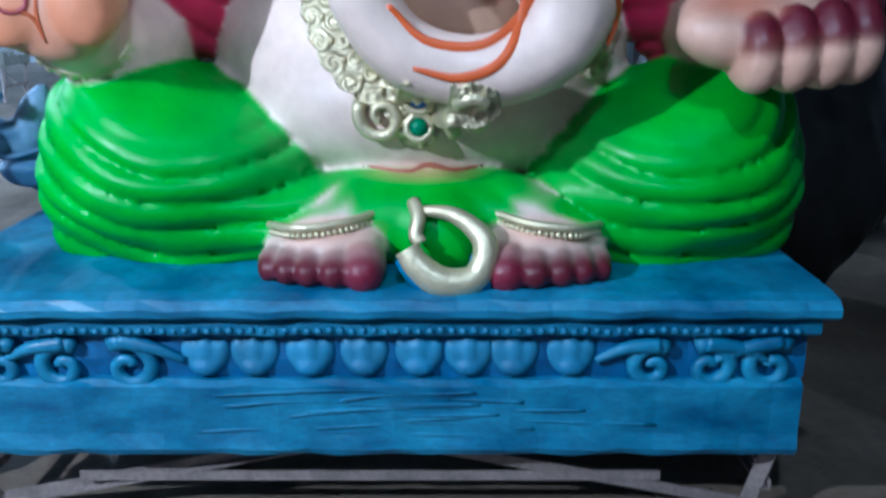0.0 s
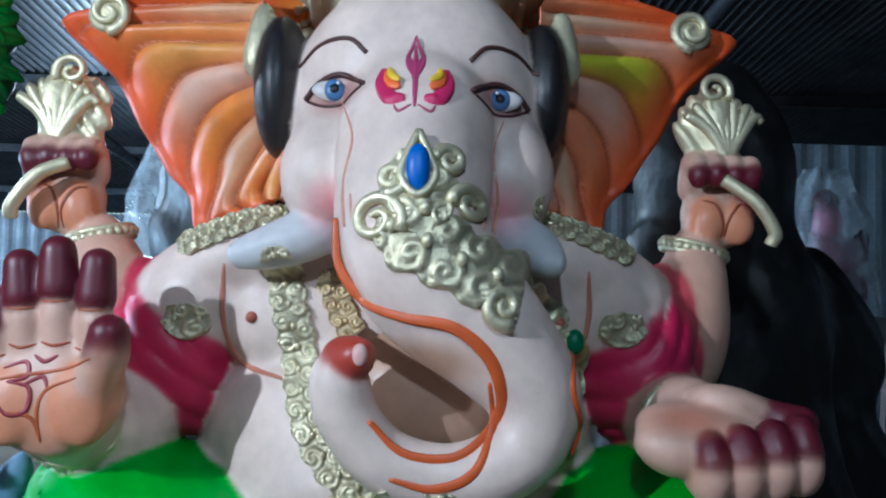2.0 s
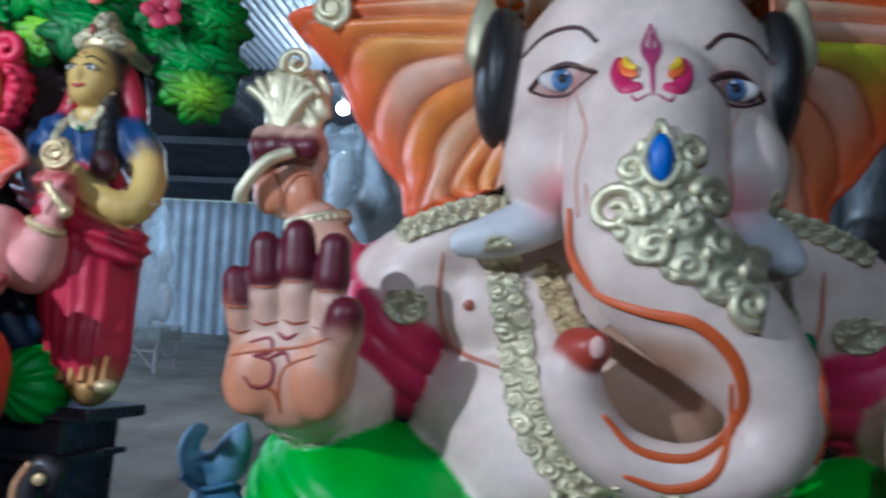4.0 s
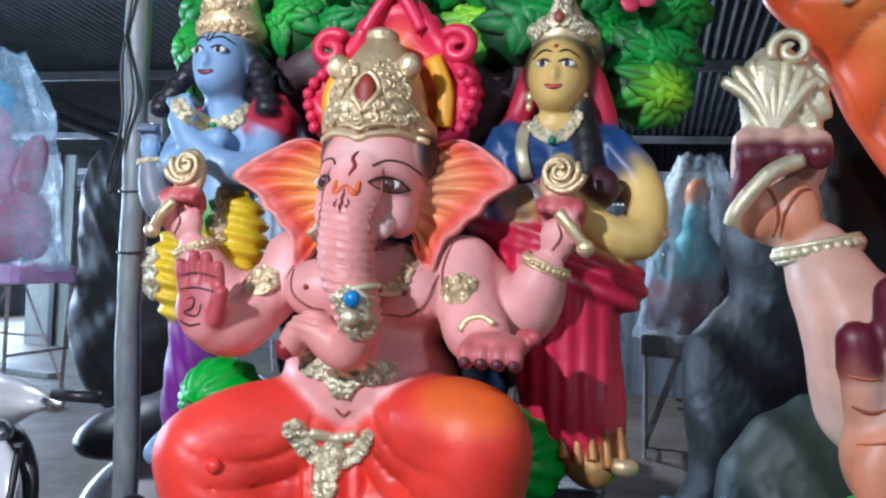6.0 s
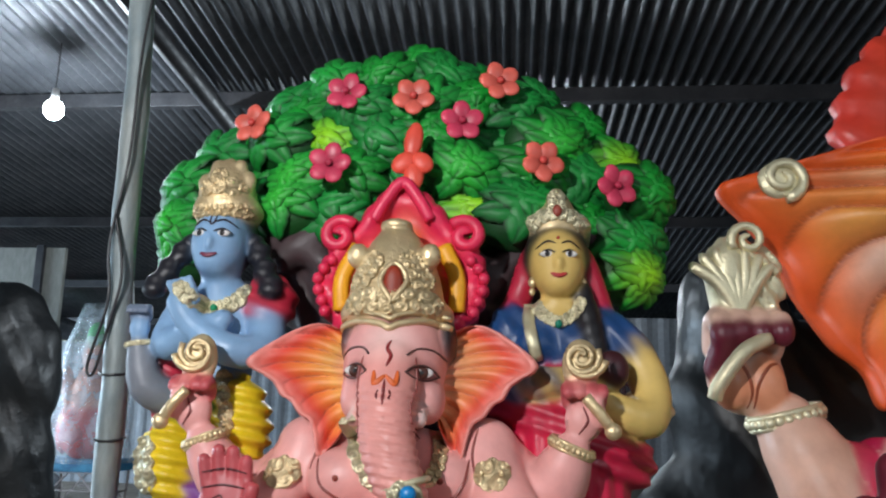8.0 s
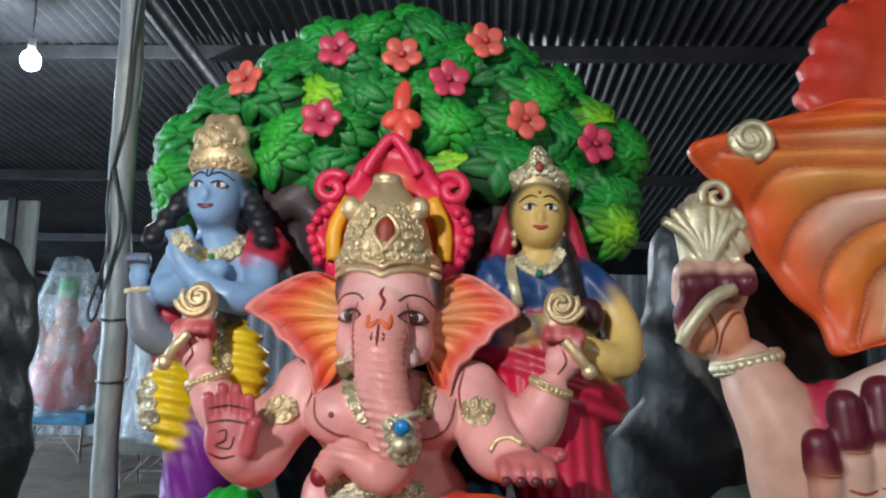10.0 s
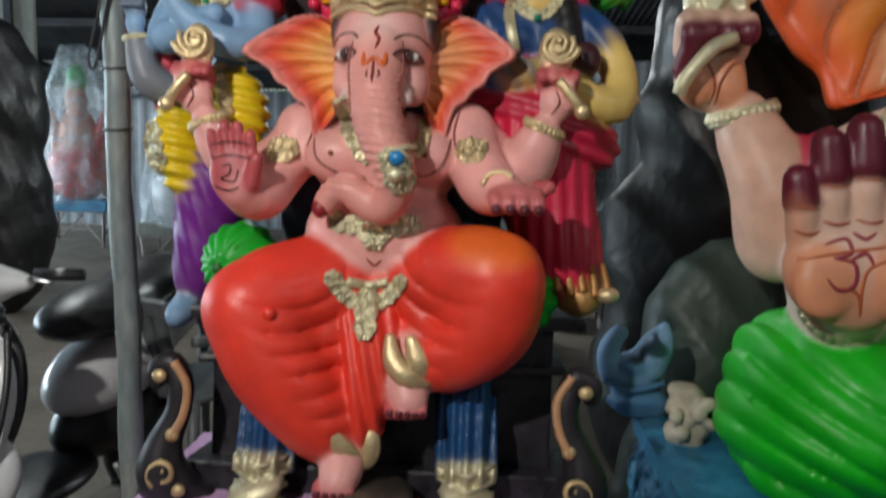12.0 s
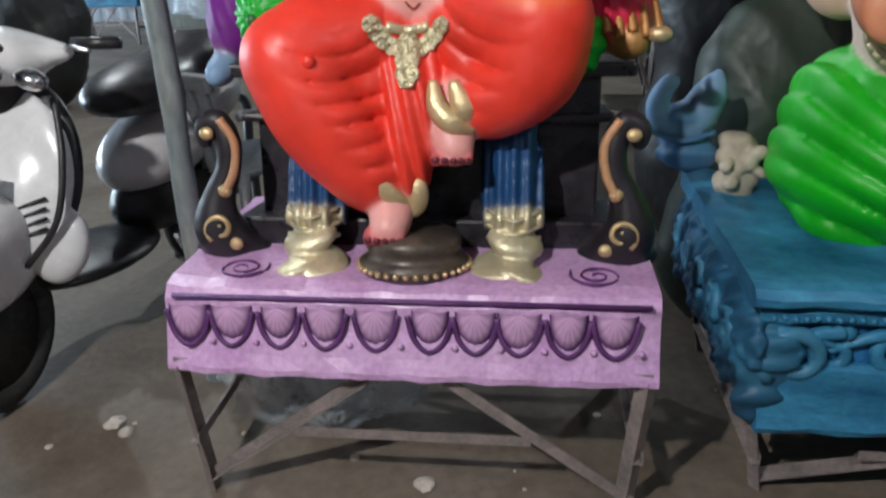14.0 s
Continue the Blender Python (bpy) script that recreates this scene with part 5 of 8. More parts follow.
# ---------------------------------------------------------------- standing companions
def face(F, c, s, skin, lips, dy=0.0):
    """A small painted face on a head ball."""
    x, y, z = c
    F.ell((x, y, z), (0.050 * s, 0.052 * s, 0.066 * s), skin, None, 0.01)
    F.ell((x, y - 0.020 * s, z - 0.036 * s), (0.030 * s, 0.030 * s, 0.028 * s), skin, None, 0.015)
    F.ell((x, y - 0.050 * s, z - 0.010 * s), (0.0085 * s, 0.012 * s, 0.016 * s), skin, None, 0.008)
    for k in (-1, 1):
        e = F.front([(x + k * 0.021 * s, z + 0.008 * s)], y - 0.1, y + 0.05, 0.0)[0]
        F.ball(e, (0.0140 * s, 0.004 * s, 0.0062 * s), (0.70, 0.68, 0.66), None, 12, 6)
        F.ball(e - np.array((0, 0.0025 * s, 0)), (0.0052 * s, 0.003 * s, 0.0055 * s), BLACK, None, 10, 6)
        for pts, r in (([(-0.015, 0.004), (0, 0.010), (0.016, 0.003)], 0.0019), ([(-0.016, 0.023), (0, 0.029), (0.021, 0.018)], 0.0018)):
            stroke(F, [(x + k * 0.021 * s + k * a * s, z + 0.006 * s + b * s) for a, b in pts], y - 0.1, y + 0.06, r * s, (0.02, 0.012, 0.015), 0.002)
    stroke(F, [(x - 0.015 * s, z - 0.0295 * s), (x, z - 0.034 * s), (x + 0.015 * s, z - 0.0295 * s)], y - 0.1, y + 0.05, 0.0042 * s, lips, 0.001)


def flute_player():
    F = Form(0.0058, 0.004)
    SKIN, HAIR, RED = (0.24, 0.40, 0.62), (0.012, 0.012, 0.018), (0.55, 0.02, 0.05)
    YELLOW, PURPLE = (0.80, 0.58, 0.01), (0.16, 0.012, 0.24)
    hx = -2.068
    F.ell((hx, 1.668, 1.80), (0.074, 0.060, 0.088), HAIR, None, 0.01)
    for s in (-1, 1):
        for i in range(7):
            F.ell((hx + s * (0.070 + 0.010 * i + 0.008 * (i % 2)), 1.655 - 0.006 * i, 1.79 - 0.020 * i), (0.026, 0.024, 0.020), HAIR, None, 0.006)
    face(F, (hx, 1.635, 1.778), 1.22, SKIN, (0.16, 0.02, 0.05))
    F.cap((hx, 1.655, 1.74), (hx + 0.002, 1.665, 1.67), 0.034, 0.045, SKIN, 0.02)
    F.ell((hx + 0.01, 1.68, 1.61), (0.098, 0.06, 0.10), SKIN, None, 0.02)
    F.ell((hx + 0.01, 1.68, 1.50), (0.075, 0.055, 0.10), SKIN, None, 0.03)
    # crossed forearms and hands at the shoulder
    F.chain([(-1.965, 1.67, 1.645), (-1.945, 1.64, 1.555), (-2.00, 1.59, 1.535), (-2.085, 1.585, 1.585), (-2.125, 1.585, 1.635)], [0.040, 0.036, 0.032, 0.026, 0.024], SKIN, 0.01)
    F.chain([(-2.155, 1.68, 1.635), (-2.165, 1.65, 1.56), (-2.11, 1.61, 1.565), (-2.03, 1.60, 1.60)], [0.036, 0.034, 0.030, 0.024], SKIN, 0.01)
    for i in range(4):
        F.cap((-2.118 + 0.012 * i, 1.575, 1.64), (-2.142 + 0.014 * i, 1.568, 1.672 + 0.004 * i), 0.010, 0.008, SKIN, 0.004)
    F.chain([(-2.16, 1.68, 1.44), (-2.205, 1.66, 1.47), (-2.225, 1.645, 1.545)], [0.034, 0.036, 0.026], (0.20, 0.22, 0.26), 0.01)
    F.ell((-2.228, 1.638, 1.590), (0.022, 0.018, 0.030), SKIN, None, 0.01)
    for i in range(4):
        F.chain([(-2.246 + 0.012 * i, 1.638, 1.612), (-2.248 + 0.013 * i, 1.628, 1.632), (-2.246 + 0.013 * i, 1.615, 1.622)], [0.008, 0.008, 0.007], (0.16, 0.20, 0.28), 0.003)
    bangle(F, (-2.226, 1.643, 1.555), 0.030, (5, -8, 0), PALE_GOLD, 0.004)
    w = lambda p: 0.004 * np.sin(p[..., 2] * 150 + p[..., 0] * 60)
    F.ell((-1.955, 1.675, 1.655), (0.062, 0.058, 0.066), RED, (0, 20, 0), 0.01, w)
    F.chain([(-2.15, 1.70, 1.66), (-2.175, 1.71, 1.55), (-2.17, 1.71, 1.40), (-2.165, 1.70, 1.28)], [0.036, 0.036, 0.032, 0.03], RED, 0.01, 3, w)
    F.ell((hx + 0.01, 1.68, 1.44), (0.080, 0.06, 0.06), (0.10, 0.36, 0.10), None, 0.01)
    f = lambda p: 0.006 * np.sin(p[..., 2] * 190 + p[..., 0] * 30)
    F.chain([(-1.985, 1.635, 1.44), (-1.97, 1.62, 1.37), (-2.0, 1.625, 1.30)], [0.048, 0.055, 0.045], YELLOW, 0.015, 3, f)
    F.chain([(-2.13, 1.64, 1.36), (-2.115, 1.625, 1.30), (-2.10, 1.63, 1.24)], [0.045, 0.050, 0.040], YELLOW, 0.015, 3, f)
    F.ell((hx + 0.02, 1.68, 1.33), (0.09, 0.06, 0.11), YELLOW, None, 0.02, f)
    F.chain([(-2.05, 1.68, 1.26), (-2.06, 1.67, 1.12), (-2.075, 1.655, 1.01)], [0.085, 0.068, 0.050], PURPLE, 0.02, 3, lambda p: 0.0018 * np.sin(p[..., 2] * 70 + p[..., 0] * 150))
    F.cap((-2.082, 1.655, 1.01), (-2.088, 1.645, 0.965), 0.034, 0.028, PALE_GOLD, 0.006)
    F.chain([(-2.088, 1.645, 0.965), (-2.094, 1.615, 0.94), (-2.098, 1.590, 0.93)], [0.026, 0.028, 0.020], SKIN, 0.01)
    # crown
    F.ell((hx, 1.665, 1.865), (0.080, 0.070, 0.045), GOLD, None, 0.01)
    F.chain([(hx - 0.004, 1.665, 1.88), (hx - 0.008, 1.67, 1.935), (hx - 0.010, 1.67, 1.985)], [0.070, 0.050, 0.014], GOLD, 0.01)
    for dx, z in ((-0.055, 1.93), (0.045, 1.935), (-0.03, 1.965), (0.022, 1.965)):
        F.ell((hx + dx, 1.65, z), (0.018, 0.016, 0.026), GOLD, None, 0.006)
    filigree(F, [(hx - 0.07, 1.855), (hx, 1.845), (hx + 0.07, 1.855)], 0.034, 1.5, 1.75, GOLD, 0.0035, 0.002, 0.36, 41)
    filigree(F, [(hx - 0.06, 1.90), (hx, 1.91), (hx + 0.055, 1.90)], 0.055, 1.5, 1.75, GOLD, 0.004, 0.002, 0.2, 42)
    filigree(F, [(hx - 0.015, 1.96), (hx - 0.008, 1.92), (hx, 1.885)], 0.045, 1.5, 1.75, GOLD, 0.004, 0.002, 0.3, 43)
    # collar, cuffs, belt, brow mark
    filigree(F, [(hx - 0.055, 1.675), (hx - 0.03, 1.645), (hx + 0.012, 1.628), (hx + 0.055, 1.65), (hx + 0.075, 1.69)], 0.040, 1.5, 1.75, PALE_GOLD, 0.0032, 0.003, 0.42, 44)
    F.ball(F.front([(hx + 0.012, 1.63)], 1.5, 1.75, 0.012)[0], (0.008, 0.006, 0.008), (0.0, 0.25, 0.10), None, 10, 6)
    bangle(F, (-2.075, 1.588, 1.575), 0.030, (0, 55, 0), PALE_GOLD, 0.005)
    filigree(F, [(-2.03, 1.50), (-2.005, 1.44), (-1.985, 1.385), (-2.0, 1.33)], 0.034, 1.5, 1.75, GOLD, 0.0035, 0.004, 0.42, 45)
    filigree(F, [(-2.165, 1.36), (-2.155, 1.30), (-2.135, 1.245)], 0.060, 1.5, 1.75, PALE_GOLD, 0.0045, 0.004, 0.40, 46)
    stroke(F, [(hx - 0.006, 1.84), (hx - 0.005, 1.815), (hx, 1.808), (hx + 0.005, 1.815), (hx + 0.006, 1.84)], 1.5, 1.7, 0.0022, (0.03, 0.02, 0.03), 0.001)
    return F.statue("standing_blue_statue", "blue-skinned standing statue with gilt crown, red shawl and yellow sash", "statue", "festival statues")


def lady():
    F = Form(0.0058, 0.004)
    SKIN, HAIR, BLUE, RED = (0.72, 0.50, 0.15), (0.012, 0.011, 0.013), (0.015, 0.060, 0.19), (0.56, 0.012, 0.055)
    hx = -1.322
    F.ell((hx, 1.672, 1.762), (0.072, 0.062, 0.080), HAIR, None, 0.01)
    F.chain([(hx + 0.055, 1.69, 1.76), (hx + 0.085, 1.70, 1.68), (hx + 0.10, 1.69, 1.60)], [0.030, 0.028, 0.030], (0.52, 0.015, 0.05), 0.01)
    F.chain([(hx - 0.055, 1.69, 1.76), (hx - 0.080, 1.70, 1.68), (hx - 0.11, 1.69, 1.62)], [0.028, 0.026, 0.026], (0.52, 0.015, 0.05), 0.01)
    F.chain([(hx + 0.045, 1.66, 1.70), (hx + 0.062, 1.635, 1.62), (hx + 0.075, 1.615, 1.54), (hx + 0.085, 1.60, 1.49)], [0.022, 0.024, 0.024, 0.018], HAIR, 0.008)
    face(F, (hx, 1.640, 1.738), 1.12, SKIN, (0.45, 0.03, 0.03))
    F.ball(F.front([(hx, 1.785)], 1.5, 1.7, 0.001)[0], (0.004, 0.003, 0.004), (0.4, 0.01, 0.01), None, 8, 6)
    F.cap((hx, 1.665, 1.70), (hx, 1.675, 1.64), 0.028, 0.036, SKIN, 0.02)
    cl = lambda p: 0.003 * np.sin(p[..., 0] * 120 + p[..., 2] * 90)
    F.ell((hx - 0.01, 1.685, 1.575), (0.098, 0.060, 0.085), BLUE, None, 0.02, cl)
    for s in (-1, 1):
        F.ell((hx - 0.005 + s * 0.045, 1.645, 1.565), (0.042, 0.035, 0.040), BLUE, None, 0.015)
    F.ell((hx, 1.66, 1.645), (0.05, 0.035, 0.03), SKIN, None, 0.01)
    F.ell((hx, 1.685, 1.485), (0.075, 0.05, 0.06), SKIN, None, 0.02)
    F.chain([(hx - 0.10, 1.68, 1.615), (hx - 0.118, 1.66, 1.54), (hx - 0.09, 1.61, 1.48), (hx - 0.01, 1.59, 1.485)], [0.042, 0.040, 0.032, 0.026], BLUE, 0.012, 3, cl)
    F.chain([(hx - 0.105, 1.63, 1.50), (hx - 0.05, 1.60, 1.478), (hx + 0.02, 1.59, 1.49)], [0.034, 0.030, 0.024], SKIN, 0.008)
    F.chain([(hx + 0.09, 1.68, 1.61), (hx + 0.150, 1.66, 1.555)], [0.046, 0.044], BLUE, 0.012, 3, cl)
    F.chain([(hx + 0.155, 1.655, 1.555), (hx + 0.182, 1.635, 1.485), (hx + 0.170, 1.60, 1.415), (hx + 0.10, 1.575, 1.43), (hx + 0.05, 1.575, 1.475)], [0.036, 0.036, 0.035, 0.030, 0.022], SKIN, 0.012)
    F.ell((hx + 0.10, 1.575, 1.505), (0.034, 0.028, 0.040), (0.05, 0.010, 0.015), None, 0.01)
    # red sari skirt, pleated
    pl = lambda p: 0.0030 * np.sin(p[..., 0] * 190 + 10 * (p[..., 2] - 1.2))
    F.chain([(hx + 0.0, 1.70, 1.44), (hx + 0.015, 1.69, 1.32), (hx + 0.045, 1.68, 1.18), (hx + 0.075, 1.66, 1.06)], [0.105, 0.118, 0.098, 0.085], RED, 0.02, 3, pl)
    F.chain([(hx - 0.16, 1.68, 1.47), (hx - 0.06, 1.65, 1.43), (hx + 0.05, 1.63, 1.37), (hx + 0.14, 1.65, 1.33)], [0.035, 0.05, 0.06, 0.05], (0.46, 0.010, 0.045), 0.02, 3, lambda p: 0.005 * np.sin(p[..., 2] * 170 + p[..., 0] * 50))
    F.chain([(hx + 0.09, 1.66, 1.05), (hx + 0.105, 1.635, 1.01), (hx + 0.12, 1.60, 0.995)], [0.060, 0.048, 0.026], (0.40, 0.22, 0.07, 0.6), 0.012)
    for i in range(6):
        x = hx + 0.03 + 0.026 * i
        F.tube(smooth_path([(x - 0.006, 1.60, 1.075), (x, 1.585, 1.04), (x + 0.004, 1.58, 1.005 + 0.01 * (i % 2))], 5), [0.006 + 0.006 * t for t in np.linspace(0, 1, 11)], (0.42, 0.20, 0.06, 0.6), 6)
    F.ball((hx + 0.165, 1.585, 1.01), (0.026, 0.024, 0.018), GOLD)
    # crown, necklace, ear drops, arm rings
    F.ell((hx, 1.675, 1.835), (0.078, 0.052, 0.034), GOLD, None, 0.01)
    F.chain([(hx, 1.675, 1.85), (hx + 0.002, 1.68, 1.915)], [0.050, 0.014], GOLD, 0.01)
    filigree(F, [(hx - 0.074, 1.80), (hx - 0.045, 1.838), (hx, 1.852), (hx + 0.045, 1.838), (hx + 0.074, 1.80)], 0.040, 1.5, 1.78, PALE_GOLD, 0.0035, 0.003, 0.34, 51)
    filigree(F, [(hx, 1.918), (hx, 1.885), (hx, 1.85)], 0.045, 1.5, 1.78, PALE_GOLD, 0.0035, 0.003, 0.3, 52)
    F.ball(F.front([(hx, 1.852)], 1.5, 1.78, 0.012)[0], (0.010, 0.006, 0.014), (0.30, 0.05, 0.03), None, 10, 6)
    filigree(F, [(hx - 0.05, 1.665), (hx - 0.035, 1.632), (hx, 1.612), (hx + 0.035, 1.632), (hx + 0.05, 1.665)], 0.028, 1.5, 1.78, PALE_GOLD, 0.003, 0.003, 0.42, 53)
    F.ball(F.front([(hx, 1.605)], 1.5, 1.75, 0.010)[0], (0.008, 0.006, 0.009), (0.0, 0.20, 0.12), None, 10, 6)
    F.tube(F.front(smooth_path([(hx - 0.062, 1.66), (hx - 0.060, 1.60), (hx - 0.045, 1.53)], 8), 1.5, 1.78, 0.004), 0.013, PALE_GOLD, 8, 0.5)
    for s in (-1, 1):
        F.ball((hx + s * 0.053, 1.645, 1.70), (0.009, 0.009, 0.012), GOLD)
        F.ball((hx + s * 0.054, 1.645, 1.68), (0.007, 0.007, 0.009), GOLD)
    bangle(F, (hx + 0.178, 1.615, 1.445), 0.045, (20, 20, 0), GOLD, 0.006)
    bangle(F, (hx + 0.155, 1.655, 1.535), 0.045, (10, -35, 0), PALE_GOLD, 0.006)
    return F.statue("standing_lady_statue", "yellow-skinned standing lady statue in navy blouse and red sari skirt", "statue", "festival statues")


flute_player()
lady()


# ---------------------------------------------------------------- base, throne and tree of the smaller group
LILAC = plain("lilac_paint", (0.50, 0.28, 0.54), (0.62, 0.40, 0.65), 7.0, 0.42, 0.0, 0.25, 70.0, 0.003)
PURPLE_SHADE = plain("purple_shading_paint", (0.07, 0.018, 0.10), (0.13, 0.04, 0.17), 14.0, 0.5)
THRONE_BLACK = plain("black_gloss_paint", (0.010, 0.009, 0.012), (0.030, 0.026, 0.034), 9.0, 0.32, 0.0, 0.3, 50.0)
GILT = plain("gilt_paint", (0.58, 0.42, 0.20), (0.80, 0.62, 0.36), 25.0, 0.34, 0.85, 0.6, 90.0, 0.004)
STAND_IRON = plain("weathered_angle_iron", (0.20, 0.18, 0.17), (0.36, 0.30, 0.29), 12.0, 0.62, 0.3, 0.4, 70.0)
BLUE_PAINT = plain("blue_wash_paint", (0.006, 0.085, 0.20), (0.05, 0.28, 0.47), 5.0, 0.5, 0.0, 0.3, 45.0, 0.003, 0.5, (1, 1, 2.4), 7.0)
BLUE_DARK = plain("blue_shaded_paint", (0.005, 0.06, 0.18), (0.02, 0.15, 0.36), 6.0, 0.55, 0.0, 0.3, 45.0)


def painted_mesh(name, v, f, c):
    me = bpy.data.meshes.new(name)
    me.from_pydata(np.asarray(v, float).tolist(), [], f)
    c = np.asarray(c, float)
    if c.ndim == 1:
        c = np.broadcast_to(c, (len(v), len(c)))
    if c.shape[1] == 3:
        c = np.concatenate([c, np.zeros((len(c), 1))], 1)
    at = me.color_attributes.new("paint", "FLOAT_COLOR", "POINT")
    at.data.foreach_set("color", c.astype(np.float32).ravel())
    me.update()
    return me


def shelf_profile(name, pts, x0, x1, mat, parent, bow=0.0, n=24, label=""):
    """A moulding of profile (y, z) run along x, closed at both ends, with a hand-made wobble."""
    bm = bmesh.new()
    rows = []
    for i in range(n + 1):
        x = x0 + (x1 - x0) * i / n
        k = 1 - bow * abs(2 * i / n - 1) ** 6
        rows.append([bm.verts.new((x, y * k + (1 - k) * pts[0][0] + 0.003 * math.sin(i * 1.7 + j), z + 0.0025 * math.sin(i * 2.3 + j * 0.7))) for j, (y, z) in enumerate(pts)])
    m = len(pts)
    for a, b in zip(rows[:-1], rows[1:]):
        for j in range(m):
            bm.faces.new((a[j], a[(j + 1) % m], b[(j + 1) % m], b[j]))
    bm.faces.new(rows[0][::-1])
    bm.faces.new(rows[-1])
    bmesh.ops.recalc_face_normals(bm, faces=bm.faces)
    return part(name, bm, mat, parent, label, False)


def scroll(name, centre, r, thick, mat, parent, turns=1.6, start=0.0, hand=1, flat=0.8, plane="xz"):
    q = spiral((0, 0), r, turns, start, hand, 30)
    p = np.stack([q[:, 0], np.zeros(30), q[:, 1]], -1) if plane == "xz" else np.stack([q[:, 0], q[:, 1], np.zeros(30)], -1)
    v, f = tube_mesh(p + np.array(centre), np.linspace(thick * 0.6, thick, 30), 8, flat)
    me = bpy.data.meshes.new(name)
    me.from_pydata(v.tolist(), [], f)
    me.update()
    return part_mesh(name, me, mat, parent)


def lilac_base():
    base = tagged(empty("display_plinth", -1.87, 1.80, 0.30), "lilac painted plaster base with a row of scallop shells", "statue base")
    inv = Matrix.Translation((1.87, -1.80, -0.30))

    def put(ob):
        ob.matrix_parent_inverse = inv
        return ob
    prof = [(2.15, 0.497), (1.545, 0.497), (1.505, 0.488), (1.488, 0.462), (1.487, 0.44), (1.480, 0.40), (1.462, 0.345), (1.448, 0.315), (1.448, 0.300), (2.15, 0.300)]
    put(shelf_profile("slab", prof, -2.425, -1.318, LILAC, base, 0.02))
    # shells
    nu, nv = 22, 9
    v, c = [], []
    for i in range(nu):
        a = math.pi * (i / (nu - 1))
        for j in range(nv):
            t = j / (nv - 1)
            ridge = 0.5 + 0.5 * math.cos(a * 16)
            v.append((0.047 * t * math.cos(a) * (1.0 if t < 1 else 1), -0.022 * math.cos(t * math.pi / 2) ** 0.7 - 0.005 * ridge * math.sin(t * math.pi), -0.088 * t * math.sin(a)))
            k = smoothstep(np.array((t - 0.62) / 0.3))
            c.append(np.array((0.60, 0.36, 0.60)) * (1 - k) * (0.75 + 0.25 * ridge) + np.array((0.085, 0.02, 0.12)) * k)
    f = [(i * nv + j, i * nv + j + 1, (i + 1) * nv + j + 1, (i + 1) * nv + j) for i in range(nu - 1) for j in range(nv - 1)]
    me = painted_mesh("shell", v, f, np.array(c))
    me.materials.append(PAINT_MATT)
    for k, x in enumerate((-2.365, -2.265, -2.155, -2.050, -1.935, -1.815, -1.715, -1.620, -1.515, -1.415)):
        ob = part_mesh("shell", me, None, base)
        ob.matrix_parent_inverse = inv
        ob.matrix_basis = pose(x, 1.494, 0.455, -10, 0, 0) @ Matrix.Diagonal((1.06 + 0.1 * math.sin(k * 2.1), 1, 1 + 0.06 * math.cos(k * 1.7), 1))
        rim = smooth_path([(x - 0.05, 1.480, 0.445), (x - 0.034, 1.472, 0.39), (x, 1.463, 0.365), (x + 0.034, 1.472, 0.39), (x + 0.05, 1.480, 0.445)], 6)
        vv, ff = tube_mesh(rim, 0.0065, 6, 0.5)
        m2 = bpy.data.meshes.new("shell_rim")
        m2.from_pydata(vv.tolist(), [], ff)
        put(part_mesh("shell_rim", m2, PURPLE_SHADE, base, "dark purple sprayed rim" if k == 0 else ""))
        bm = bmesh.new()
        bmesh.ops.create_icosphere(bm, subdivisions=2, radius=0.008, matrix=pose(x + 0.055, 1.468, 0.375))
        put(part("stud", bm, LILAC, base))
    bm = bmesh.new()
    bar(bm, (-2.40, 1.490, 0.474), (-1.34, 1.490, 0.474), 0.007, 6)
    put(part("groove_line", bm, PURPLE_SHADE, base))
    for x, h in ((-2.27, 1), (-1.45, -1)):
        put(scroll("painted_scroll", (x, 1.60, 0.499), 0.062, 0.006, PURPLE_SHADE, base, 2.0, 0.4, h, 0.4, "xy"))


def iron_stand(name, x0, x1, y0, y1, top, label, inset=0.03):
    """A welded angle-iron stand: four legs, top and bottom rails, crossed braces in front."""
    st = tagged(empty(name, (x0 + x1) / 2, (y0 + y1) / 2, 0), label, "metal stand")
    inv = Matrix.Translation((-(x0 + x1) / 2, -(y0 + y1) / 2, 0))

    def rail(n, a, b, w=0.016):
        bm = bmesh.new()
        d = (Vector(b) - Vector(a))
        m = Matrix.Translation(a) @ d.to_track_quat("Z", "Y").to_matrix().to_4x4()
        box(bm, (-w, -0.002, 0), (w, 0.002, d.length), 0, m)
        box(bm, (-w, 0.002, 0), (-w + 0.004, 2 * w, d.length), 0, m)
        ob = part(n, bm, STAND_IRON, st, "", False)
        ob.matrix_parent_inverse = inv
    for x in (x0, x1):
        dx = inset if x == x0 else -inset
        for y in (y0, y1):
            rail("leg", (x + dx, y + (0.03 if y == y0 else -0.03), 0), (x, y, top))
        rail("side_rail", (x + dx * 0.6, y0, top * 0.42), (x + dx * 0.6, y1, top * 0.42), 0.012)
    mid = (x0 + x1) / 2
    for y in (y0 + 0.01, y1 - 0.01):
        rail("top_rail", (x0, y, top - 0.012), (x1, y, top - 0.012))
        rail("brace", (mid - 0.07, y + 0.006, top - 0.02), (x0 + inset, y + 0.02, 0.03), 0.012)
        rail("brace", (mid + 0.07, y + 0.006, top - 0.02), (x1 - inset, y + 0.02, 0.03), 0.012)
        rail("cross_rail", (x0 + 0.26, y + 0.012, top * 0.50), (x1 - 0.26, y + 0.012, top * 0.50), 0.011)


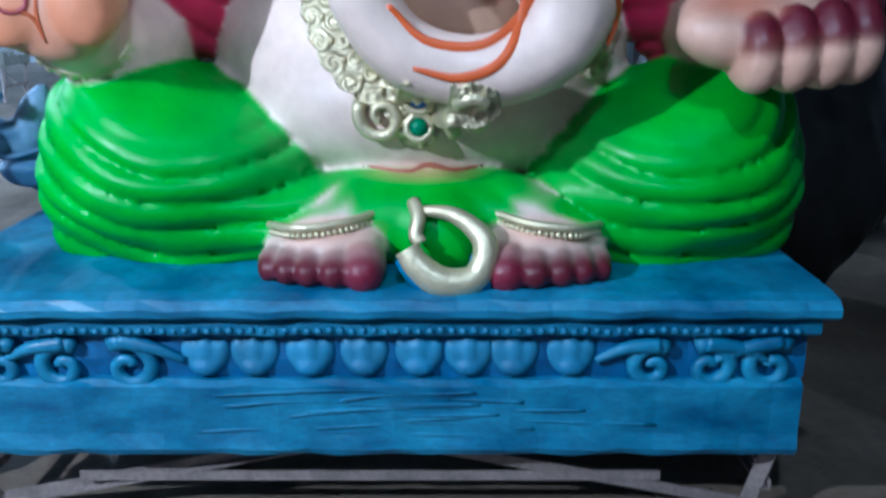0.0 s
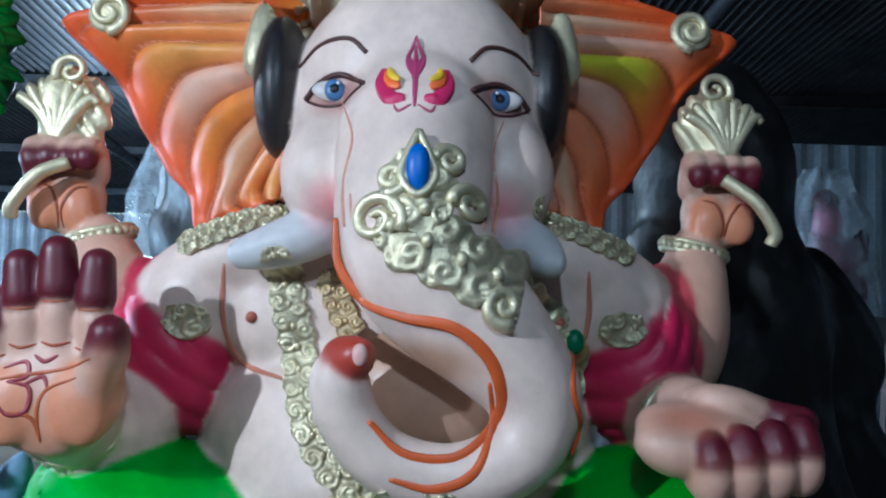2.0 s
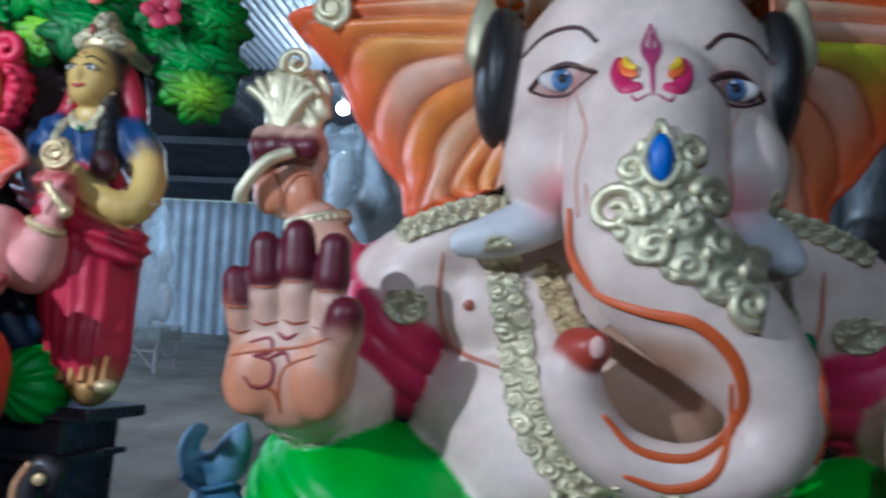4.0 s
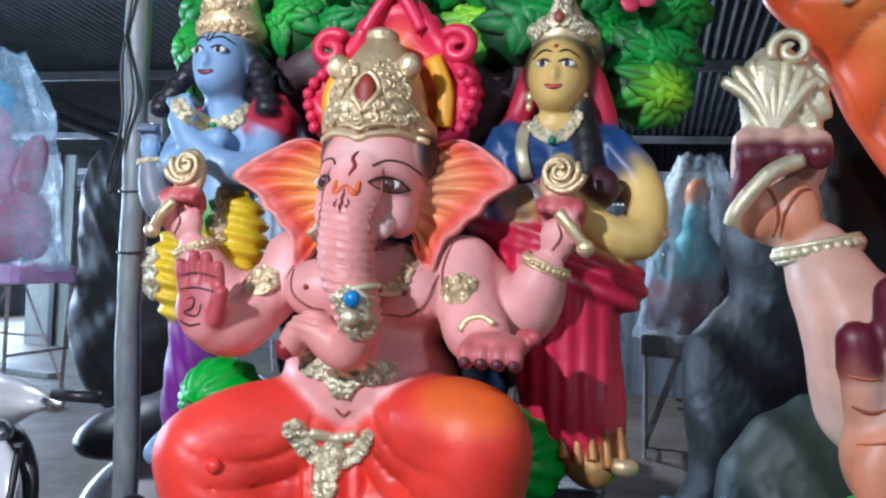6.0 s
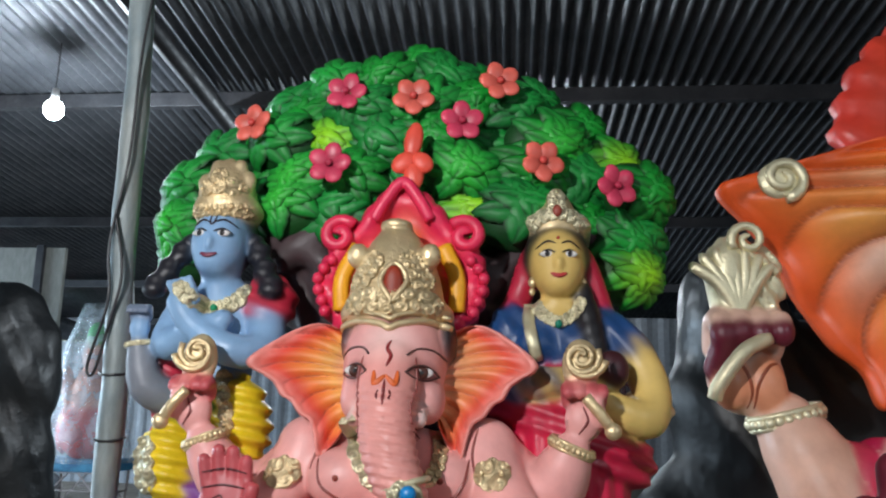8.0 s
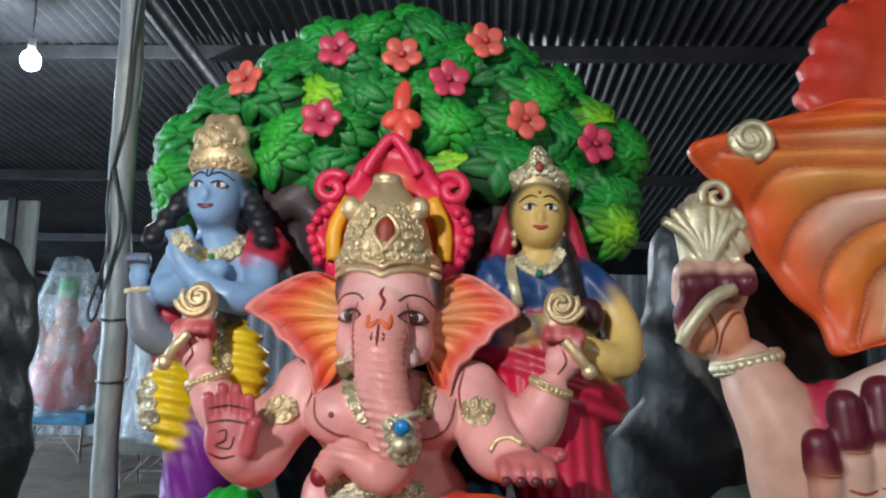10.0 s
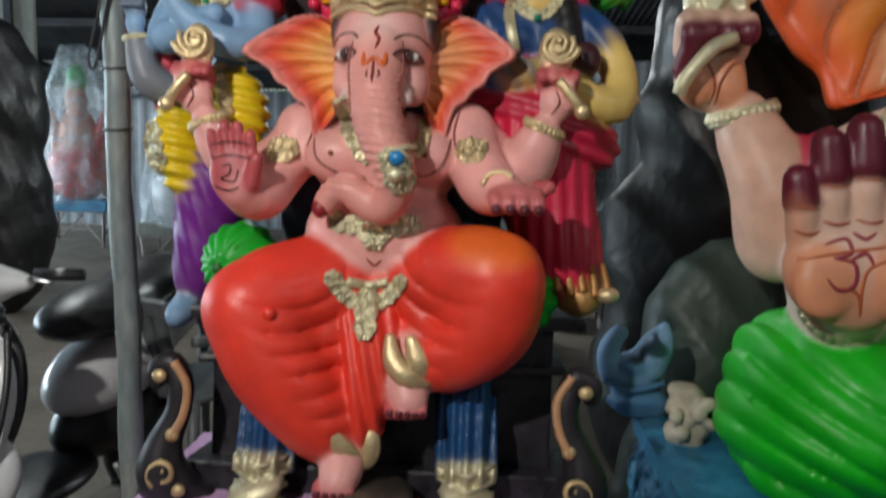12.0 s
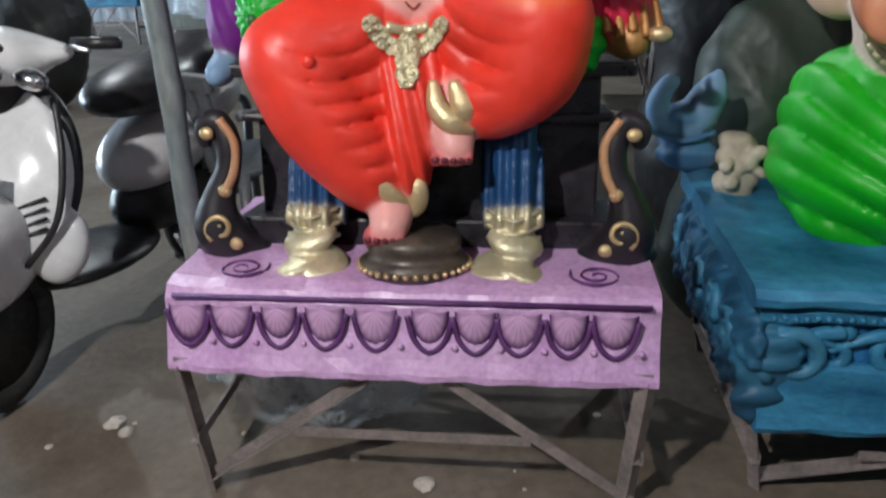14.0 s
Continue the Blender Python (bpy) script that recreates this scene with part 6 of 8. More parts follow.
def throne():
    th = tagged(empty("throne", -1.87, 1.95, 0.50), "glossy black plaster throne with gilt scroll arms", "throne")
    inv = Matrix.Translation((1.87, -1.95, -0.50))

    def put(ob):
        ob.matrix_parent_inverse = inv
        return ob
    for n, lo, hi in (("seat_block", (-2.02, 1.62, 0.54), (-1.265, 1.86, 0.955)), ("lower_step", (-2.06, 1.555, 0.545), (-1.225, 1.85, 0.625)), ("ledge", (-2.09, 1.60, 0.925), (-1.195, 1.86, 0.955)), ("ledge", (-2.05, 1.60, 0.83), (-1.235, 1.86, 0.848))):
        bm = bmesh.new()
        box(bm, metres(*lo), metres(*hi), 0.008)
        put(part(n, bm, THRONE_BLACK, th, "", False))
    # scroll arms
    for s, x in ((1, -2.065), (-1, -1.225)):
        F = Form(0.006, 0.004)
        dk = (0.018, 0.015, 0.02)
        F.chain([(x, 1.52, 0.575), (x - s * 0.02, 1.505, 0.62), (x - s * 0.01, 1.50, 0.68), (x + s * 0.015, 1.50, 0.74), (x + s * 0.02, 1.50, 0.80), (x, 1.50, 0.845), (x - s * 0.03, 1.50, 0.83), (x - s * 0.03, 1.50, 0.80)], [0.055, 0.048, 0.032, 0.024, 0.024, 0.020, 0.018, 0.014], dk, 0.01)
        F.ell((x, 1.54, 0.56), (0.085, 0.05, 0.03), dk, None, 0.02)
        gl = (0.66, 0.50, 0.26, 0.9)
        q = spiral((x, 0.62), 0.032, 1.5, 1, s, 24)
        F.tube(np.stack([q[:, 0], np.full(24, 1.462), q[:, 1]], -1), np.linspace(0.004, 0.008, 24), gl, 6)
        F.tube(smooth_path([(x + s * 0.01, 1.470, 0.69), (x + s * 0.035, 1.478, 0.74), (x + s * 0.04, 1.48, 0.80), (x + s * 0.012, 1.478, 0.850)], 8), 0.010, (0.55, 0.30, 0.16, 0.3), 8)
        for dz, dx in ((0.66, -0.02), (0.70, 0.015), (0.82, -0.015), (0.585, 0.03)):
            F.ball((x + s * dx, 1.472, dz), (0.016, 0.010, 0.014), gl, None, 10, 6)
        ob = part_mesh("scroll_arm", F.mesh("scroll_arm"), PAINT, th, "black scroll arm picked out in gold")
        put(ob)
    # navy cushion back and hanging drapes with gilt ends
    navy = (0.010, 0.060, 0.175)
    F = Form(0.008, 0.004)
    F.ell((-1.64, 1.70, 1.20), (0.26, 0.07, 0.26), (0.012, 0.03, 0.07), None, 0.02, lambda p: 0.004 * np.sin(p[..., 0] * 90 + p[..., 2] * 60))
    put(part_mesh("back_cushion", F.mesh("back_cushion"), PAINT, th, "dark navy cushion back"))
    for x, d in ((-1.855, -1), (-1.455, 1)):
        F = Form(0.0055, 0.003)
        pl = lambda p: 0.006 * np.sin((p[..., 0]) * 210)
        F.chain([(x, 1.60, 0.97), (x, 1.555, 0.88), (x + d * 0.005, 1.53, 0.74), (x + d * 0.01, 1.515, 0.64)], [0.05, 0.052, 0.052, 0.05], navy, 0.01, 3, pl)
        for k in (-1, 1):
            F.chain([(x + k * 0.03, 1.58, 0.93), (x + k * 0.035, 1.545, 0.78), (x + k * 0.035 + d * 0.01, 1.515, 0.64)], [0.028, 0.028, 0.028], navy, 0.008, 3, pl)
        F.ell((x + d * 0.012, 1.500, 0.645), (0.058, 0.05, 0.036), PALE_GOLD, None, 0.005, pl)
        F.ell((x + d * 0.016, 1.470, 0.600), (0.060, 0.05, 0.026), PALE_GOLD, (20, d * 16, 0), 0.006)
        F.ell((x + d * -0.01, 1.435, 0.560), (0.066, 0.060, 0.018), PALE_GOLD, (18, d * -14, d * 18), 0.006)
        F.ell((x + d * 0.035, 1.425, 0.552), (0.050, 0.055, 0.014), PALE_GOLD, (12, d * 14, d * 24), 0.006)
        for dz, a in ((0.662, 0.055), (0.632, 0.058), (0.606, 0.055)):
            F.tube(smooth_path([(x + d * 0.012 - a, 1.49, dz), (x + d * 0.012, 1.445, dz - 0.012), (x + d * 0.012 + a, 1.49, dz)], 8), 0.005, PALE_GOLD, 6)
        put(part_mesh("drape", F.mesh("drape"), PAINT, th, "pleated navy drape with gilt hem"))
    # bolsters
    for x, z, y in ((-1.945, 1.055, 1.575), (-1.345, 1.00, 1.62)):
        F = Form(0.006, 0.004)
        F.ell((x, y, z), (0.085, 0.085, 0.088), (0.006, 0.36, 0.02), None, 0.02, lambda p: 0.004 * np.sin(14 * np.arctan2(p[..., 2] - z, p[..., 0] - x + 0.03)))
        F.ball((x - 0.028, y - 0.082, z - 0.01), (0.012, 0.008, 0.012), (0.004, 0.12, 0.01))
        put(part_mesh("bolster", F.mesh("bolster"), PAINT, th, "round green bolster cushion"))


def footstool():
    prof = [(0.001, 0.0), (0.118, 0.0), (0.128, 0.012), (0.128, 0.030), (0.116, 0.040), (0.104, 0.052), (0.112, 0.064), (0.112, 0.082), (0.096, 0.096), (0.001, 0.098)]
    n = 40
    v = [(r * math.cos(2 * math.pi * i / n), r * math.sin(2 * math.pi * i / n), z) for i in range(n) for r, z in prof]
    m = len(prof)
    f = [(i * m + j, ((i + 1) % n) * m + j, ((i + 1) % n) * m + j + 1, i * m + j + 1) for i in range(n) for j in range(m - 1)]
    st = tagged(empty("footstool", *metres(-1.647, 1.452, 0.5415)), "dark round lotus footstool with a beaded gilt rim", "footstool")
    DK = plain("dark_bronze_paint", (0.035, 0.028, 0.026), (0.11, 0.085, 0.065), 16.0, 0.42, 0.2, 0.4, 80.0)
    me = bpy.data.meshes.new("drum")
    me.from_pydata(v, [], f)
    part_mesh("drum", me, DK, st)
    bd = bmesh.new()
    bmesh.ops.create_icosphere(bd, subdivisions=2, radius=0.0075)
    bme = bpy.data.meshes.new("bead")
    bd.to_mesh(bme)
    bd.free()
    bme.materials.append(GILT)
    for i in range(36):
        a = 2 * math.pi * i / 36
        ob = part_mesh("bead", bme, None, st)
        ob.location = (0.130 * math.cos(a), 0.130 * math.sin(a), 0.021)


def leaf_clump(seed, centre, edge):
    """A mound of overlapping cast leaves round a bud; dark outlines and gap shade are in the colour."""
    rnd = random.Random(seed)
    vs, fs, cs, k = [], [], [], 0

    def add(v, f, c):
        nonlocal k
        vs.append(v)
        fs.extend(tuple(i + k for i in q) for q in f)
        cs.append(c)
        k += len(v)
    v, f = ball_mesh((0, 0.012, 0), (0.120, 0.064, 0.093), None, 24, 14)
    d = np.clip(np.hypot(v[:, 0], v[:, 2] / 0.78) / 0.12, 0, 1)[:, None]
    # core at a quarter of the leaf colour, standing for shade between leaves
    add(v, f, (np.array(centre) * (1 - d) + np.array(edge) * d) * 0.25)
    for ring, (n, rr, size) in enumerate(((7, 0.084, 0.054), (5, 0.048, 0.054), (3, 0.016, 0.046))):
        for i in range(n):
            a = 2 * math.pi * (i + 0.5 * ring) / n + rnd.uniform(-0.15, 0.15)
            L, W = size * rnd.uniform(0.9, 1.15), size * 0.74
            a2 = a + rnd.uniform(-0.5, 0.5)
            u, w = np.meshgrid(np.linspace(-1, 1, 11), np.linspace(-1, 1, 9), indexing="ij")
            half = W * (1 - u ** 2) ** 0.6 * (1 - 0.35 * u)
            x, y = u * L, w * half
            lift = 0.010 * (1 - w ** 4) * (1 - u ** 4) - 0.004 * np.clip(1 - np.abs(w) * 5, 0, 1) + 0.002 * np.sin(u * 12 - np.abs(w) * 5)
            ca, sa, cb, sb = math.cos(a), math.sin(a), math.cos(a2), math.sin(a2)
            px, pz = (rr * ca + x * cb - y * sb), (rr * sa + x * sb + y * cb) * 0.78
            r2 = np.clip((px / 0.135) ** 2 + (pz / 0.108) ** 2, 0, 1)
            py = 0.010 - 0.058 * np.sqrt(1 - r2 * 0.9) - lift - 0.006 * ring - 0.002 * (i % 3)
            g = np.stack([px, py, pz], -1).reshape(-1, 3)
            q = [(i2 * 9 + j, (i2 + 1) * 9 + j, (i2 + 1) * 9 + j + 1, i2 * 9 + j + 1) for i2 in range(10) for j in range(8)]
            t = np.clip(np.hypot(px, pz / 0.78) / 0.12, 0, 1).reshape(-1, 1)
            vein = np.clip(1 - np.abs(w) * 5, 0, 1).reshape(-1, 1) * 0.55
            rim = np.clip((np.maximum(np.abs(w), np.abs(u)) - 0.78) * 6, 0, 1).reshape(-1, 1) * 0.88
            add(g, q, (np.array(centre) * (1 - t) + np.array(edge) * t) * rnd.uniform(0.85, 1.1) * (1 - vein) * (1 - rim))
    me = painted_mesh("leaf_clump", np.vstack(vs), fs, np.vstack(cs))
    me.materials.append(PAINT_MATT)
    return me


def flower_mesh(colour, heart):
    vs, fs, cs, k = [], [], [], 0
    for i in range(5):
        a = math.pi / 2 + 2 * math.pi * i / 5
        v, f = ball_mesh((0, 0, 0), (0.032, 0.012, 0.026), None, 12, 8)
        v[:, 1] -= 0.008 * (v[:, 0] / 0.03)
        r = np.array(Matrix.Rotation(-a, 3, "Y"))
        v = (v + np.array((0.030, 0, 0))) @ r.T
        vs.append(v)
        fs += [tuple(x + k for x in q) for q in f]
        cs.append(np.array(colour) * (0.55 + 0.5 * np.clip(np.hypot(v[:, 0], v[:, 2]) / 0.05, 0, 1))[:, None])
        k += len(v)
    v, f = ball_mesh((0, -0.012, 0), (0.011, 0.010, 0.011), None, 10, 6)
    vs.append(v)
    fs += [tuple(x + k for x in q) for q in f]
    cs.append(np.broadcast_to(np.array(heart), (len(v), 3)))
    me = painted_mesh("flower", np.vstack(vs), fs, np.vstack(cs))
    me.materials.append(PAINT)
    return me


def sculpted_tree():
    tr = tagged(empty("sculpted_tree", -1.88, 2.0, 0.95), "plaster tree backdrop with bright green leaf clumps and coral flowers", "sculpted tree")
    inv = Matrix.Translation((1.88, -2.0, -0.95))
    BR = (0.055, 0.034, 0.036)
    F = Form(0.011, 0.006)
    w = lambda p: 0.008 * np.sin(p[..., 0] * 55 + 4 * np.sin(p[..., 2] * 11)) + 0.004 * np.sin(p[..., 0] * 130 + p[..., 2] * 20)
    F.ell((-1.65, 1.83, 1.30), (0.26, 0.085, 0.55), BR, None, 0.05, w)
    F.ell((-1.66, 1.83, 1.76), (0.38, 0.085, 0.20), BR, None, 0.05, w)
    for pts in ([(-1.80, 1.76, 1.70), (-1.88, 1.74, 1.79), (-1.98, 1.76, 1.82), (-2.10, 1.78, 1.86)], [(-1.52, 1.76, 1.68), (-1.42, 1.74, 1.77), (-1.33, 1.76, 1.82), (-1.20, 1.78, 1.86)], [(-1.95, 1.75, 1.78), (-1.86, 1.735, 1.84), (-1.76, 1.74, 1.82), (-1.70, 1.76, 1.72)], [(-1.45, 1.75, 1.72), (-1.55, 1.735, 1.80), (-1.60, 1.75, 1.86)]):
        F.chain(pts, [0.035, 0.028, 0.024, 0.02], BR, 0.02)
    # added backing mass, coloured near black as the shade behind the leaves
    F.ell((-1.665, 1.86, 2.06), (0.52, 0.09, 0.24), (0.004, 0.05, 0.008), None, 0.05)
    ob = part_mesh("trunk", F.mesh("trunk"), PAINT_MATT, tr, "dark brown plaster trunk and branches, near-black fill behind the leaves")
    ob.matrix_parent_inverse = inv
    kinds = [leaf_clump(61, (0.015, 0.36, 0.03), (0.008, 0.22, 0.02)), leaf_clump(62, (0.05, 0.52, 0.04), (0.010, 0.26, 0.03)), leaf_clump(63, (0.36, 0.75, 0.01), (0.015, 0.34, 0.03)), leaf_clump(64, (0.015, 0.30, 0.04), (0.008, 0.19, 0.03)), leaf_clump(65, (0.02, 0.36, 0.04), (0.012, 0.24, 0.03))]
    rnd = random.Random(5)
    rows = [(1.890, -2.22, -1.12, 9), (1.985, -2.20, -1.12, 9), (2.08, -2.13, -1.18, 8), (2.17, -2.06, -1.26, 7), (2.245, -1.96, -1.38, 6), (2.300, -1.83, -1.50, 3)]
    places = []
    for z, x0, x1, m in rows:
        for i in range(m):
            t = i / max(m - 1, 1)
            places.append((x0 + (x1 - x0) * t + rnd.uniform(-0.02, 0.02), z + rnd.uniform(-0.015, 0.015) - 0.03 * abs(2 * t - 1) ** 2, t))
    # lobes that hang below the crown
    places += [(-2.205, 1.815, 0.0), (-1.935, 1.845, 0.2), (-1.165, 1.845, 0.95), (-1.150, 1.765, 1.0)]
    sunny = ((-1.815, 2.028), (-1.465, 1.897), (-1.205, 2.012), (-1.157, 1.766))
    fresh = ((-1.487, 1.995), (-1.296, 2.09), (-1.959, 1.962), (-2.188, 1.825), (-1.937, 1.849), (-1.70, 2.17), (-2.14, 2.0))
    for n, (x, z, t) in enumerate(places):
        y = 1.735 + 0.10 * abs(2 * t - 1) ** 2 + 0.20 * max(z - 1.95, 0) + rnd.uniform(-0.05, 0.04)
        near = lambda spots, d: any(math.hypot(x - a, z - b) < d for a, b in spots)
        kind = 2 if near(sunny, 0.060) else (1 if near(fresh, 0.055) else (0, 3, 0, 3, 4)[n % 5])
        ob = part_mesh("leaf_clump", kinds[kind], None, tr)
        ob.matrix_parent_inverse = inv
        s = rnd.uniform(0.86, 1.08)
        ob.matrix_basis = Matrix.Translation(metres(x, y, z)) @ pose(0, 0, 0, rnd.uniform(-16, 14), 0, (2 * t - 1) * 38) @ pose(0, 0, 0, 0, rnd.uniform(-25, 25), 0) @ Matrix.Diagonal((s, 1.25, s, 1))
    fl = [flower_mesh((0.66, 0.050, 0.115), (0.42, 0.02, 0.06)), flower_mesh((0.78, 0.14, 0.10), (0.60, 0.06, 0.05))]
    for k, (x, z, kind) in enumerate(((-2.041, 2.099, 1), (-1.813, 2.170, 0), (-1.650, 2.150, 1), (-1.449, 2.199, 1), (-1.534, 2.081, 0), (-1.832, 1.970, 0), (-1.352, 1.982, 1), (-1.186, 1.933, 0))):
        y = 1.615 + 0.07 * abs((x + 1.66) / 0.5) ** 2 + 0.20 * max(z - 1.95, 0)
        ob = part_mesh("flower", fl[kind], None, tr)
        ob.matrix_parent_inverse = inv
        ob.matrix_basis = Matrix.Translation(metres(x, y, z)) @ pose(0, 0, 0, -6, 17 * k, (x + 1.66) * 40) @ Matrix.Diagonal((0.95, 0.85, 0.95, 1))
    # drooping coral bud over the middle of the crown
    vs, fs, k = [], [], 0
    for c, r, turn in (((0, 0, 0.050), (0.024, 0.014, 0.052), 8), ((-0.022, -0.006, -0.012), (0.026, 0.014, 0.034), 50), ((0.024, -0.006, -0.012), (0.026, 0.014, 0.032), -50), ((0.004, -0.004, -0.045), (0.026, 0.014, 0.040), -6)):
        v, f = ball_mesh(c, r, (0, turn, 0), 14, 10)
        vs.append(v)
        fs += [tuple(i + k for i in q) for q in f]
        k += len(v)
    me = painted_mesh("bud", np.vstack(vs), fs, (0.78, 0.085, 0.05))
    me.materials.append(PAINT)
    ob = part_mesh("bud", me, None, tr, "coral flower bud")
    ob.matrix_parent_inverse = inv
    ob.matrix_basis = Matrix.Translation(metres(-1.638, 1.600, 1.968))


lilac_base()
iron_stand("metal_stand", -2.41, -1.33, 1.415, 2.06, 0.375, "weathered angle-iron stand with crossed braces under the base")
throne()
footstool()
sculpted_tree()


# ---------------------------------------------------------------- blue plinth of the large figure
def blue_plinth():
    pl = tagged(empty("display_plinth", -0.05, 1.80, 0.15), "washed-blue carved wooden-look plinth with scroll frieze", "statue plinth")
    inv = Matrix.Translation((0.05, -1.80, -0.15))

    def put(ob):
        ob.matrix_parent_inverse = inv
        return ob
    x0, x1 = -1.115, 0.785
    put(shelf_profile("top_slab", [(2.45, 0.515), (1.56, 0.515), (1.525, 0.508), (1.51, 0.492), (1.512, 0.476), (1.535, 0.462), (2.45, 0.462)], x0 - 0.01, x1 + 0.01, BLUE_PAINT, pl, 0, 30))
    put(shelf_profile("fillet", [(2.42, 0.464), (1.55, 0.464), (1.538, 0.452), (1.540, 0.428), (1.556, 0.418), (2.42, 0.418)], x0 + 0.01, x1 - 0.01, BLUE_PAINT, pl, 0, 30))
    put(shelf_profile("frieze", [(2.40, 0.420), (1.575, 0.420), (1.568, 0.36), (1.570, 0.315), (2.40, 0.315)], x0 + 0.02, x1 - 0.02, BLUE_DARK, pl, 0, 30))
    put(shelf_profile("apron", [(2.40, 0.318), (1.555, 0.318), (1.54, 0.308), (1.536, 0.20), (1.528, 0.165), (1.535, 0.150), (2.40, 0.150)], x0 + 0.03, x1 - 0.03, BLUE_PAINT, pl, 0, 30))
    rnd = random.Random(9)
    # bead row, carved leaves and grain lines
    bd = bmesh.new()
    bmesh.ops.create_icosphere(bd, subdivisions=1, radius=0.009)
    bme = bpy.data.meshes.new("bead")
    bd.to_mesh(bme)
    bd.free()
    bme.materials.append(BLUE_PAINT)
    for i in range(80):
        ob = part_mesh("bead", bme, None, pl)
        ob.matrix_parent_inverse = inv
        ob.matrix_basis = Matrix.Translation((x0 + 0.04 + 0.0228 * i, 1.540, 0.437 + 0.002 * math.sin(i * 1.9)))
    for i, x in enumerate((-0.50, -0.395, -0.28, -0.165, -0.05, 0.055, 0.150, 0.270)):
        F = Form(0.007, 0.004)
        X, Z = x / 1.136, (0.368 + 0.1165) / 1.136
        for k in (-1, 0, 1):
            F.ell((X + k * 0.026, 1.385 + 0.004 * abs(k), Z + 0.006 - 0.004 * abs(k)), (0.021, 0.018, 0.036), (0.05, 0.25, 0.45), (0, k * 12, 0), 0.006)
        F.ell((X, 1.378, Z - 0.022), (0.030, 0.018, 0.018), (0.03, 0.19, 0.38), None, 0.006)
        put(part_mesh("carved_leaf", F.mesh("carved_leaf"), PAINT_MATT, pl))
    for cx, h, r in ((-1.05, 1, 0.052), (-0.93, -1, 0.055), (-0.80, -1, 0.055), (-0.66, 1, 0.062), (0.44, -1, 0.05), (0.56, 1, 0.055), (0.69, -1, 0.06)):
        put(scroll("carved_scroll", (cx, 1.560, 0.345), r, 0.019, BLUE_PAINT, pl, 1.25, 0.6, h))
        q = smooth_path([(cx - h * r * 0.2, 1.56, 0.345 + r), (cx + h * 0.06, 1.555, 0.39), (cx + h * 0.12, 1.56, 0.36)], 8)
        v, f = tube_mesh(q, np.linspace(0.02, 0.008, len(q)), 8)
        me = bpy.data.meshes.new("carved_scroll")
        me.from_pydata(v.tolist(), [], f)
        put(part_mesh("carved_scroll", me, BLUE_PAINT, pl))
    for k in range(9):
        z = 0.185 + 0.013 * k
        cxk = rnd.uniform(-0.3, 0.3)
        q = smooth_path([(cxk - rnd.uniform(0.15, 0.4), 1.537, z), (cxk - 0.08, 1.537, z + 0.012), (cxk + 0.08, 1.537, z + 0.004), (cxk + rnd.uniform(0.15, 0.4), 1.537, z + rnd.uniform(-0.006, 0.008))], 8)
        v, f = tube_mesh(q, 0.0028 + 0.002 * np.sin(np.linspace(0, 9, len(q))), 5, 0.5)
        me = bpy.data.meshes.new("carved_grain")
        me.from_pydata(v.tolist(), [], f)
        put(part_mesh("carved_grain", me, BLUE_PAINT, pl))
    def carved(name, build, label, voxel=0.008):
        F = Form(voxel, 0.006)
        F.SCALE, F.DROP = 1.0, 0.0
        build(F)
        put(part_mesh(name, F.mesh(name), PAINT_MATT, pl, label))
    # carved flank towards the lilac base: rough leaves and bosses under the top slab
    lump = lambda p: 0.010 * np.sin(p[..., 1] * 47 + 3 * np.sin(p[..., 2] * 29)) * np.sin(p[..., 2] * 41 + 2 * np.sin(p[..., 1] * 19)) + 0.004 * np.sin(p[..., 1] * 120 + p[..., 2] * 90)

    def flank(F):
        for k in range(9):
            y = 1.60 + 0.10 * k
            F.ell((x0 + 0.012, y, 0.36 + 0.03 * math.sin(k * 2.2)), (0.035, 0.085, 0.105), (0.012, 0.085, 0.17) if k % 2 else (0.022, 0.13, 0.25), (20 * math.sin(k * 1.7), 0, 0), 0.03, lump)
            F.ell((x0 + 0.020, y + 0.05, 0.225 + 0.02 * math.cos(k * 1.9)), (0.028, 0.075, 0.060), (0.008, 0.060, 0.13), (-25 * math.cos(k), 0, 0), 0.02, lump)
        for k in range(5):
            c = (1.66 + 0.165 * k, 0.345)
            q = spiral(c, 0.055, 1.4, k * 1.3, 1 if k % 2 else -1, 24)
            F.tube(np.stack([np.full(24, x0 - 0.022), q[:, 0], q[:, 1]], -1), np.linspace(0.008, 0.016, 24), (0.035, 0.19, 0.33), 8)
    carved("carved_flank", flank, "rough dark blue carved flank")

    # the front corner is moulded as a bulging scroll
    def corner(F):
        F.ell((x0 + 0.05, 1.565, 0.335), (0.075, 0.045, 0.095), (0.03, 0.17, 0.30), None, 0.02, lump)
        q = spiral((x0 + 0.10, 0.335), 0.075, 1.5, 0.8, 1, 30)
        F.tube(np.stack([q[:, 0], np.full(30, 1.548), q[:, 1]], -1), np.linspace(0.010, 0.022, 30), (0.05, 0.23, 0.38), 8)
        F.ell((x0 + 0.03, 1.57, 0.225), (0.05, 0.04, 0.060), (0.015, 0.09, 0.18), None, 0.03, lump)
    carved("corner_scroll", corner, "blue scroll moulded round the front corner")

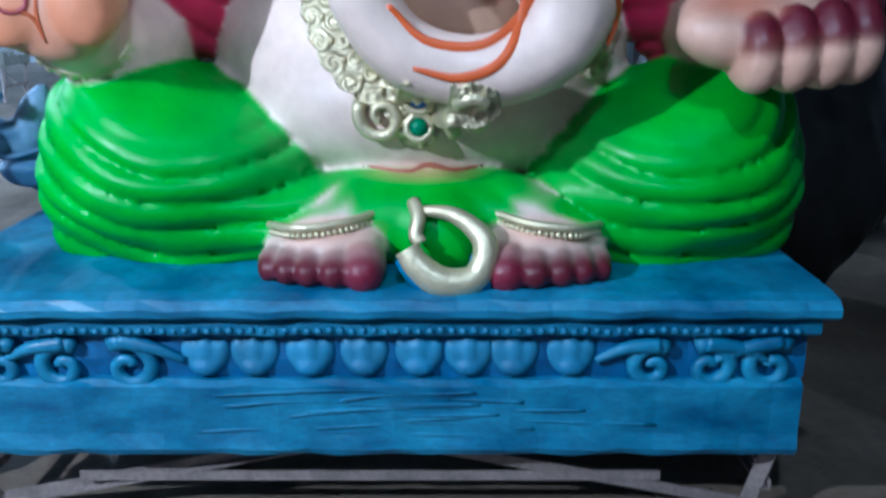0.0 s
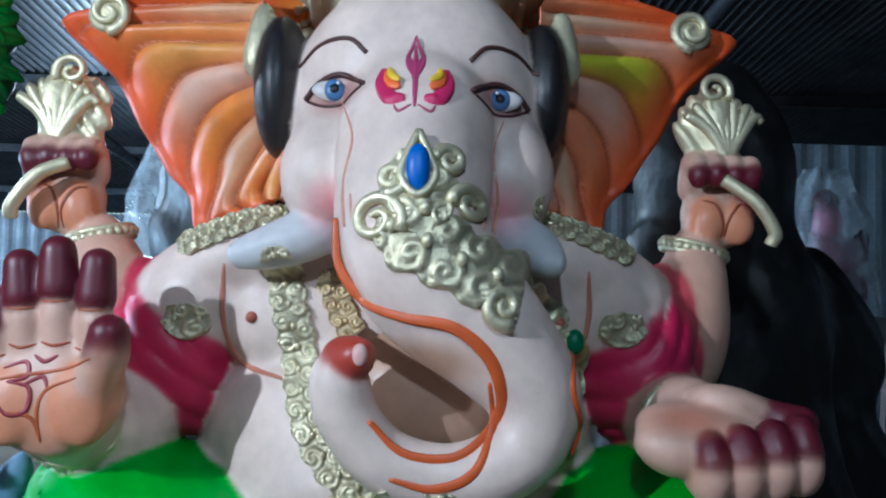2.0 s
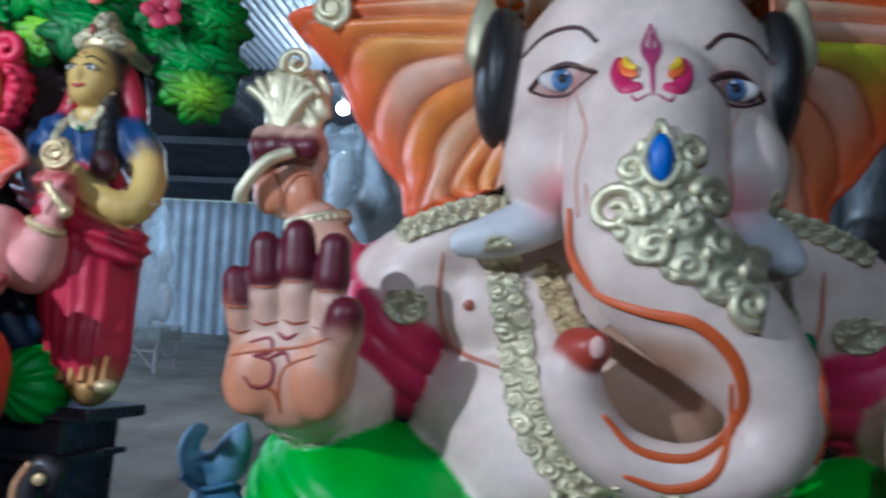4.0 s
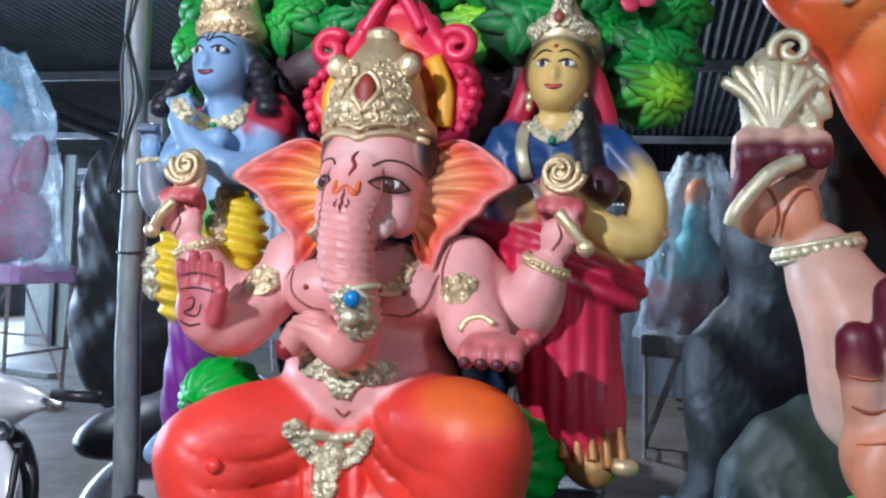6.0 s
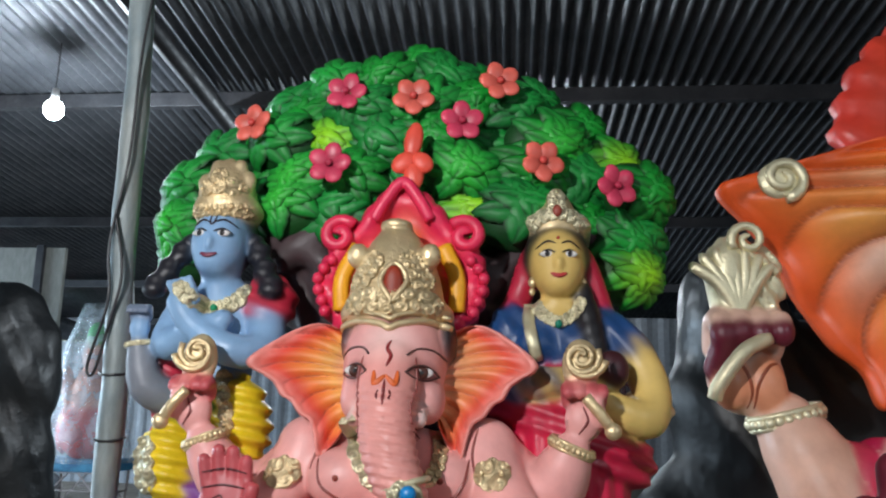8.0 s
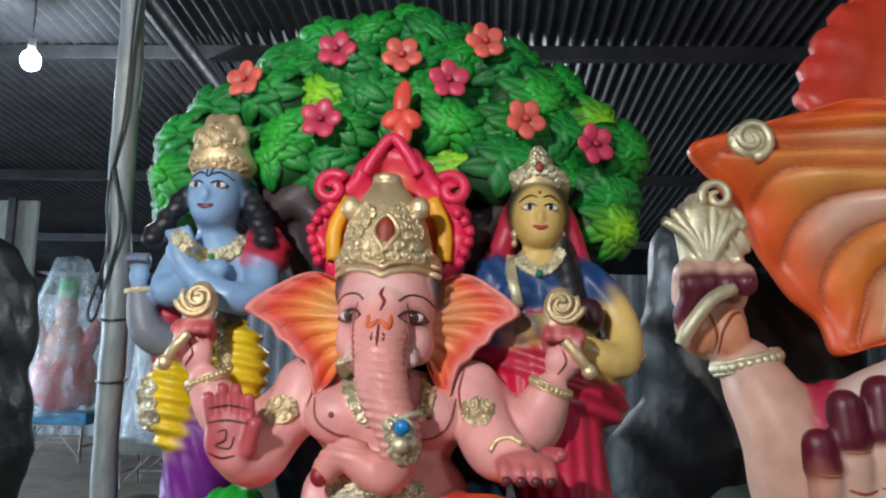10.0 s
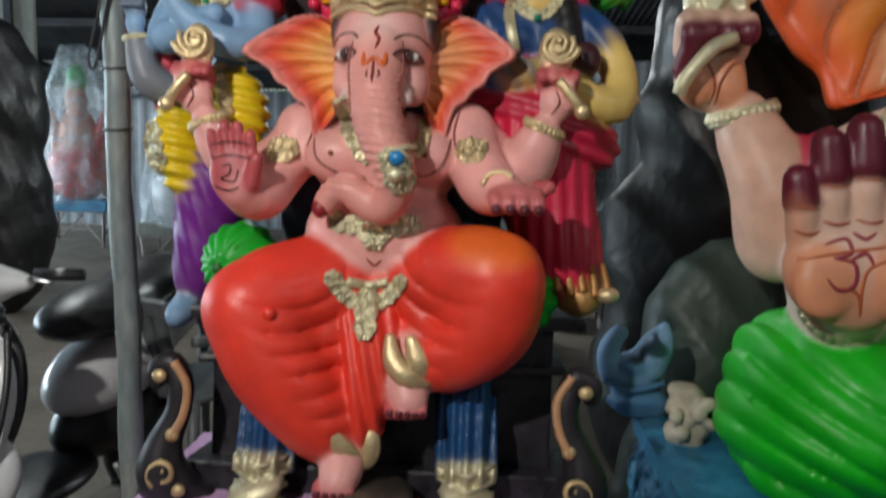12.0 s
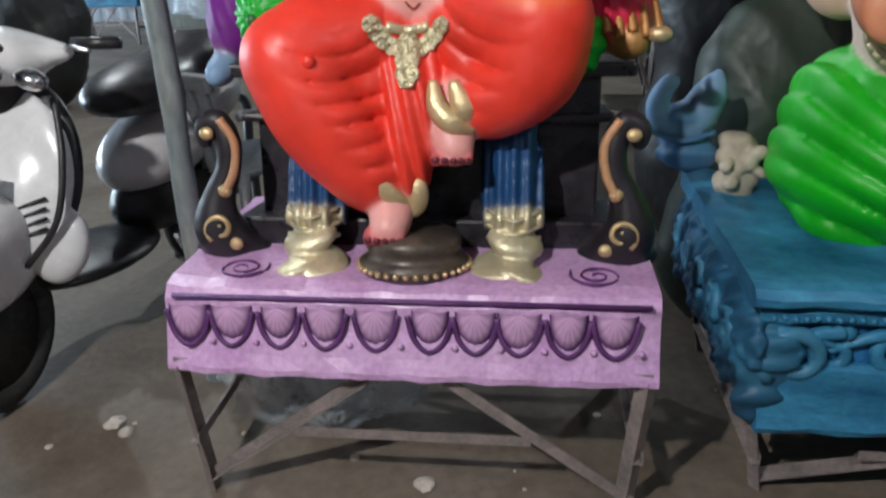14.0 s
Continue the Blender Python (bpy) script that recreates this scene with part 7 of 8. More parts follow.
    # curled leaf finial at the back of the flank
    def finial(F):
        lb, dk = (0.20, 0.36, 0.56), (0.06, 0.17, 0.32)
        x, y = -1.165, 2.25
        F.ell((x + 0.010, y, 0.625), (0.085, 0.070, 0.060), dk, (0, 10, 0), 0.03, lump)
        F.ell((x - 0.005, y - 0.01, 0.715), (0.095, 0.055, 0.055), lb, (0, -12, 0), 0.02)
        F.chain([(x - 0.075, y - 0.02, 0.715), (x - 0.085, y - 0.03, 0.775), (x - 0.062, y - 0.035, 0.822), (x - 0.045, y - 0.03, 0.830)], [0.034, 0.026, 0.020, 0.012], lb, 0.015)
        F.chain([(x + 0.030, y - 0.01, 0.730), (x + 0.058, y - 0.02, 0.790), (x + 0.078, y - 0.02, 0.850)], [0.050, 0.044, 0.010], lb, 0.015)
        F.ell((x - 0.015, y - 0.055, 0.735), (0.040, 0.018, 0.026), dk, None, 0.008)
        F.tube(smooth_path([(x - 0.10, y - 0.045, 0.690), (x - 0.02, y - 0.072, 0.668), (x + 0.075, y - 0.055, 0.690)], 8), 0.008, dk, 8)
        F.ball((x + 0.055, y - 0.055, 0.775), (0.013, 0.010, 0.020), dk, None, 10, 8)
    carved("corner_finial", finial, "pale blue curled leaf finial", 0.007)

    def tassel(F):
        for k in range(22):
            F.ell((-1.02 + rnd.uniform(-0.05, 0.07), 2.20 + rnd.uniform(-0.04, 0.04), 0.60 + rnd.uniform(-0.07, 0.07)), (rnd.uniform(0.018, 0.032), 0.02, rnd.uniform(0.015, 0.03)), (0.52, 0.46, 0.36), (rnd.uniform(-40, 40), rnd.uniform(-40, 40), 0), 0.006)
        F.cap((-1.01, 2.22, 0.50), (-1.01, 2.22, 0.64), 0.05, 0.045, (0.45, 0.39, 0.31), 0.02)
    carved("tassel", tassel, "bare crumpled plaster tassel", 0.007)


blue_plinth()
iron_stand("metal_stand", -1.08, 0.75, 1.53, 2.30, 0.222, "low angle-iron stand under the blue plinth", 0.04)


# ---------------------------------------------------------------- the cast groups lean back a little on their level bases
RECLINE = pose(0, 0, 1.16) @ pose(0, 0, 0, -6.0) @ pose(0, 0, -0.94)
for ob in list(scene.objects):
    if ob.parent is None and (ob.get("category") in ("statue", "throne", "footstool", "sculpted tree", "statue base", "statue plinth")):
        ob.matrix_world = RECLINE @ ob.matrix_world
        edge = {"statue base": (0, 1.50, 0.497), "statue plinth": (0, 1.51, 0.515)}.get(ob["category"])
        if edge:
            e = RECLINE @ Vector(edge)
            ob.matrix_world = Matrix.Translation(e) @ pose(0, 0, 0, 6.0) @ Matrix.Translation(-e) @ ob.matrix_world


# ---------------------------------------------------------------- the shed: floor, roof, walls
CONCRETE = plain("dusty_concrete_floor", (0.085, 0.066, 0.047), (0.20, 0.165, 0.13), 1.3, 0.62, 0.0, 0.5, 26.0, 0.006, 0.4, None, 8.0)
SHEET = plain("dark_roof_sheet", (0.035, 0.040, 0.048), (0.085, 0.09, 0.10), 2.0, 0.52, 0.45, 0.2, 30.0)
WALL_SHEET = plain("grey_wall_sheet", (0.10, 0.115, 0.13), (0.19, 0.20, 0.22), 1.2, 0.6, 0.1, 0.3, 20.0)
PALE_SHEET = plain("pale_blue_wall_sheet", (0.26, 0.34, 0.40), (0.40, 0.47, 0.52), 1.5, 0.5, 0.1, 0.2, 25.0)
STEEL = plain("dark_purlin_steel", (0.02, 0.022, 0.026), (0.05, 0.05, 0.055), 6.0, 0.5, 0.5)
POLE_PAINT = plain("flaking_pole_paint", (0.30, 0.32, 0.30), (0.17, 0.22, 0.24), 9.0, 0.55, 0.2, 0.6, 40.0, 0.004, 0.5, (1, 1, 0.35))
TARP = plain("black_grey_plastic_cover", (0.006, 0.007, 0.008), (0.018, 0.019, 0.020), 2.0, 0.46, 0.0, 0.6, 5.0, 0.03, grain=(0.9, 1.05))
TARP_GREEN = plain("grey_green_plastic_cover", (0.018, 0.032, 0.024), (0.042, 0.06, 0.046), 2.0, 0.48, 0.0, 0.6, 5.0, 0.03, grain=(0.9, 1.05))
GREY_BOARD = plain("weathered_grey_board", (0.15, 0.165, 0.155), (0.27, 0.275, 0.25), 2.2, 0.75, 0.0, 0.4, 25.0, 0.004, 0.3, (1, 1, 0.3))
SCOOTER_WHITE = plain("white_scooter_enamel", (0.62, 0.63, 0.64), (0.74, 0.75, 0.76), 5.0, 0.20, 0.0, 0.03, 40.0, grain=(0.97, 1.02))
BLACK_PLASTIC = plain("black_moulded_plastic", (0.012, 0.012, 0.014), (0.030, 0.030, 0.033), 14.0, 0.38, 0.0, 0.3, 120.0)
RUBBER = plain("worn_tyre_rubber", (0.016, 0.016, 0.016), (0.035, 0.034, 0.032), 20.0, 0.8, 0.0, 0.5, 90.0)
CHROME = plain("chrome", (0.55, 0.56, 0.58), (0.75, 0.76, 0.78), 10.0, 0.16, 1.0, 0.05, 30.0)
CHAIR_GREY = plain("grey_moulded_chair_plastic", (0.10, 0.11, 0.12), (0.16, 0.17, 0.18), 8.0, 0.42)
PALE_STONE = plain("broken_plaster", (0.40, 0.36, 0.31), (0.58, 0.54, 0.48), 20.0, 0.85, 0.0, 0.6, 60.0)
WHITE_PLASTIC = plain("white_plastic", (0.55, 0.56, 0.57), (0.68, 0.68, 0.68), 9.0, 0.45)


def film_material(name, tint, clear, rough):
    """Thin crumpled packing film: partly see-through, partly shiny."""
    m, nt, b = material(name, rough)
    b.inputs["Base Color"].default_value = (*tint, 1)
    tr = nt.nodes.new("ShaderNodeBsdfTransparent")
    mx = nt.nodes.new("ShaderNodeMixShader")
    nt.links.new(ranged(nt, noisy(nt, 5.0, 5.0), clear - 0.2, clear + 0.15), mx.inputs[0])
    nt.links.new(b.outputs[0], mx.inputs[1])
    nt.links.new(tr.outputs[0], mx.inputs[2])
    nt.links.new(mx.outputs[0], nt.nodes["Material Output"].inputs[0])
    bumped(nt, b, noisy(nt, 16.0, 4.0, 0.7), 1.0, 0.03)
    return m


FILM = film_material("clear_packing_film", (0.62, 0.70, 0.76), 0.70, 0.16)
FILM_BLUE = film_material("bluish_packing_film", (0.50, 0.72, 0.86), 0.70, 0.16)


def glow(name, colour, power):
    m = bpy.data.materials.new(name)
    m.use_nodes = True
    b = m.node_tree.nodes["Principled BSDF"]
    b.inputs["Emission Color"].default_value, b.inputs["Emission Strength"].default_value = (*colour, 1), power
    return m


BULB_GLOW = glow("lit_bulb_glass", (0.93, 0.97, 1.0), 60.0)


def roof_z(y):
    return 3.9 - 0.10 * y


def floor_and_shell():
    bm = bmesh.new()
    n = 60
    g = [[bm.verts.new((-60 + 120 * (i / n), -40 + 110 * (j / n), 0.0)) for j in range(n + 1)] for i in range(n + 1)]
    for i in range(n):
        for j in range(n):
            bm.faces.new((g[i][j], g[i + 1][j], g[i + 1][j + 1], g[i][j + 1]))
    tagged(part("ground", bm, CONCRETE), "dusty grey-brown concrete floor of a workshop shed", "floor", "", "structure")
    # corrugated roof: ridges run away from the camera
    xs = np.arange(-13.0, 9.01, 0.0195)
    ys = np.array([-7.0, -2.0, 3.0, 8.0, 14.0])
    v = [(x, y, roof_z(y) + 0.020 * math.sin(2 * math.pi * x / 0.078)) for y in ys for x in xs]
    m = len(xs)
    v += [(x, y, z + 0.004) for x, y, z in v]
    k = m * len(ys)
    f = [(j * m + i, j * m + i + 1, (j + 1) * m + i + 1, (j + 1) * m + i) for j in range(len(ys) - 1) for i in range(m - 1)]
    f += [tuple(a + k for a in q[::-1]) for q in f]
    me = bpy.data.meshes.new("ceiling")
    me.from_pydata(v, [], f)
    tagged(part_mesh("ceiling", me, SHEET), "dark corrugated metal roof sheets", "roof", "", "structure")
    for i, y in enumerate((-5.0, -2.6, -0.2, 2.2, 4.6, 7.0, 9.4, 11.8)):
        bm = bmesh.new()
        z = roof_z(y) - 0.024
        box(bm, (-13, y - 0.03, z - 0.09), (9, y + 0.03, z), 0.004)
        tagged(part("roof_purlin", bm, STEEL, None, "", False), "dark steel roof purlin", "beam", "roof purlins", "structure")
    for i, x in enumerate((-8.2, -3.4, 1.9, 6.2)):
        bm = bmesh.new()
        a, b = (x, -6.9, roof_z(-6.9) - 0.2), (x, 13.9, roof_z(13.9) - 0.2)
        bar(bm, a, b, 0.06, 8)
        tagged(part("roof_beam", bm, STEEL), "dark steel tube roof beam", "beam", "roof beams", "structure")

    def wall(name, a, b, z0, z1a, z1b, mat, label, rib=0.25):
        """A sheet wall from a to b with shallow ribs and thickness."""
        a, b = Vector((*a, 0)), Vector((*b, 0))
        d = (b - a).normalized()
        nrm = Vector((-d.y, d.x, 0))
        L = (b - a).length
        n = int(L / rib * 4)
        bm = bmesh.new()
        rows = []
        for i in range(n + 1):
            p = a + d * (L * i / n)
            off = nrm * (0.015 if (i // 2) % 2 else 0)
            top = z1a + (z1b - z1a) * i / n
            rows.append([bm.verts.new(p + off + Vector((0, 0, z0))), bm.verts.new(p + off + Vector((0, 0, top))), bm.verts.new(p + nrm * 0.08 + Vector((0, 0, top))), bm.verts.new(p + nrm * 0.08 + Vector((0, 0, z0)))])
        for r, s in zip(rows[:-1], rows[1:]):
            for j in range(4):
                bm.faces.new((r[j], s[j], s[(j + 1) % 4], r[(j + 1) % 4]))
        bmesh.ops.recalc_face_normals(bm, faces=bm.faces)
        tagged(part(name, bm, mat, None, "", False), label, "wall", "", "structure")
    wall("wall_back", (-13, 14), (-1.6, 14), 0, roof_z(14) - 0.02, roof_z(14) - 0.02, WALL_SHEET, "grey ribbed sheet wall at the end of the shed")
    wall("wall_back_side", (-1.6, 14), (-1.6, 9.5), 0, roof_z(14) - 0.02, roof_z(9.5) - 0.02, WALL_SHEET, "grey ribbed sheet wall")
    wall("wall_back_near", (-1.6, 9.5), (9, 9.5), 0, 2.55, 2.55, WALL_SHEET, "dark ribbed sheet wall with a gap of daylight above")
    wall("wall_pale", (2.9, 7.0), (9, 7.0), 0, 2.75, 2.75, PALE_SHEET, "pale blue ribbed sheet partition")
    wall("wall_east", (9, -7), (9, 14), 0, roof_z(-7) - 0.02, roof_z(14) - 0.02, WALL_SHEET, "grey ribbed sheet side wall")
    wall("wall_south", (-13, -7), (9, -7), 0, roof_z(-7) - 0.02, roof_z(-7) - 0.02, WALL_SHEET, "grey ribbed sheet wall across the aisle")
    # the west side is open towards the yard between posts, above a low wall
    wall("wall_west", (-13, -7), (-13, 2.0), 0, roof_z(-7) - 0.02, roof_z(2) - 0.02, WALL_SHEET, "grey ribbed sheet side wall")
    wall("wall_west_low", (-13, 2.0), (-13, 14), 0, 0.9, 0.9, WALL_SHEET, "low grey wall below the open yard side")
    for y in (2.0, 6.0, 10.0, 13.9):
        bm = bmesh.new()
        bar(bm, (-12.95, y, 0), (-12.95, y, roof_z(y)), 0.06, 10)
        tagged(part("side_post", bm, STEEL), "dark steel post on the open side of the shed", "post", "side posts", "structure")


floor_and_shell()


def bulb(name, x, y, z, top, watts, colour):
    b = tagged(empty(name, x, y, z), "lit white LED bulb hanging on a cable from the roof", "light bulb", "hanging bulbs")
    v, f = ball_mesh((0, 0, 0), (0.052, 0.052, 0.058), None, 16, 12)
    me = bpy.data.meshes.new("glass")
    me.from_pydata(v.tolist(), [], f)
    part_mesh("glass", me, BULB_GLOW, b)
    bm = bmesh.new()
    bar(bm, (0, 0, 0.046), (0, 0, 0.12), 0.024, 14, 0.018)
    part("holder", bm, WHITE_PLASTIC, b)
    bm = bmesh.new()
    bar(bm, (0, 0, 0.10), (0, 0, top - z), 0.004, 6)
    part("cable", bm, BLACK_PLASTIC, b)
    lamp("bulb_light", "POINT", pose(x, y, z - 0.10), watts, colour, 0.045)


bulb("hanging_bulb", -2.80, -0.75, 2.75, roof_z(-0.75), 360, (1.0, 0.96, 0.93))
# unseen bulb, added as fill light for the large figure's face
bulb("hanging_bulb", 0.05, -0.25, 2.70, roof_z(-0.25), 42, (0.90, 0.97, 1.0))
bulb("hanging_bulb", -4.15, 4.0, 3.09, roof_z(4.0), 150, (0.90, 0.96, 1.0))
bulb("hanging_bulb", -2.18, 6.9, 2.84, roof_z(6.9), 200, (0.88, 0.96, 1.0))


# ---------------------------------------------------------------- pole beside the lilac base
def pole():
    p = tagged(empty("support_pole", -2.575, 1.98, 0), "flaking grey-blue steel support pole with a looped black cable", "pole")
    n, rings_ = 14, 40
    bm = bmesh.new()
    prev = None
    for j in range(rings_ + 1):
        z = (roof_z(1.98) - 0.02) * j / rings_
        r = 0.033 + 0.0016 * math.sin(j * 2.1) + 0.001 * math.sin(j * 5.3)
        dx = -0.022 * z + 0.004 * math.sin(j * 0.8)
        ring = [bm.verts.new((r * math.cos(2 * math.pi * i / n) + dx, r * math.sin(2 * math.pi * i / n), z)) for i in range(n)]
        if prev:
            for i in range(n):
                bm.faces.new((prev[i], prev[(i + 1) % n], ring[(i + 1) % n], ring[i]))
        prev = ring
    part("tube", bm, POLE_PAINT, p)
    q = smooth_path([(0.03, -0.03, 2.95), (-0.02, -0.042, 2.5), (-0.03, -0.045, 2.15), (-0.062, -0.04, 1.93), (-0.050, -0.042, 1.78), (-0.088, -0.04, 1.62), (-0.07, -0.04, 1.60), (-0.04, -0.045, 1.72), (-0.02, -0.045, 1.85), (-0.05, -0.045, 2.0)], 10)
    v, f = tube_mesh(q, 0.0042, 6)
    me = bpy.data.meshes.new("cable")
    me.from_pydata(v.tolist(), [], f)
    part_mesh("cable", me, BLACK_PLASTIC, p, "thin black looped cable")
    for z in (1.60, 1.44):
        a = np.linspace(0, 2 * np.pi, 17)
        v, f = tube_mesh(np.stack([0.037 * np.cos(a) - 0.022 * z, 0.037 * np.sin(a), z + 0.006 * np.sin(a)], -1), 0.003, 6)
        me = bpy.data.meshes.new("wire_tie")
        me.from_pydata(v.tolist(), [], f)
        part_mesh("wire_tie", me, BLACK_PLASTIC, p)


pole()


# ---------------------------------------------------------------- parked scooter
def scooter():
    sc = tagged(empty("scooter", -3.14, 1.76, 0, -6), "white parked motor scooter with a black seat, facing the aisle", "scooter")

    def form(name, build, mat, parent=sc, label="", voxel=0.009):
        F = Form(voxel, 0.004)
        F.SCALE, F.DROP = 1.0, 0.0
        build(F)
        return part_mesh(name, F.mesh(name), mat, parent, label)
    W = (0.7, 0.7, 0.7)

    def wheel(y):
        v, f = [], []
        n, m = 36, 10
        for i in range(n):
            a = 2 * math.pi * i / n
            for j in range(m):
                b = 2 * math.pi * j / m
                r = 0.205 + 0.048 * math.cos(b)
                v.append((0.048 * math.sin(b), y + r * math.cos(a), 0.253 + r * math.sin(a)))
        f = [(i * m + j, i * m + (j + 1) % m, ((i + 1) % n) * m + (j + 1) % m, ((i + 1) % n) * m + j) for i in range(n) for j in range(m)]
        w = new("wheel")
        w.parent = sc
        me = bpy.data.meshes.new("tyre")
        me.from_pydata(v, [], f)
        part_mesh("tyre", me, RUBBER, w)
        bm = bmesh.new()
        bar(bm, (-0.035, y, 0.253), (0.035, y, 0.253), 0.165, 28)
        part("rim", bm, BLACK_PLASTIC, w)
    wheel(0.0)
    wheel(1.22)
    form("front_mudguard", lambda F: (F.chain([(0, -0.23, 0.36), (0, -0.12, 0.50), (0, 0.05, 0.54), (0, 0.20, 0.46)], [0.075, 0.105, 0.11, 0.08], W, 0.03), F.ell((0, -0.01, 0.43), (0.088, 0.275, 0.135), W, None, 0.05)), SCOOTER_WHITE)
    form("front_apron", lambda F: (F.ell((0, 0.22, 0.66), (0.205, 0.055, 0.25), W, (-16, 0, 0), 0.02), F.ell((0, 0.165, 0.56), (0.13, 0.07, 0.20), W, (-16, 0, 0), 0.05), F.ell((0.13, 0.20, 0.45), (0.09, 0.06, 0.12), W, (-10, 20, 0), 0.03), F.ell((-0.13, 0.20, 0.45), (0.09, 0.06, 0.12), W, (-10, -20, 0), 0.03)), SCOOTER_WHITE, sc, "white front apron")
    for s in (-1, 1):
        v, f = tube_mesh(smooth_path([(s * 0.17, 0.25, 0.88), (s * 0.205, 0.19, 0.72), (s * 0.19, 0.135, 0.55), (s * 0.09, 0.10, 0.42)], 8), 0.010, 8)
        me = bpy.data.meshes.new("apron_trim")
        me.from_pydata(v.tolist(), [], f)
        part_mesh("apron_trim", me, BLACK_PLASTIC, sc)
        for k in range(4):
            bm = bmesh.new()
            bar(bm, (s * 0.07, 0.095 + 0.006 * k, 0.50 + 0.028 * k), (s * 0.155, 0.135 + 0.006 * k, 0.53 + 0.028 * k), 0.006, 6)
            part("apron_vent", bm, BLACK_PLASTIC, sc)
    bm = bmesh.new()
    box(bm, (-0.09, 0.055, 0.63), (0.09, 0.065, 0.72), 0.003)
    pl = part("number_plate", bm, WHITE_PLASTIC, sc, "white number plate with dark bars", False)
    for k in range(2):
        bm = bmesh.new()
        box(bm, (-0.07, 0.0505, 0.645 + 0.036 * k), (0.07, 0.054, 0.665 + 0.036 * k), 0)
        part("plate_bar", bm, BLACK_PLASTIC, pl, "", False)
    form("handlebar_cowl", lambda F: (F.ell((0, 0.25, 0.995), (0.150, 0.12, 0.085), W, (-18, 0, 0), 0.03), F.ell((0, 0.30, 1.0), (0.22, 0.07, 0.05), W, None, 0.04)), SCOOTER_WHITE, sc, "white handlebar cowl")
    form("headlamp", lambda F: (F.ell((0, 0.145, 0.965), (0.105, 0.05, 0.055), W, (-20, 0, 0), 0.02)), CHROME, sc, "clear headlamp")
    form("visor", lambda F: (F.ell((0, 0.165, 1.03), (0.11, 0.06, 0.03), W, (-35, 0, 0), 0.02)), BLACK_PLASTIC)
    for s in (-1, 1):
        form("indicator", lambda F: F.ell((s * 0.165, 0.18, 0.945), (0.05, 0.04, 0.03), W, (0, s * 18, 0), 0.01), CHROME)
        bm = bmesh.new()
        bar(bm, (s * 0.20, 0.33, 1.02), (s * 0.33, 0.37, 1.02), 0.018, 12)
        part("grip", bm, BLACK_PLASTIC, sc)
        v, f = tube_mesh(smooth_path([(s * 0.19, 0.31, 1.0), (s * 0.24, 0.26, 1.02), (s * 0.30, 0.27, 1.01)], 6), 0.007, 6)
        me = bpy.data.meshes.new("brake_lever")
        me.from_pydata(v.tolist(), [], f)
        part_mesh("brake_lever", me, CHROME, sc)
    form("inner_shield", lambda F: (F.ell((0, 0.30, 0.66), (0.18, 0.05, 0.26), W, (-14, 0, 0), 0.02), F.cap((0, 0.33, 0.40), (0, 0.28, 0.93), 0.06, 0.06, W, 0.03)), BLACK_PLASTIC)
    form("footboard", lambda F: (F.ell((0, 0.50, 0.30), (0.19, 0.30, 0.045), W, None, 0.02)), BLACK_PLASTIC)
    form("seat", lambda F: (F.ell((0, 0.96, 0.80), (0.160, 0.32, 0.095), W, (5, 0, 0), 0.04), F.ell((0, 1.28, 0.86), (0.15, 0.26, 0.085), W, (7, 0, 0), 0.04)), BLACK_PLASTIC, sc, "black vinyl seat")
    form("rear_body", lambda F: (F.ell((0, 1.02, 0.57), (0.165, 0.36, 0.15), W, (8, 0, 0), 0.04), F.ell((0, 1.36, 0.66), (0.14, 0.26, 0.10), W, (12, 0, 0), 0.04)), SCOOTER_WHITE, sc, "white rear side panel")
    form("under_body", lambda F: (F.ell((0, 0.98, 0.38), (0.13, 0.30, 0.14), W, None, 0.03), F.cap((0.09, 1.0, 0.28), (0.11, 1.42, 0.33), 0.055, 0.065, W, 0.02)), BLACK_PLASTIC)
    for s in (-1, 1):
        v, f = tube_mesh(smooth_path([(s * 0.145, 1.05, 0.76), (s * 0.165, 1.30, 0.83), (s * 0.14, 1.52, 0.88), (0, 1.60, 0.90)], 8), 0.014, 8)
        me = bpy.data.meshes.new("grab_rail")
        me.from_pydata(v.tolist(), [], f)
        part_mesh("grab_rail", me, CHROME, sc)
    v, f = tube_mesh(smooth_path([(0.14, 0.80, 0.27), (0.19, 0.82, 0.14), (0.24, 0.86, 0.012)], 6), 0.012, 8)
    me = bpy.data.meshes.new("side_stand")
    me.from_pydata(v.tolist(), [], f)
    part_mesh("side_stand", me, CHROME, sc)


scooter()


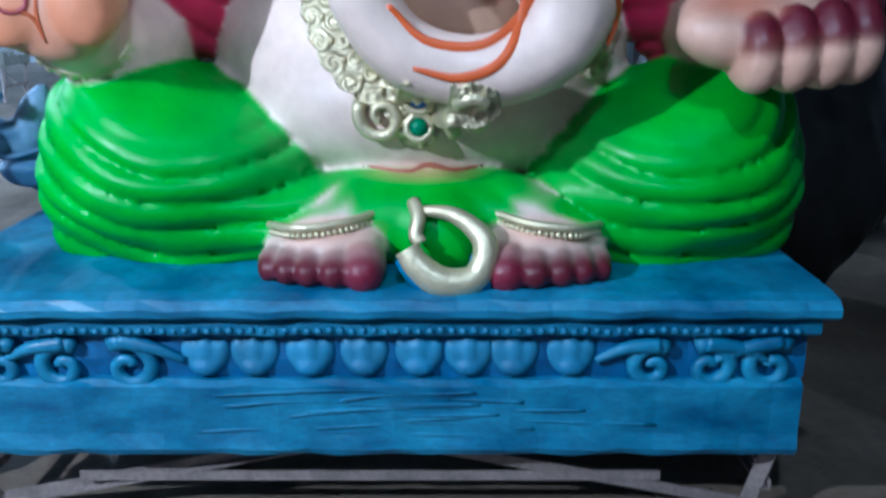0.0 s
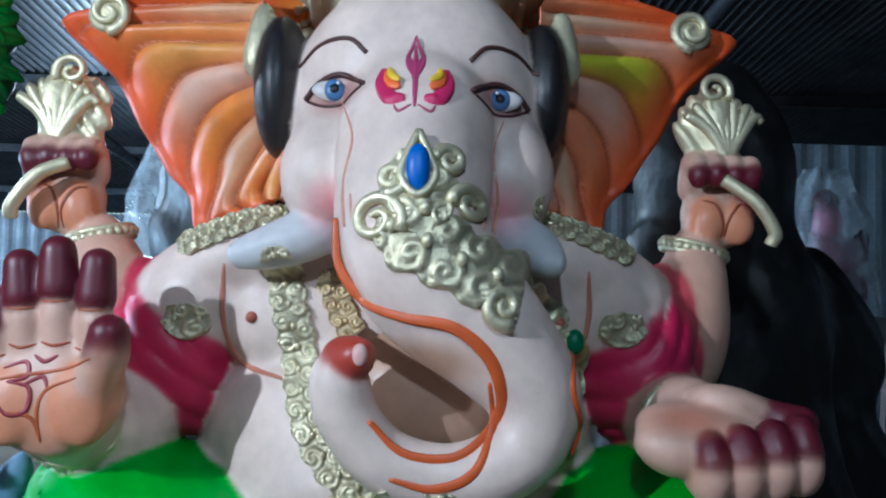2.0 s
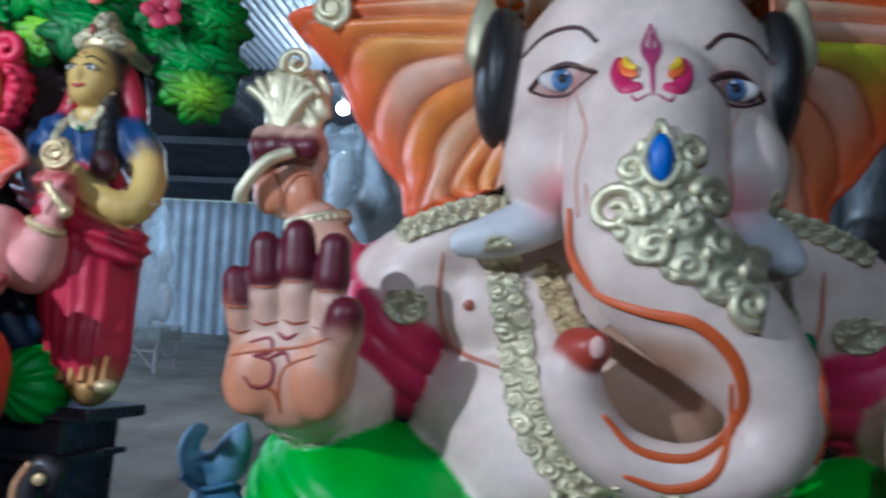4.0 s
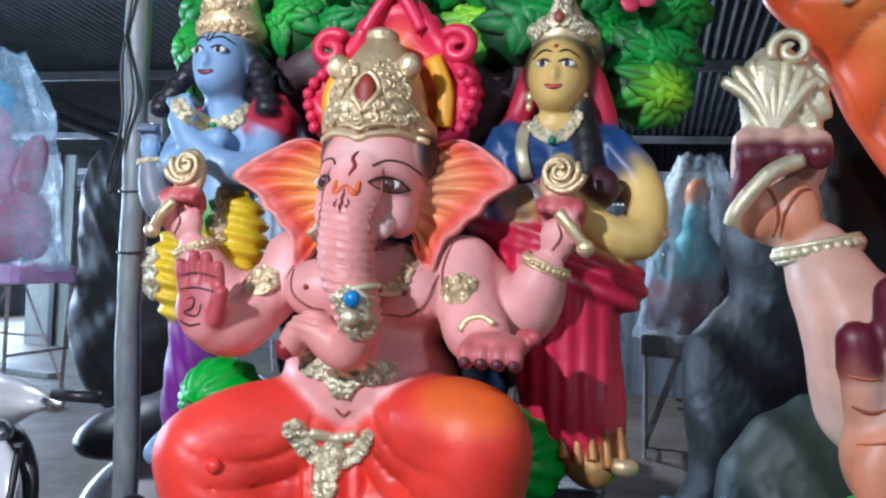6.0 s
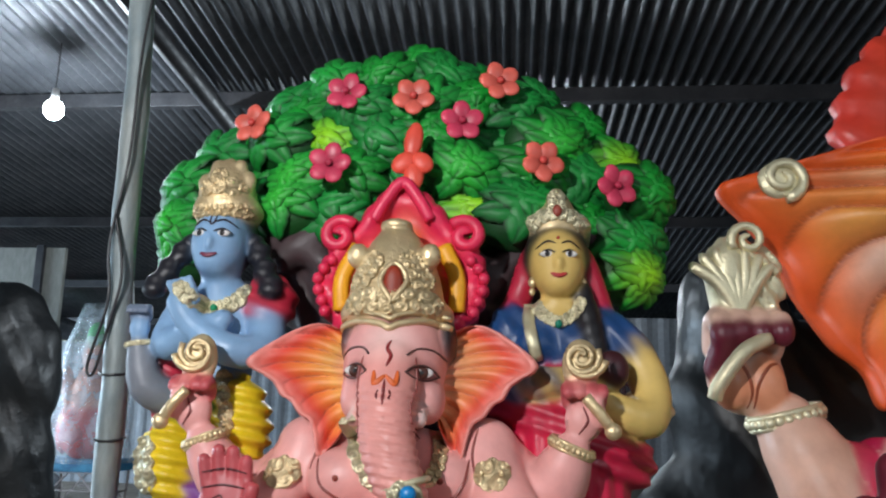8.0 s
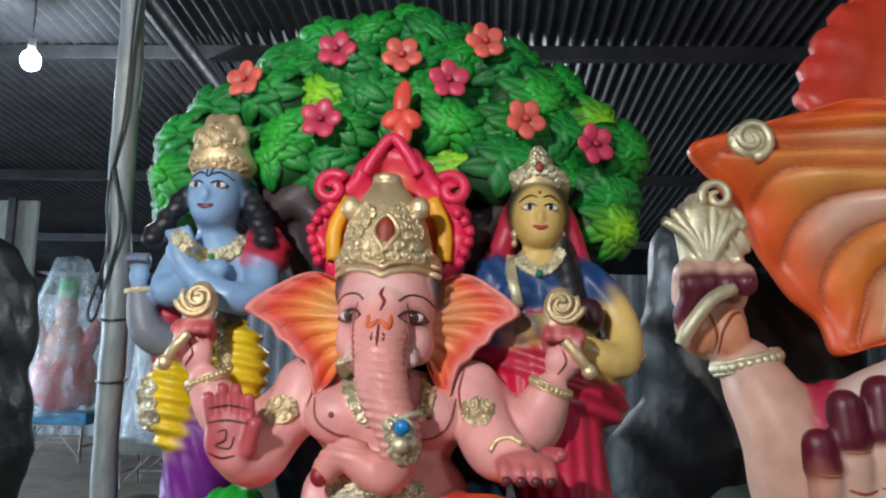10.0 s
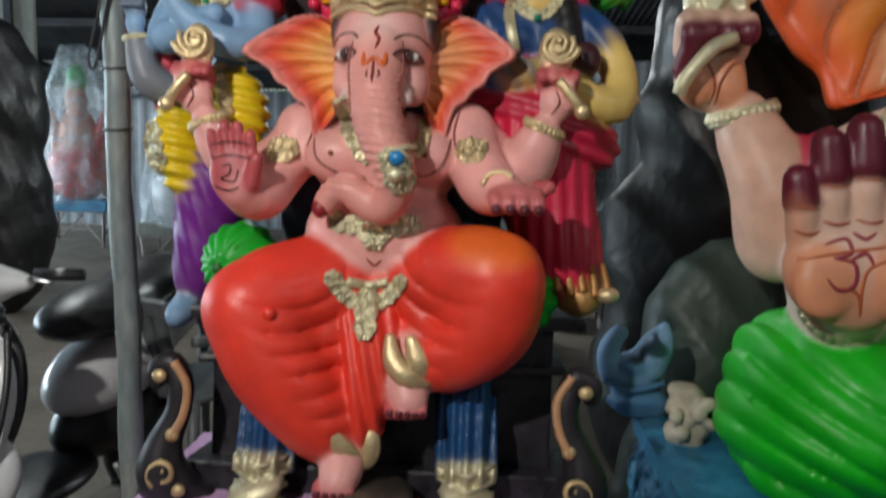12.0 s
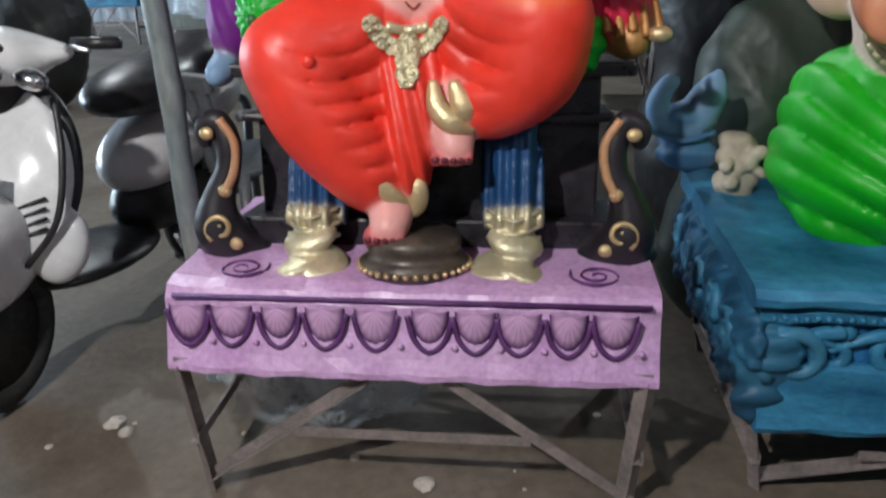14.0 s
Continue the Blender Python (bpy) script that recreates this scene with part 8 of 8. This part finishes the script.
# ---------------------------------------------------------------- grey moulded chair behind the pole
def chair():
    c = tagged(empty("plastic_chair", -2.80, 3.05, 0, 150), "grey moulded plastic armchair behind the pole", "chair")
    for sx in (-1, 1):
        for sy in (-1, 1):
            bm = bmesh.new()
            bar(bm, (sx * 0.25, sy * 0.24, 0), (sx * 0.21, sy * 0.20, 0.43), 0.016, 8, 0.026)
            part("leg", bm, CHAIR_GREY, c)
        v, f = tube_mesh(smooth_path([(sx * 0.22, -0.20, 0.42), (sx * 0.26, -0.22, 0.62), (sx * 0.265, 0.0, 0.655), (sx * 0.24, 0.22, 0.67)], 8), 0.022, 8)
        me = bpy.data.meshes.new("armrest")
        me.from_pydata(v.tolist(), [], f)
        part_mesh("armrest", me, CHAIR_GREY, c)
    bm = bmesh.new()
    box(bm, (-0.23, -0.23, 0.415), (0.23, 0.22, 0.44), 0.011)
    part("seat", bm, CHAIR_GREY, c, "", False)
    for k in range(5):
        x = -0.17 + 0.085 * k
        bm = bmesh.new()
        box(bm, (x - 0.028, -0.012, 0), (x + 0.028, 0.012, 0.36), 0.006, pose(0, 0.235, 0.44, -14))
        part("back_slat", bm, CHAIR_GREY, c, "", False)
    bm = bmesh.new()
    box(bm, (-0.235, -0.016, 0.34), (0.235, 0.016, 0.41), 0.012, pose(0, 0.235, 0.44, -14))
    part("back_rail", bm, CHAIR_GREY, c, "", False)


chair()


# ---------------------------------------------------------------- covered and wrapped statues further back
def covered(name, label, mat, masses, seed, category="covered statue", voxel=0.022, rough=0.022, k=0.10):
    F = Form(voxel, 0.01)
    F.SCALE, F.DROP = 1.0, 0.0
    rnd = random.Random(seed)
    a, b, c = rnd.uniform(0, 6), rnd.uniform(0, 6), rnd.uniform(5, 8)
    w = lambda p: rough * (np.sin(p[..., 0] * 2.3 * c + a + 2 * np.sin(p[..., 2] * 4)) * np.sin(p[..., 2] * c + b) + 0.5 * np.abs(np.sin(p[..., 0] * 19 + p[..., 2] * 11 + p[..., 1] * 9)))
    for m, r in masses:
        F.ell(m, r, (0.1, 0.1, 0.1), None, k, w)
    return tagged(part_mesh(name, F.mesh(name), mat), label, category)


covered("covered_statue", "tall statue under a crumpled black-grey plastic cover", TARP, [((-0.72, 3.05, 0.45), (0.48, 0.36, 0.52)), ((-0.75, 3.05, 1.05), (0.42, 0.30, 0.45)), ((-0.72, 3.05, 1.55), (0.34, 0.26, 0.36)), ((-0.80, 3.05, 1.86), (0.22, 0.22, 0.26)), ((-0.42, 3.05, 1.35), (0.25, 0.22, 0.55))], 3)
covered("covered_statue", "low statue under a grey-green plastic cover", TARP_GREEN, [((-0.86, 2.52, 0.30), (0.30, 0.20, 0.36)), ((-0.88, 2.52, 0.72), (0.24, 0.17, 0.36)), ((-0.76, 2.54, 0.98), (0.14, 0.13, 0.20))], 4, "covered statue", 0.018)
covered("covered_statue", "large statue under a black plastic cover beside the wall", TARP, [((1.15, 2.95, 0.55), (0.52, 0.36, 0.60)), ((1.15, 2.95, 1.25), (0.44, 0.32, 0.55)), ((1.12, 2.95, 1.85), (0.30, 0.26, 0.45))], 6)
covered("covered_statue", "statue under a dark grey plastic cover beside the wall", TARP, [((1.95, 3.9, 0.5), (0.42, 0.34, 0.55)), ((2.0, 3.9, 1.1), (0.34, 0.28, 0.45)), ((1.98, 3.9, 1.40), (0.18, 0.16, 0.24))], 7)
covered("draped_tarpaulin", "tall dark grey tarpaulin draped over stacked boards", TARP, [((-5.75, 6.2, 0.8), (0.55, 0.35, 0.85)), ((-5.75, 6.2, 1.7), (0.50, 0.32, 0.75))], 8, "tarpaulin", 0.03)


def wrapped(name, x, y, z0, w, h, tint_low, tint_high, crown, film, label, seed):
    """A painted statue group on a base and iron stand, wrapped in packing film."""
    rnd = random.Random(seed)
    F = Form(0.03, 0.02)
    F.SCALE, F.DROP = 1.0, 0.0
    F.ell((x, y, z0 + h * 0.18), (w * 0.38, w * 0.22, h * 0.20), tint_low, None, 0.06)
    F.ell((x, y, z0 + h * 0.42), (w * 0.25, w * 0.18, h * 0.20), tint_high, None, 0.06)
    F.ell((x, y - 0.03, z0 + h * 0.66), (w * 0.14, w * 0.13, h * 0.11), tint_high, None, 0.05)
    F.ell((x, y, z0 + h * 0.80), (w * 0.13, w * 0.12, h * 0.10), crown, None, 0.04)
    for s in (-1, 1):
        F.ell((x + s * w * 0.32, y, z0 + h * 0.45), (w * 0.09, w * 0.10, h * 0.18), tint_low if s > 0 else tint_high, (0, s * 15, 0), 0.04)
        F.ell((x + s * w * 0.34, y + 0.05, z0 + h * 0.18), (w * 0.10, w * 0.12, h * 0.16), tint_high if s > 0 else tint_low, None, 0.04)
    F.statue("wrapped_statue", label, "statue", "wrapped statues")
    bm = bmesh.new()
    box(bm, (x - w * 0.5, y - w * 0.3, z0 - 0.16), (x + w * 0.5, y + w * 0.3, z0), 0.02)
    tagged(part("display_plinth", bm, film[1], None, "", False), "painted base slab under a wrapped statue", "statue base")
    iron_stand("metal_stand", x - w * 0.46, x + w * 0.46, y - w * 0.28, y + w * 0.28, z0 - 0.16, "thin iron stand under a wrapped statue")
    # film: a loose crumpled tent, gathered at the top
    n, m = 48, 26
    v = []
    for j in range(m):
        t = j / (m - 1)
        r = w * (0.55 - 0.20 * t - 0.15 * max(t - 0.7, 0) / 0.3)
        for i in range(n):
            a = 2 * math.pi * i / n
            k = 1 + 0.07 * math.sin(7 * a + 6 * t) + 0.05 * math.sin(13 * a - 9 * t + seed) + rnd.uniform(-0.02, 0.02)
            v.append((x + r * k * math.cos(a), y + r * 0.65 * k * math.sin(a), z0 - 0.05 + (h * 1.02 + 0.05) * t + 0.03 * math.sin(5 * a) * t))
    f = [(j * n + i, j * n + (i + 1) % n, (j + 1) * n + (i + 1) % n, (j + 1) * n + i) for j in range(m - 1) for i in range(n)]
    f.append(tuple((m - 1) * n + i for i in range(n)))
    me = bpy.data.meshes.new("packing_film")
    me.from_pydata(v, [], f)
    tagged(part_mesh("packing_film", me, film[0]), "crumpled clear packing film round a statue", "plastic film")


wrapped("w", -7.1, 6.0, 1.22, 1.35, 1.85, (0.62, 0.10, 0.24), (0.70, 0.38, 0.55), (0.06, 0.42, 0.68), (FILM_BLUE, LILAC), "pink statue group on a lilac base under plastic film", 3)
wrapped("w", -7.5, 10.9, 0.66, 1.10, 2.1, (0.50, 0.05, 0.05), (0.60, 0.28, 0.20), (0.05, 0.35, 0.08), (FILM, BLUE_PAINT), "red and orange statue under plastic film", 4)
wrapped("w", -1.95, 6.2, 0.95, 0.80, 1.55, (0.45, 0.45, 0.47), (0.55, 0.54, 0.55), (0.5, 0.5, 0.5), (FILM, GREY_BOARD), "grey unpainted statue under shiny plastic film", 5)
wrapped("w", -0.98, 6.6, 0.95, 0.75, 1.35, (0.16, 0.03, 0.04), (0.10, 0.40, 0.42), (0.70, 0.18, 0.02), (FILM, GREY_BOARD), "teal and orange statue under plastic film", 6)
wrapped("w", 2.75, 5.2, 1.25, 0.70, 0.95, (0.10, 0.01, 0.03), (0.60, 0.25, 0.36), (0.08, 0.02, 0.03), (FILM, GREY_BOARD), "pink and maroon statue under plastic film", 7)
wrapped("w", -5.2, 9.0, 0.55, 0.95, 1.6, (0.42, 0.42, 0.44), (0.46, 0.46, 0.48), (0.4, 0.4, 0.4), (FILM, GREY_BOARD), "pale statue under cloudy plastic film", 8)


def board(x0, x1, y, h, label):
    bm = bmesh.new()
    box(bm, (x0, y, 0), (x1, y + 0.05, h), 0.006)
    b = tagged(part("upright_board", bm, GREY_BOARD, None, "", False), label, "board")
    bm = bmesh.new()
    box(bm, (x1 - 0.28, y - 0.05, 0), (x1 - 0.20, y - 0.003, h + 0.02), 0.005)
    part("batten", bm, STEEL, b, "", False)
    return b


board(-6.95, -6.15, 7.6, 3.0, "weathered grey board standing on the shed floor")
board(-9.6, -8.9, 9.2, 2.6, "weathered grey board leaning by the far wall")


def plank(x, y, L, rz):
    bm = bmesh.new()
    box(bm, (-L / 2, -0.08, 0.0), (L / 2, 0.08, 0.05), 0.006, pose(x, y, 0, 0, 0, rz))
    tagged(part("plank", bm, GREY_BOARD, None, "", False), "grey timber plank lying on the floor", "plank", "loose planks")


for a in ((-7.6, 5.4, 2.4, 8), (-7.2, 5.9, 2.0, 3), (-8.6, 7.3, 2.6, -6)):
    plank(*a)


# ---------------------------------------------------------------- small things on the floor
def crumpled_bag():
    n, m = 40, 22
    rnd = random.Random(12)
    v = []
    for j in range(m):
        t = j / (m - 1)
        r = 0.20 * math.sin(math.pi * (0.10 + 0.86 * t)) ** 0.7
        for i in range(n):
            a = 2 * math.pi * i / n
            k = 1 + 0.16 * math.sin(5 * a + 7 * t) + 0.10 * math.sin(11 * a - 9 * t) + rnd.uniform(-0.05, 0.05)
            v.append((-2.20 + 1.25 * r * k * math.cos(a) + 0.10 * t, 1.76 + 0.7 * r * k * math.sin(a), 0.004 + 0.31 * t + 0.02 * math.sin(4 * a) * t))
    f = [(j * n + i, j * n + (i + 1) % n, (j + 1) * n + (i + 1) % n, (j + 1) * n + i) for j in range(m - 1) for i in range(n)]
    me = bpy.data.meshes.new("plastic_bag")
    me.from_pydata(v, [], f)
    tagged(part_mesh("plastic_bag", me, FILM), "crumpled clear plastic bag under the iron stand", "plastic bag")


crumpled_bag()


def chip(x, y, s, seed, mat=PALE_STONE):
    rnd = random.Random(seed)
    bm = bmesh.new()
    bmesh.ops.create_icosphere(bm, subdivisions=2, radius=s)
    for q in bm.verts:
        q.co *= rnd.uniform(0.75, 1.2)
        q.co.z = max(q.co.z * 0.45, -0.2 * s)
    bmesh.ops.translate(bm, verts=bm.verts, vec=(x, y, 0.2 * s))
    tagged(part("plaster_chip", bm, mat, None, "", False), "small broken plaster chip on the floor", "plaster chip", "floor chips")


rc = random.Random(31)
for x, y, s in ((-2.77, 1.70, 0.030), (-2.72, 1.66, 0.022), (-1.85, 1.50, 0.028), (-2.05, 1.60, 0.013), (-2.90, 1.58, 0.012), (-1.60, 1.72, 0.014), (-1.40, 1.85, 0.012)):
    chip(x, y, s, int(s * 1000) + int(x * 100))
for k in range(22):
    chip(rc.uniform(-3.2, -0.9), rc.uniform(1.35, 3.0), rc.uniform(0.004, 0.009), 100 + k)


def jar(x, y):
    prof = [(0.001, 0), (0.13, 0.0), (0.14, 0.03), (0.14, 0.26), (0.10, 0.32), (0.07, 0.34), (0.07, 0.40), (0.001, 0.40)]
    n, m = 20, len(prof)
    v = [(x + r * math.cos(2 * math.pi * i / n), y + r * math.sin(2 * math.pi * i / n), z) for i in range(n) for r, z in prof]
    f = [(i * m + j, ((i + 1) % n) * m + j, ((i + 1) % n) * m + j + 1, i * m + j + 1) for i in range(n) for j in range(m - 1)]
    me = bpy.data.meshes.new("plastic_can")
    me.from_pydata(v, [], f)
    tagged(part_mesh("plastic_can", me, WHITE_PLASTIC), "white plastic can standing on the floor", "plastic can")


jar(-8.5, 11.8)
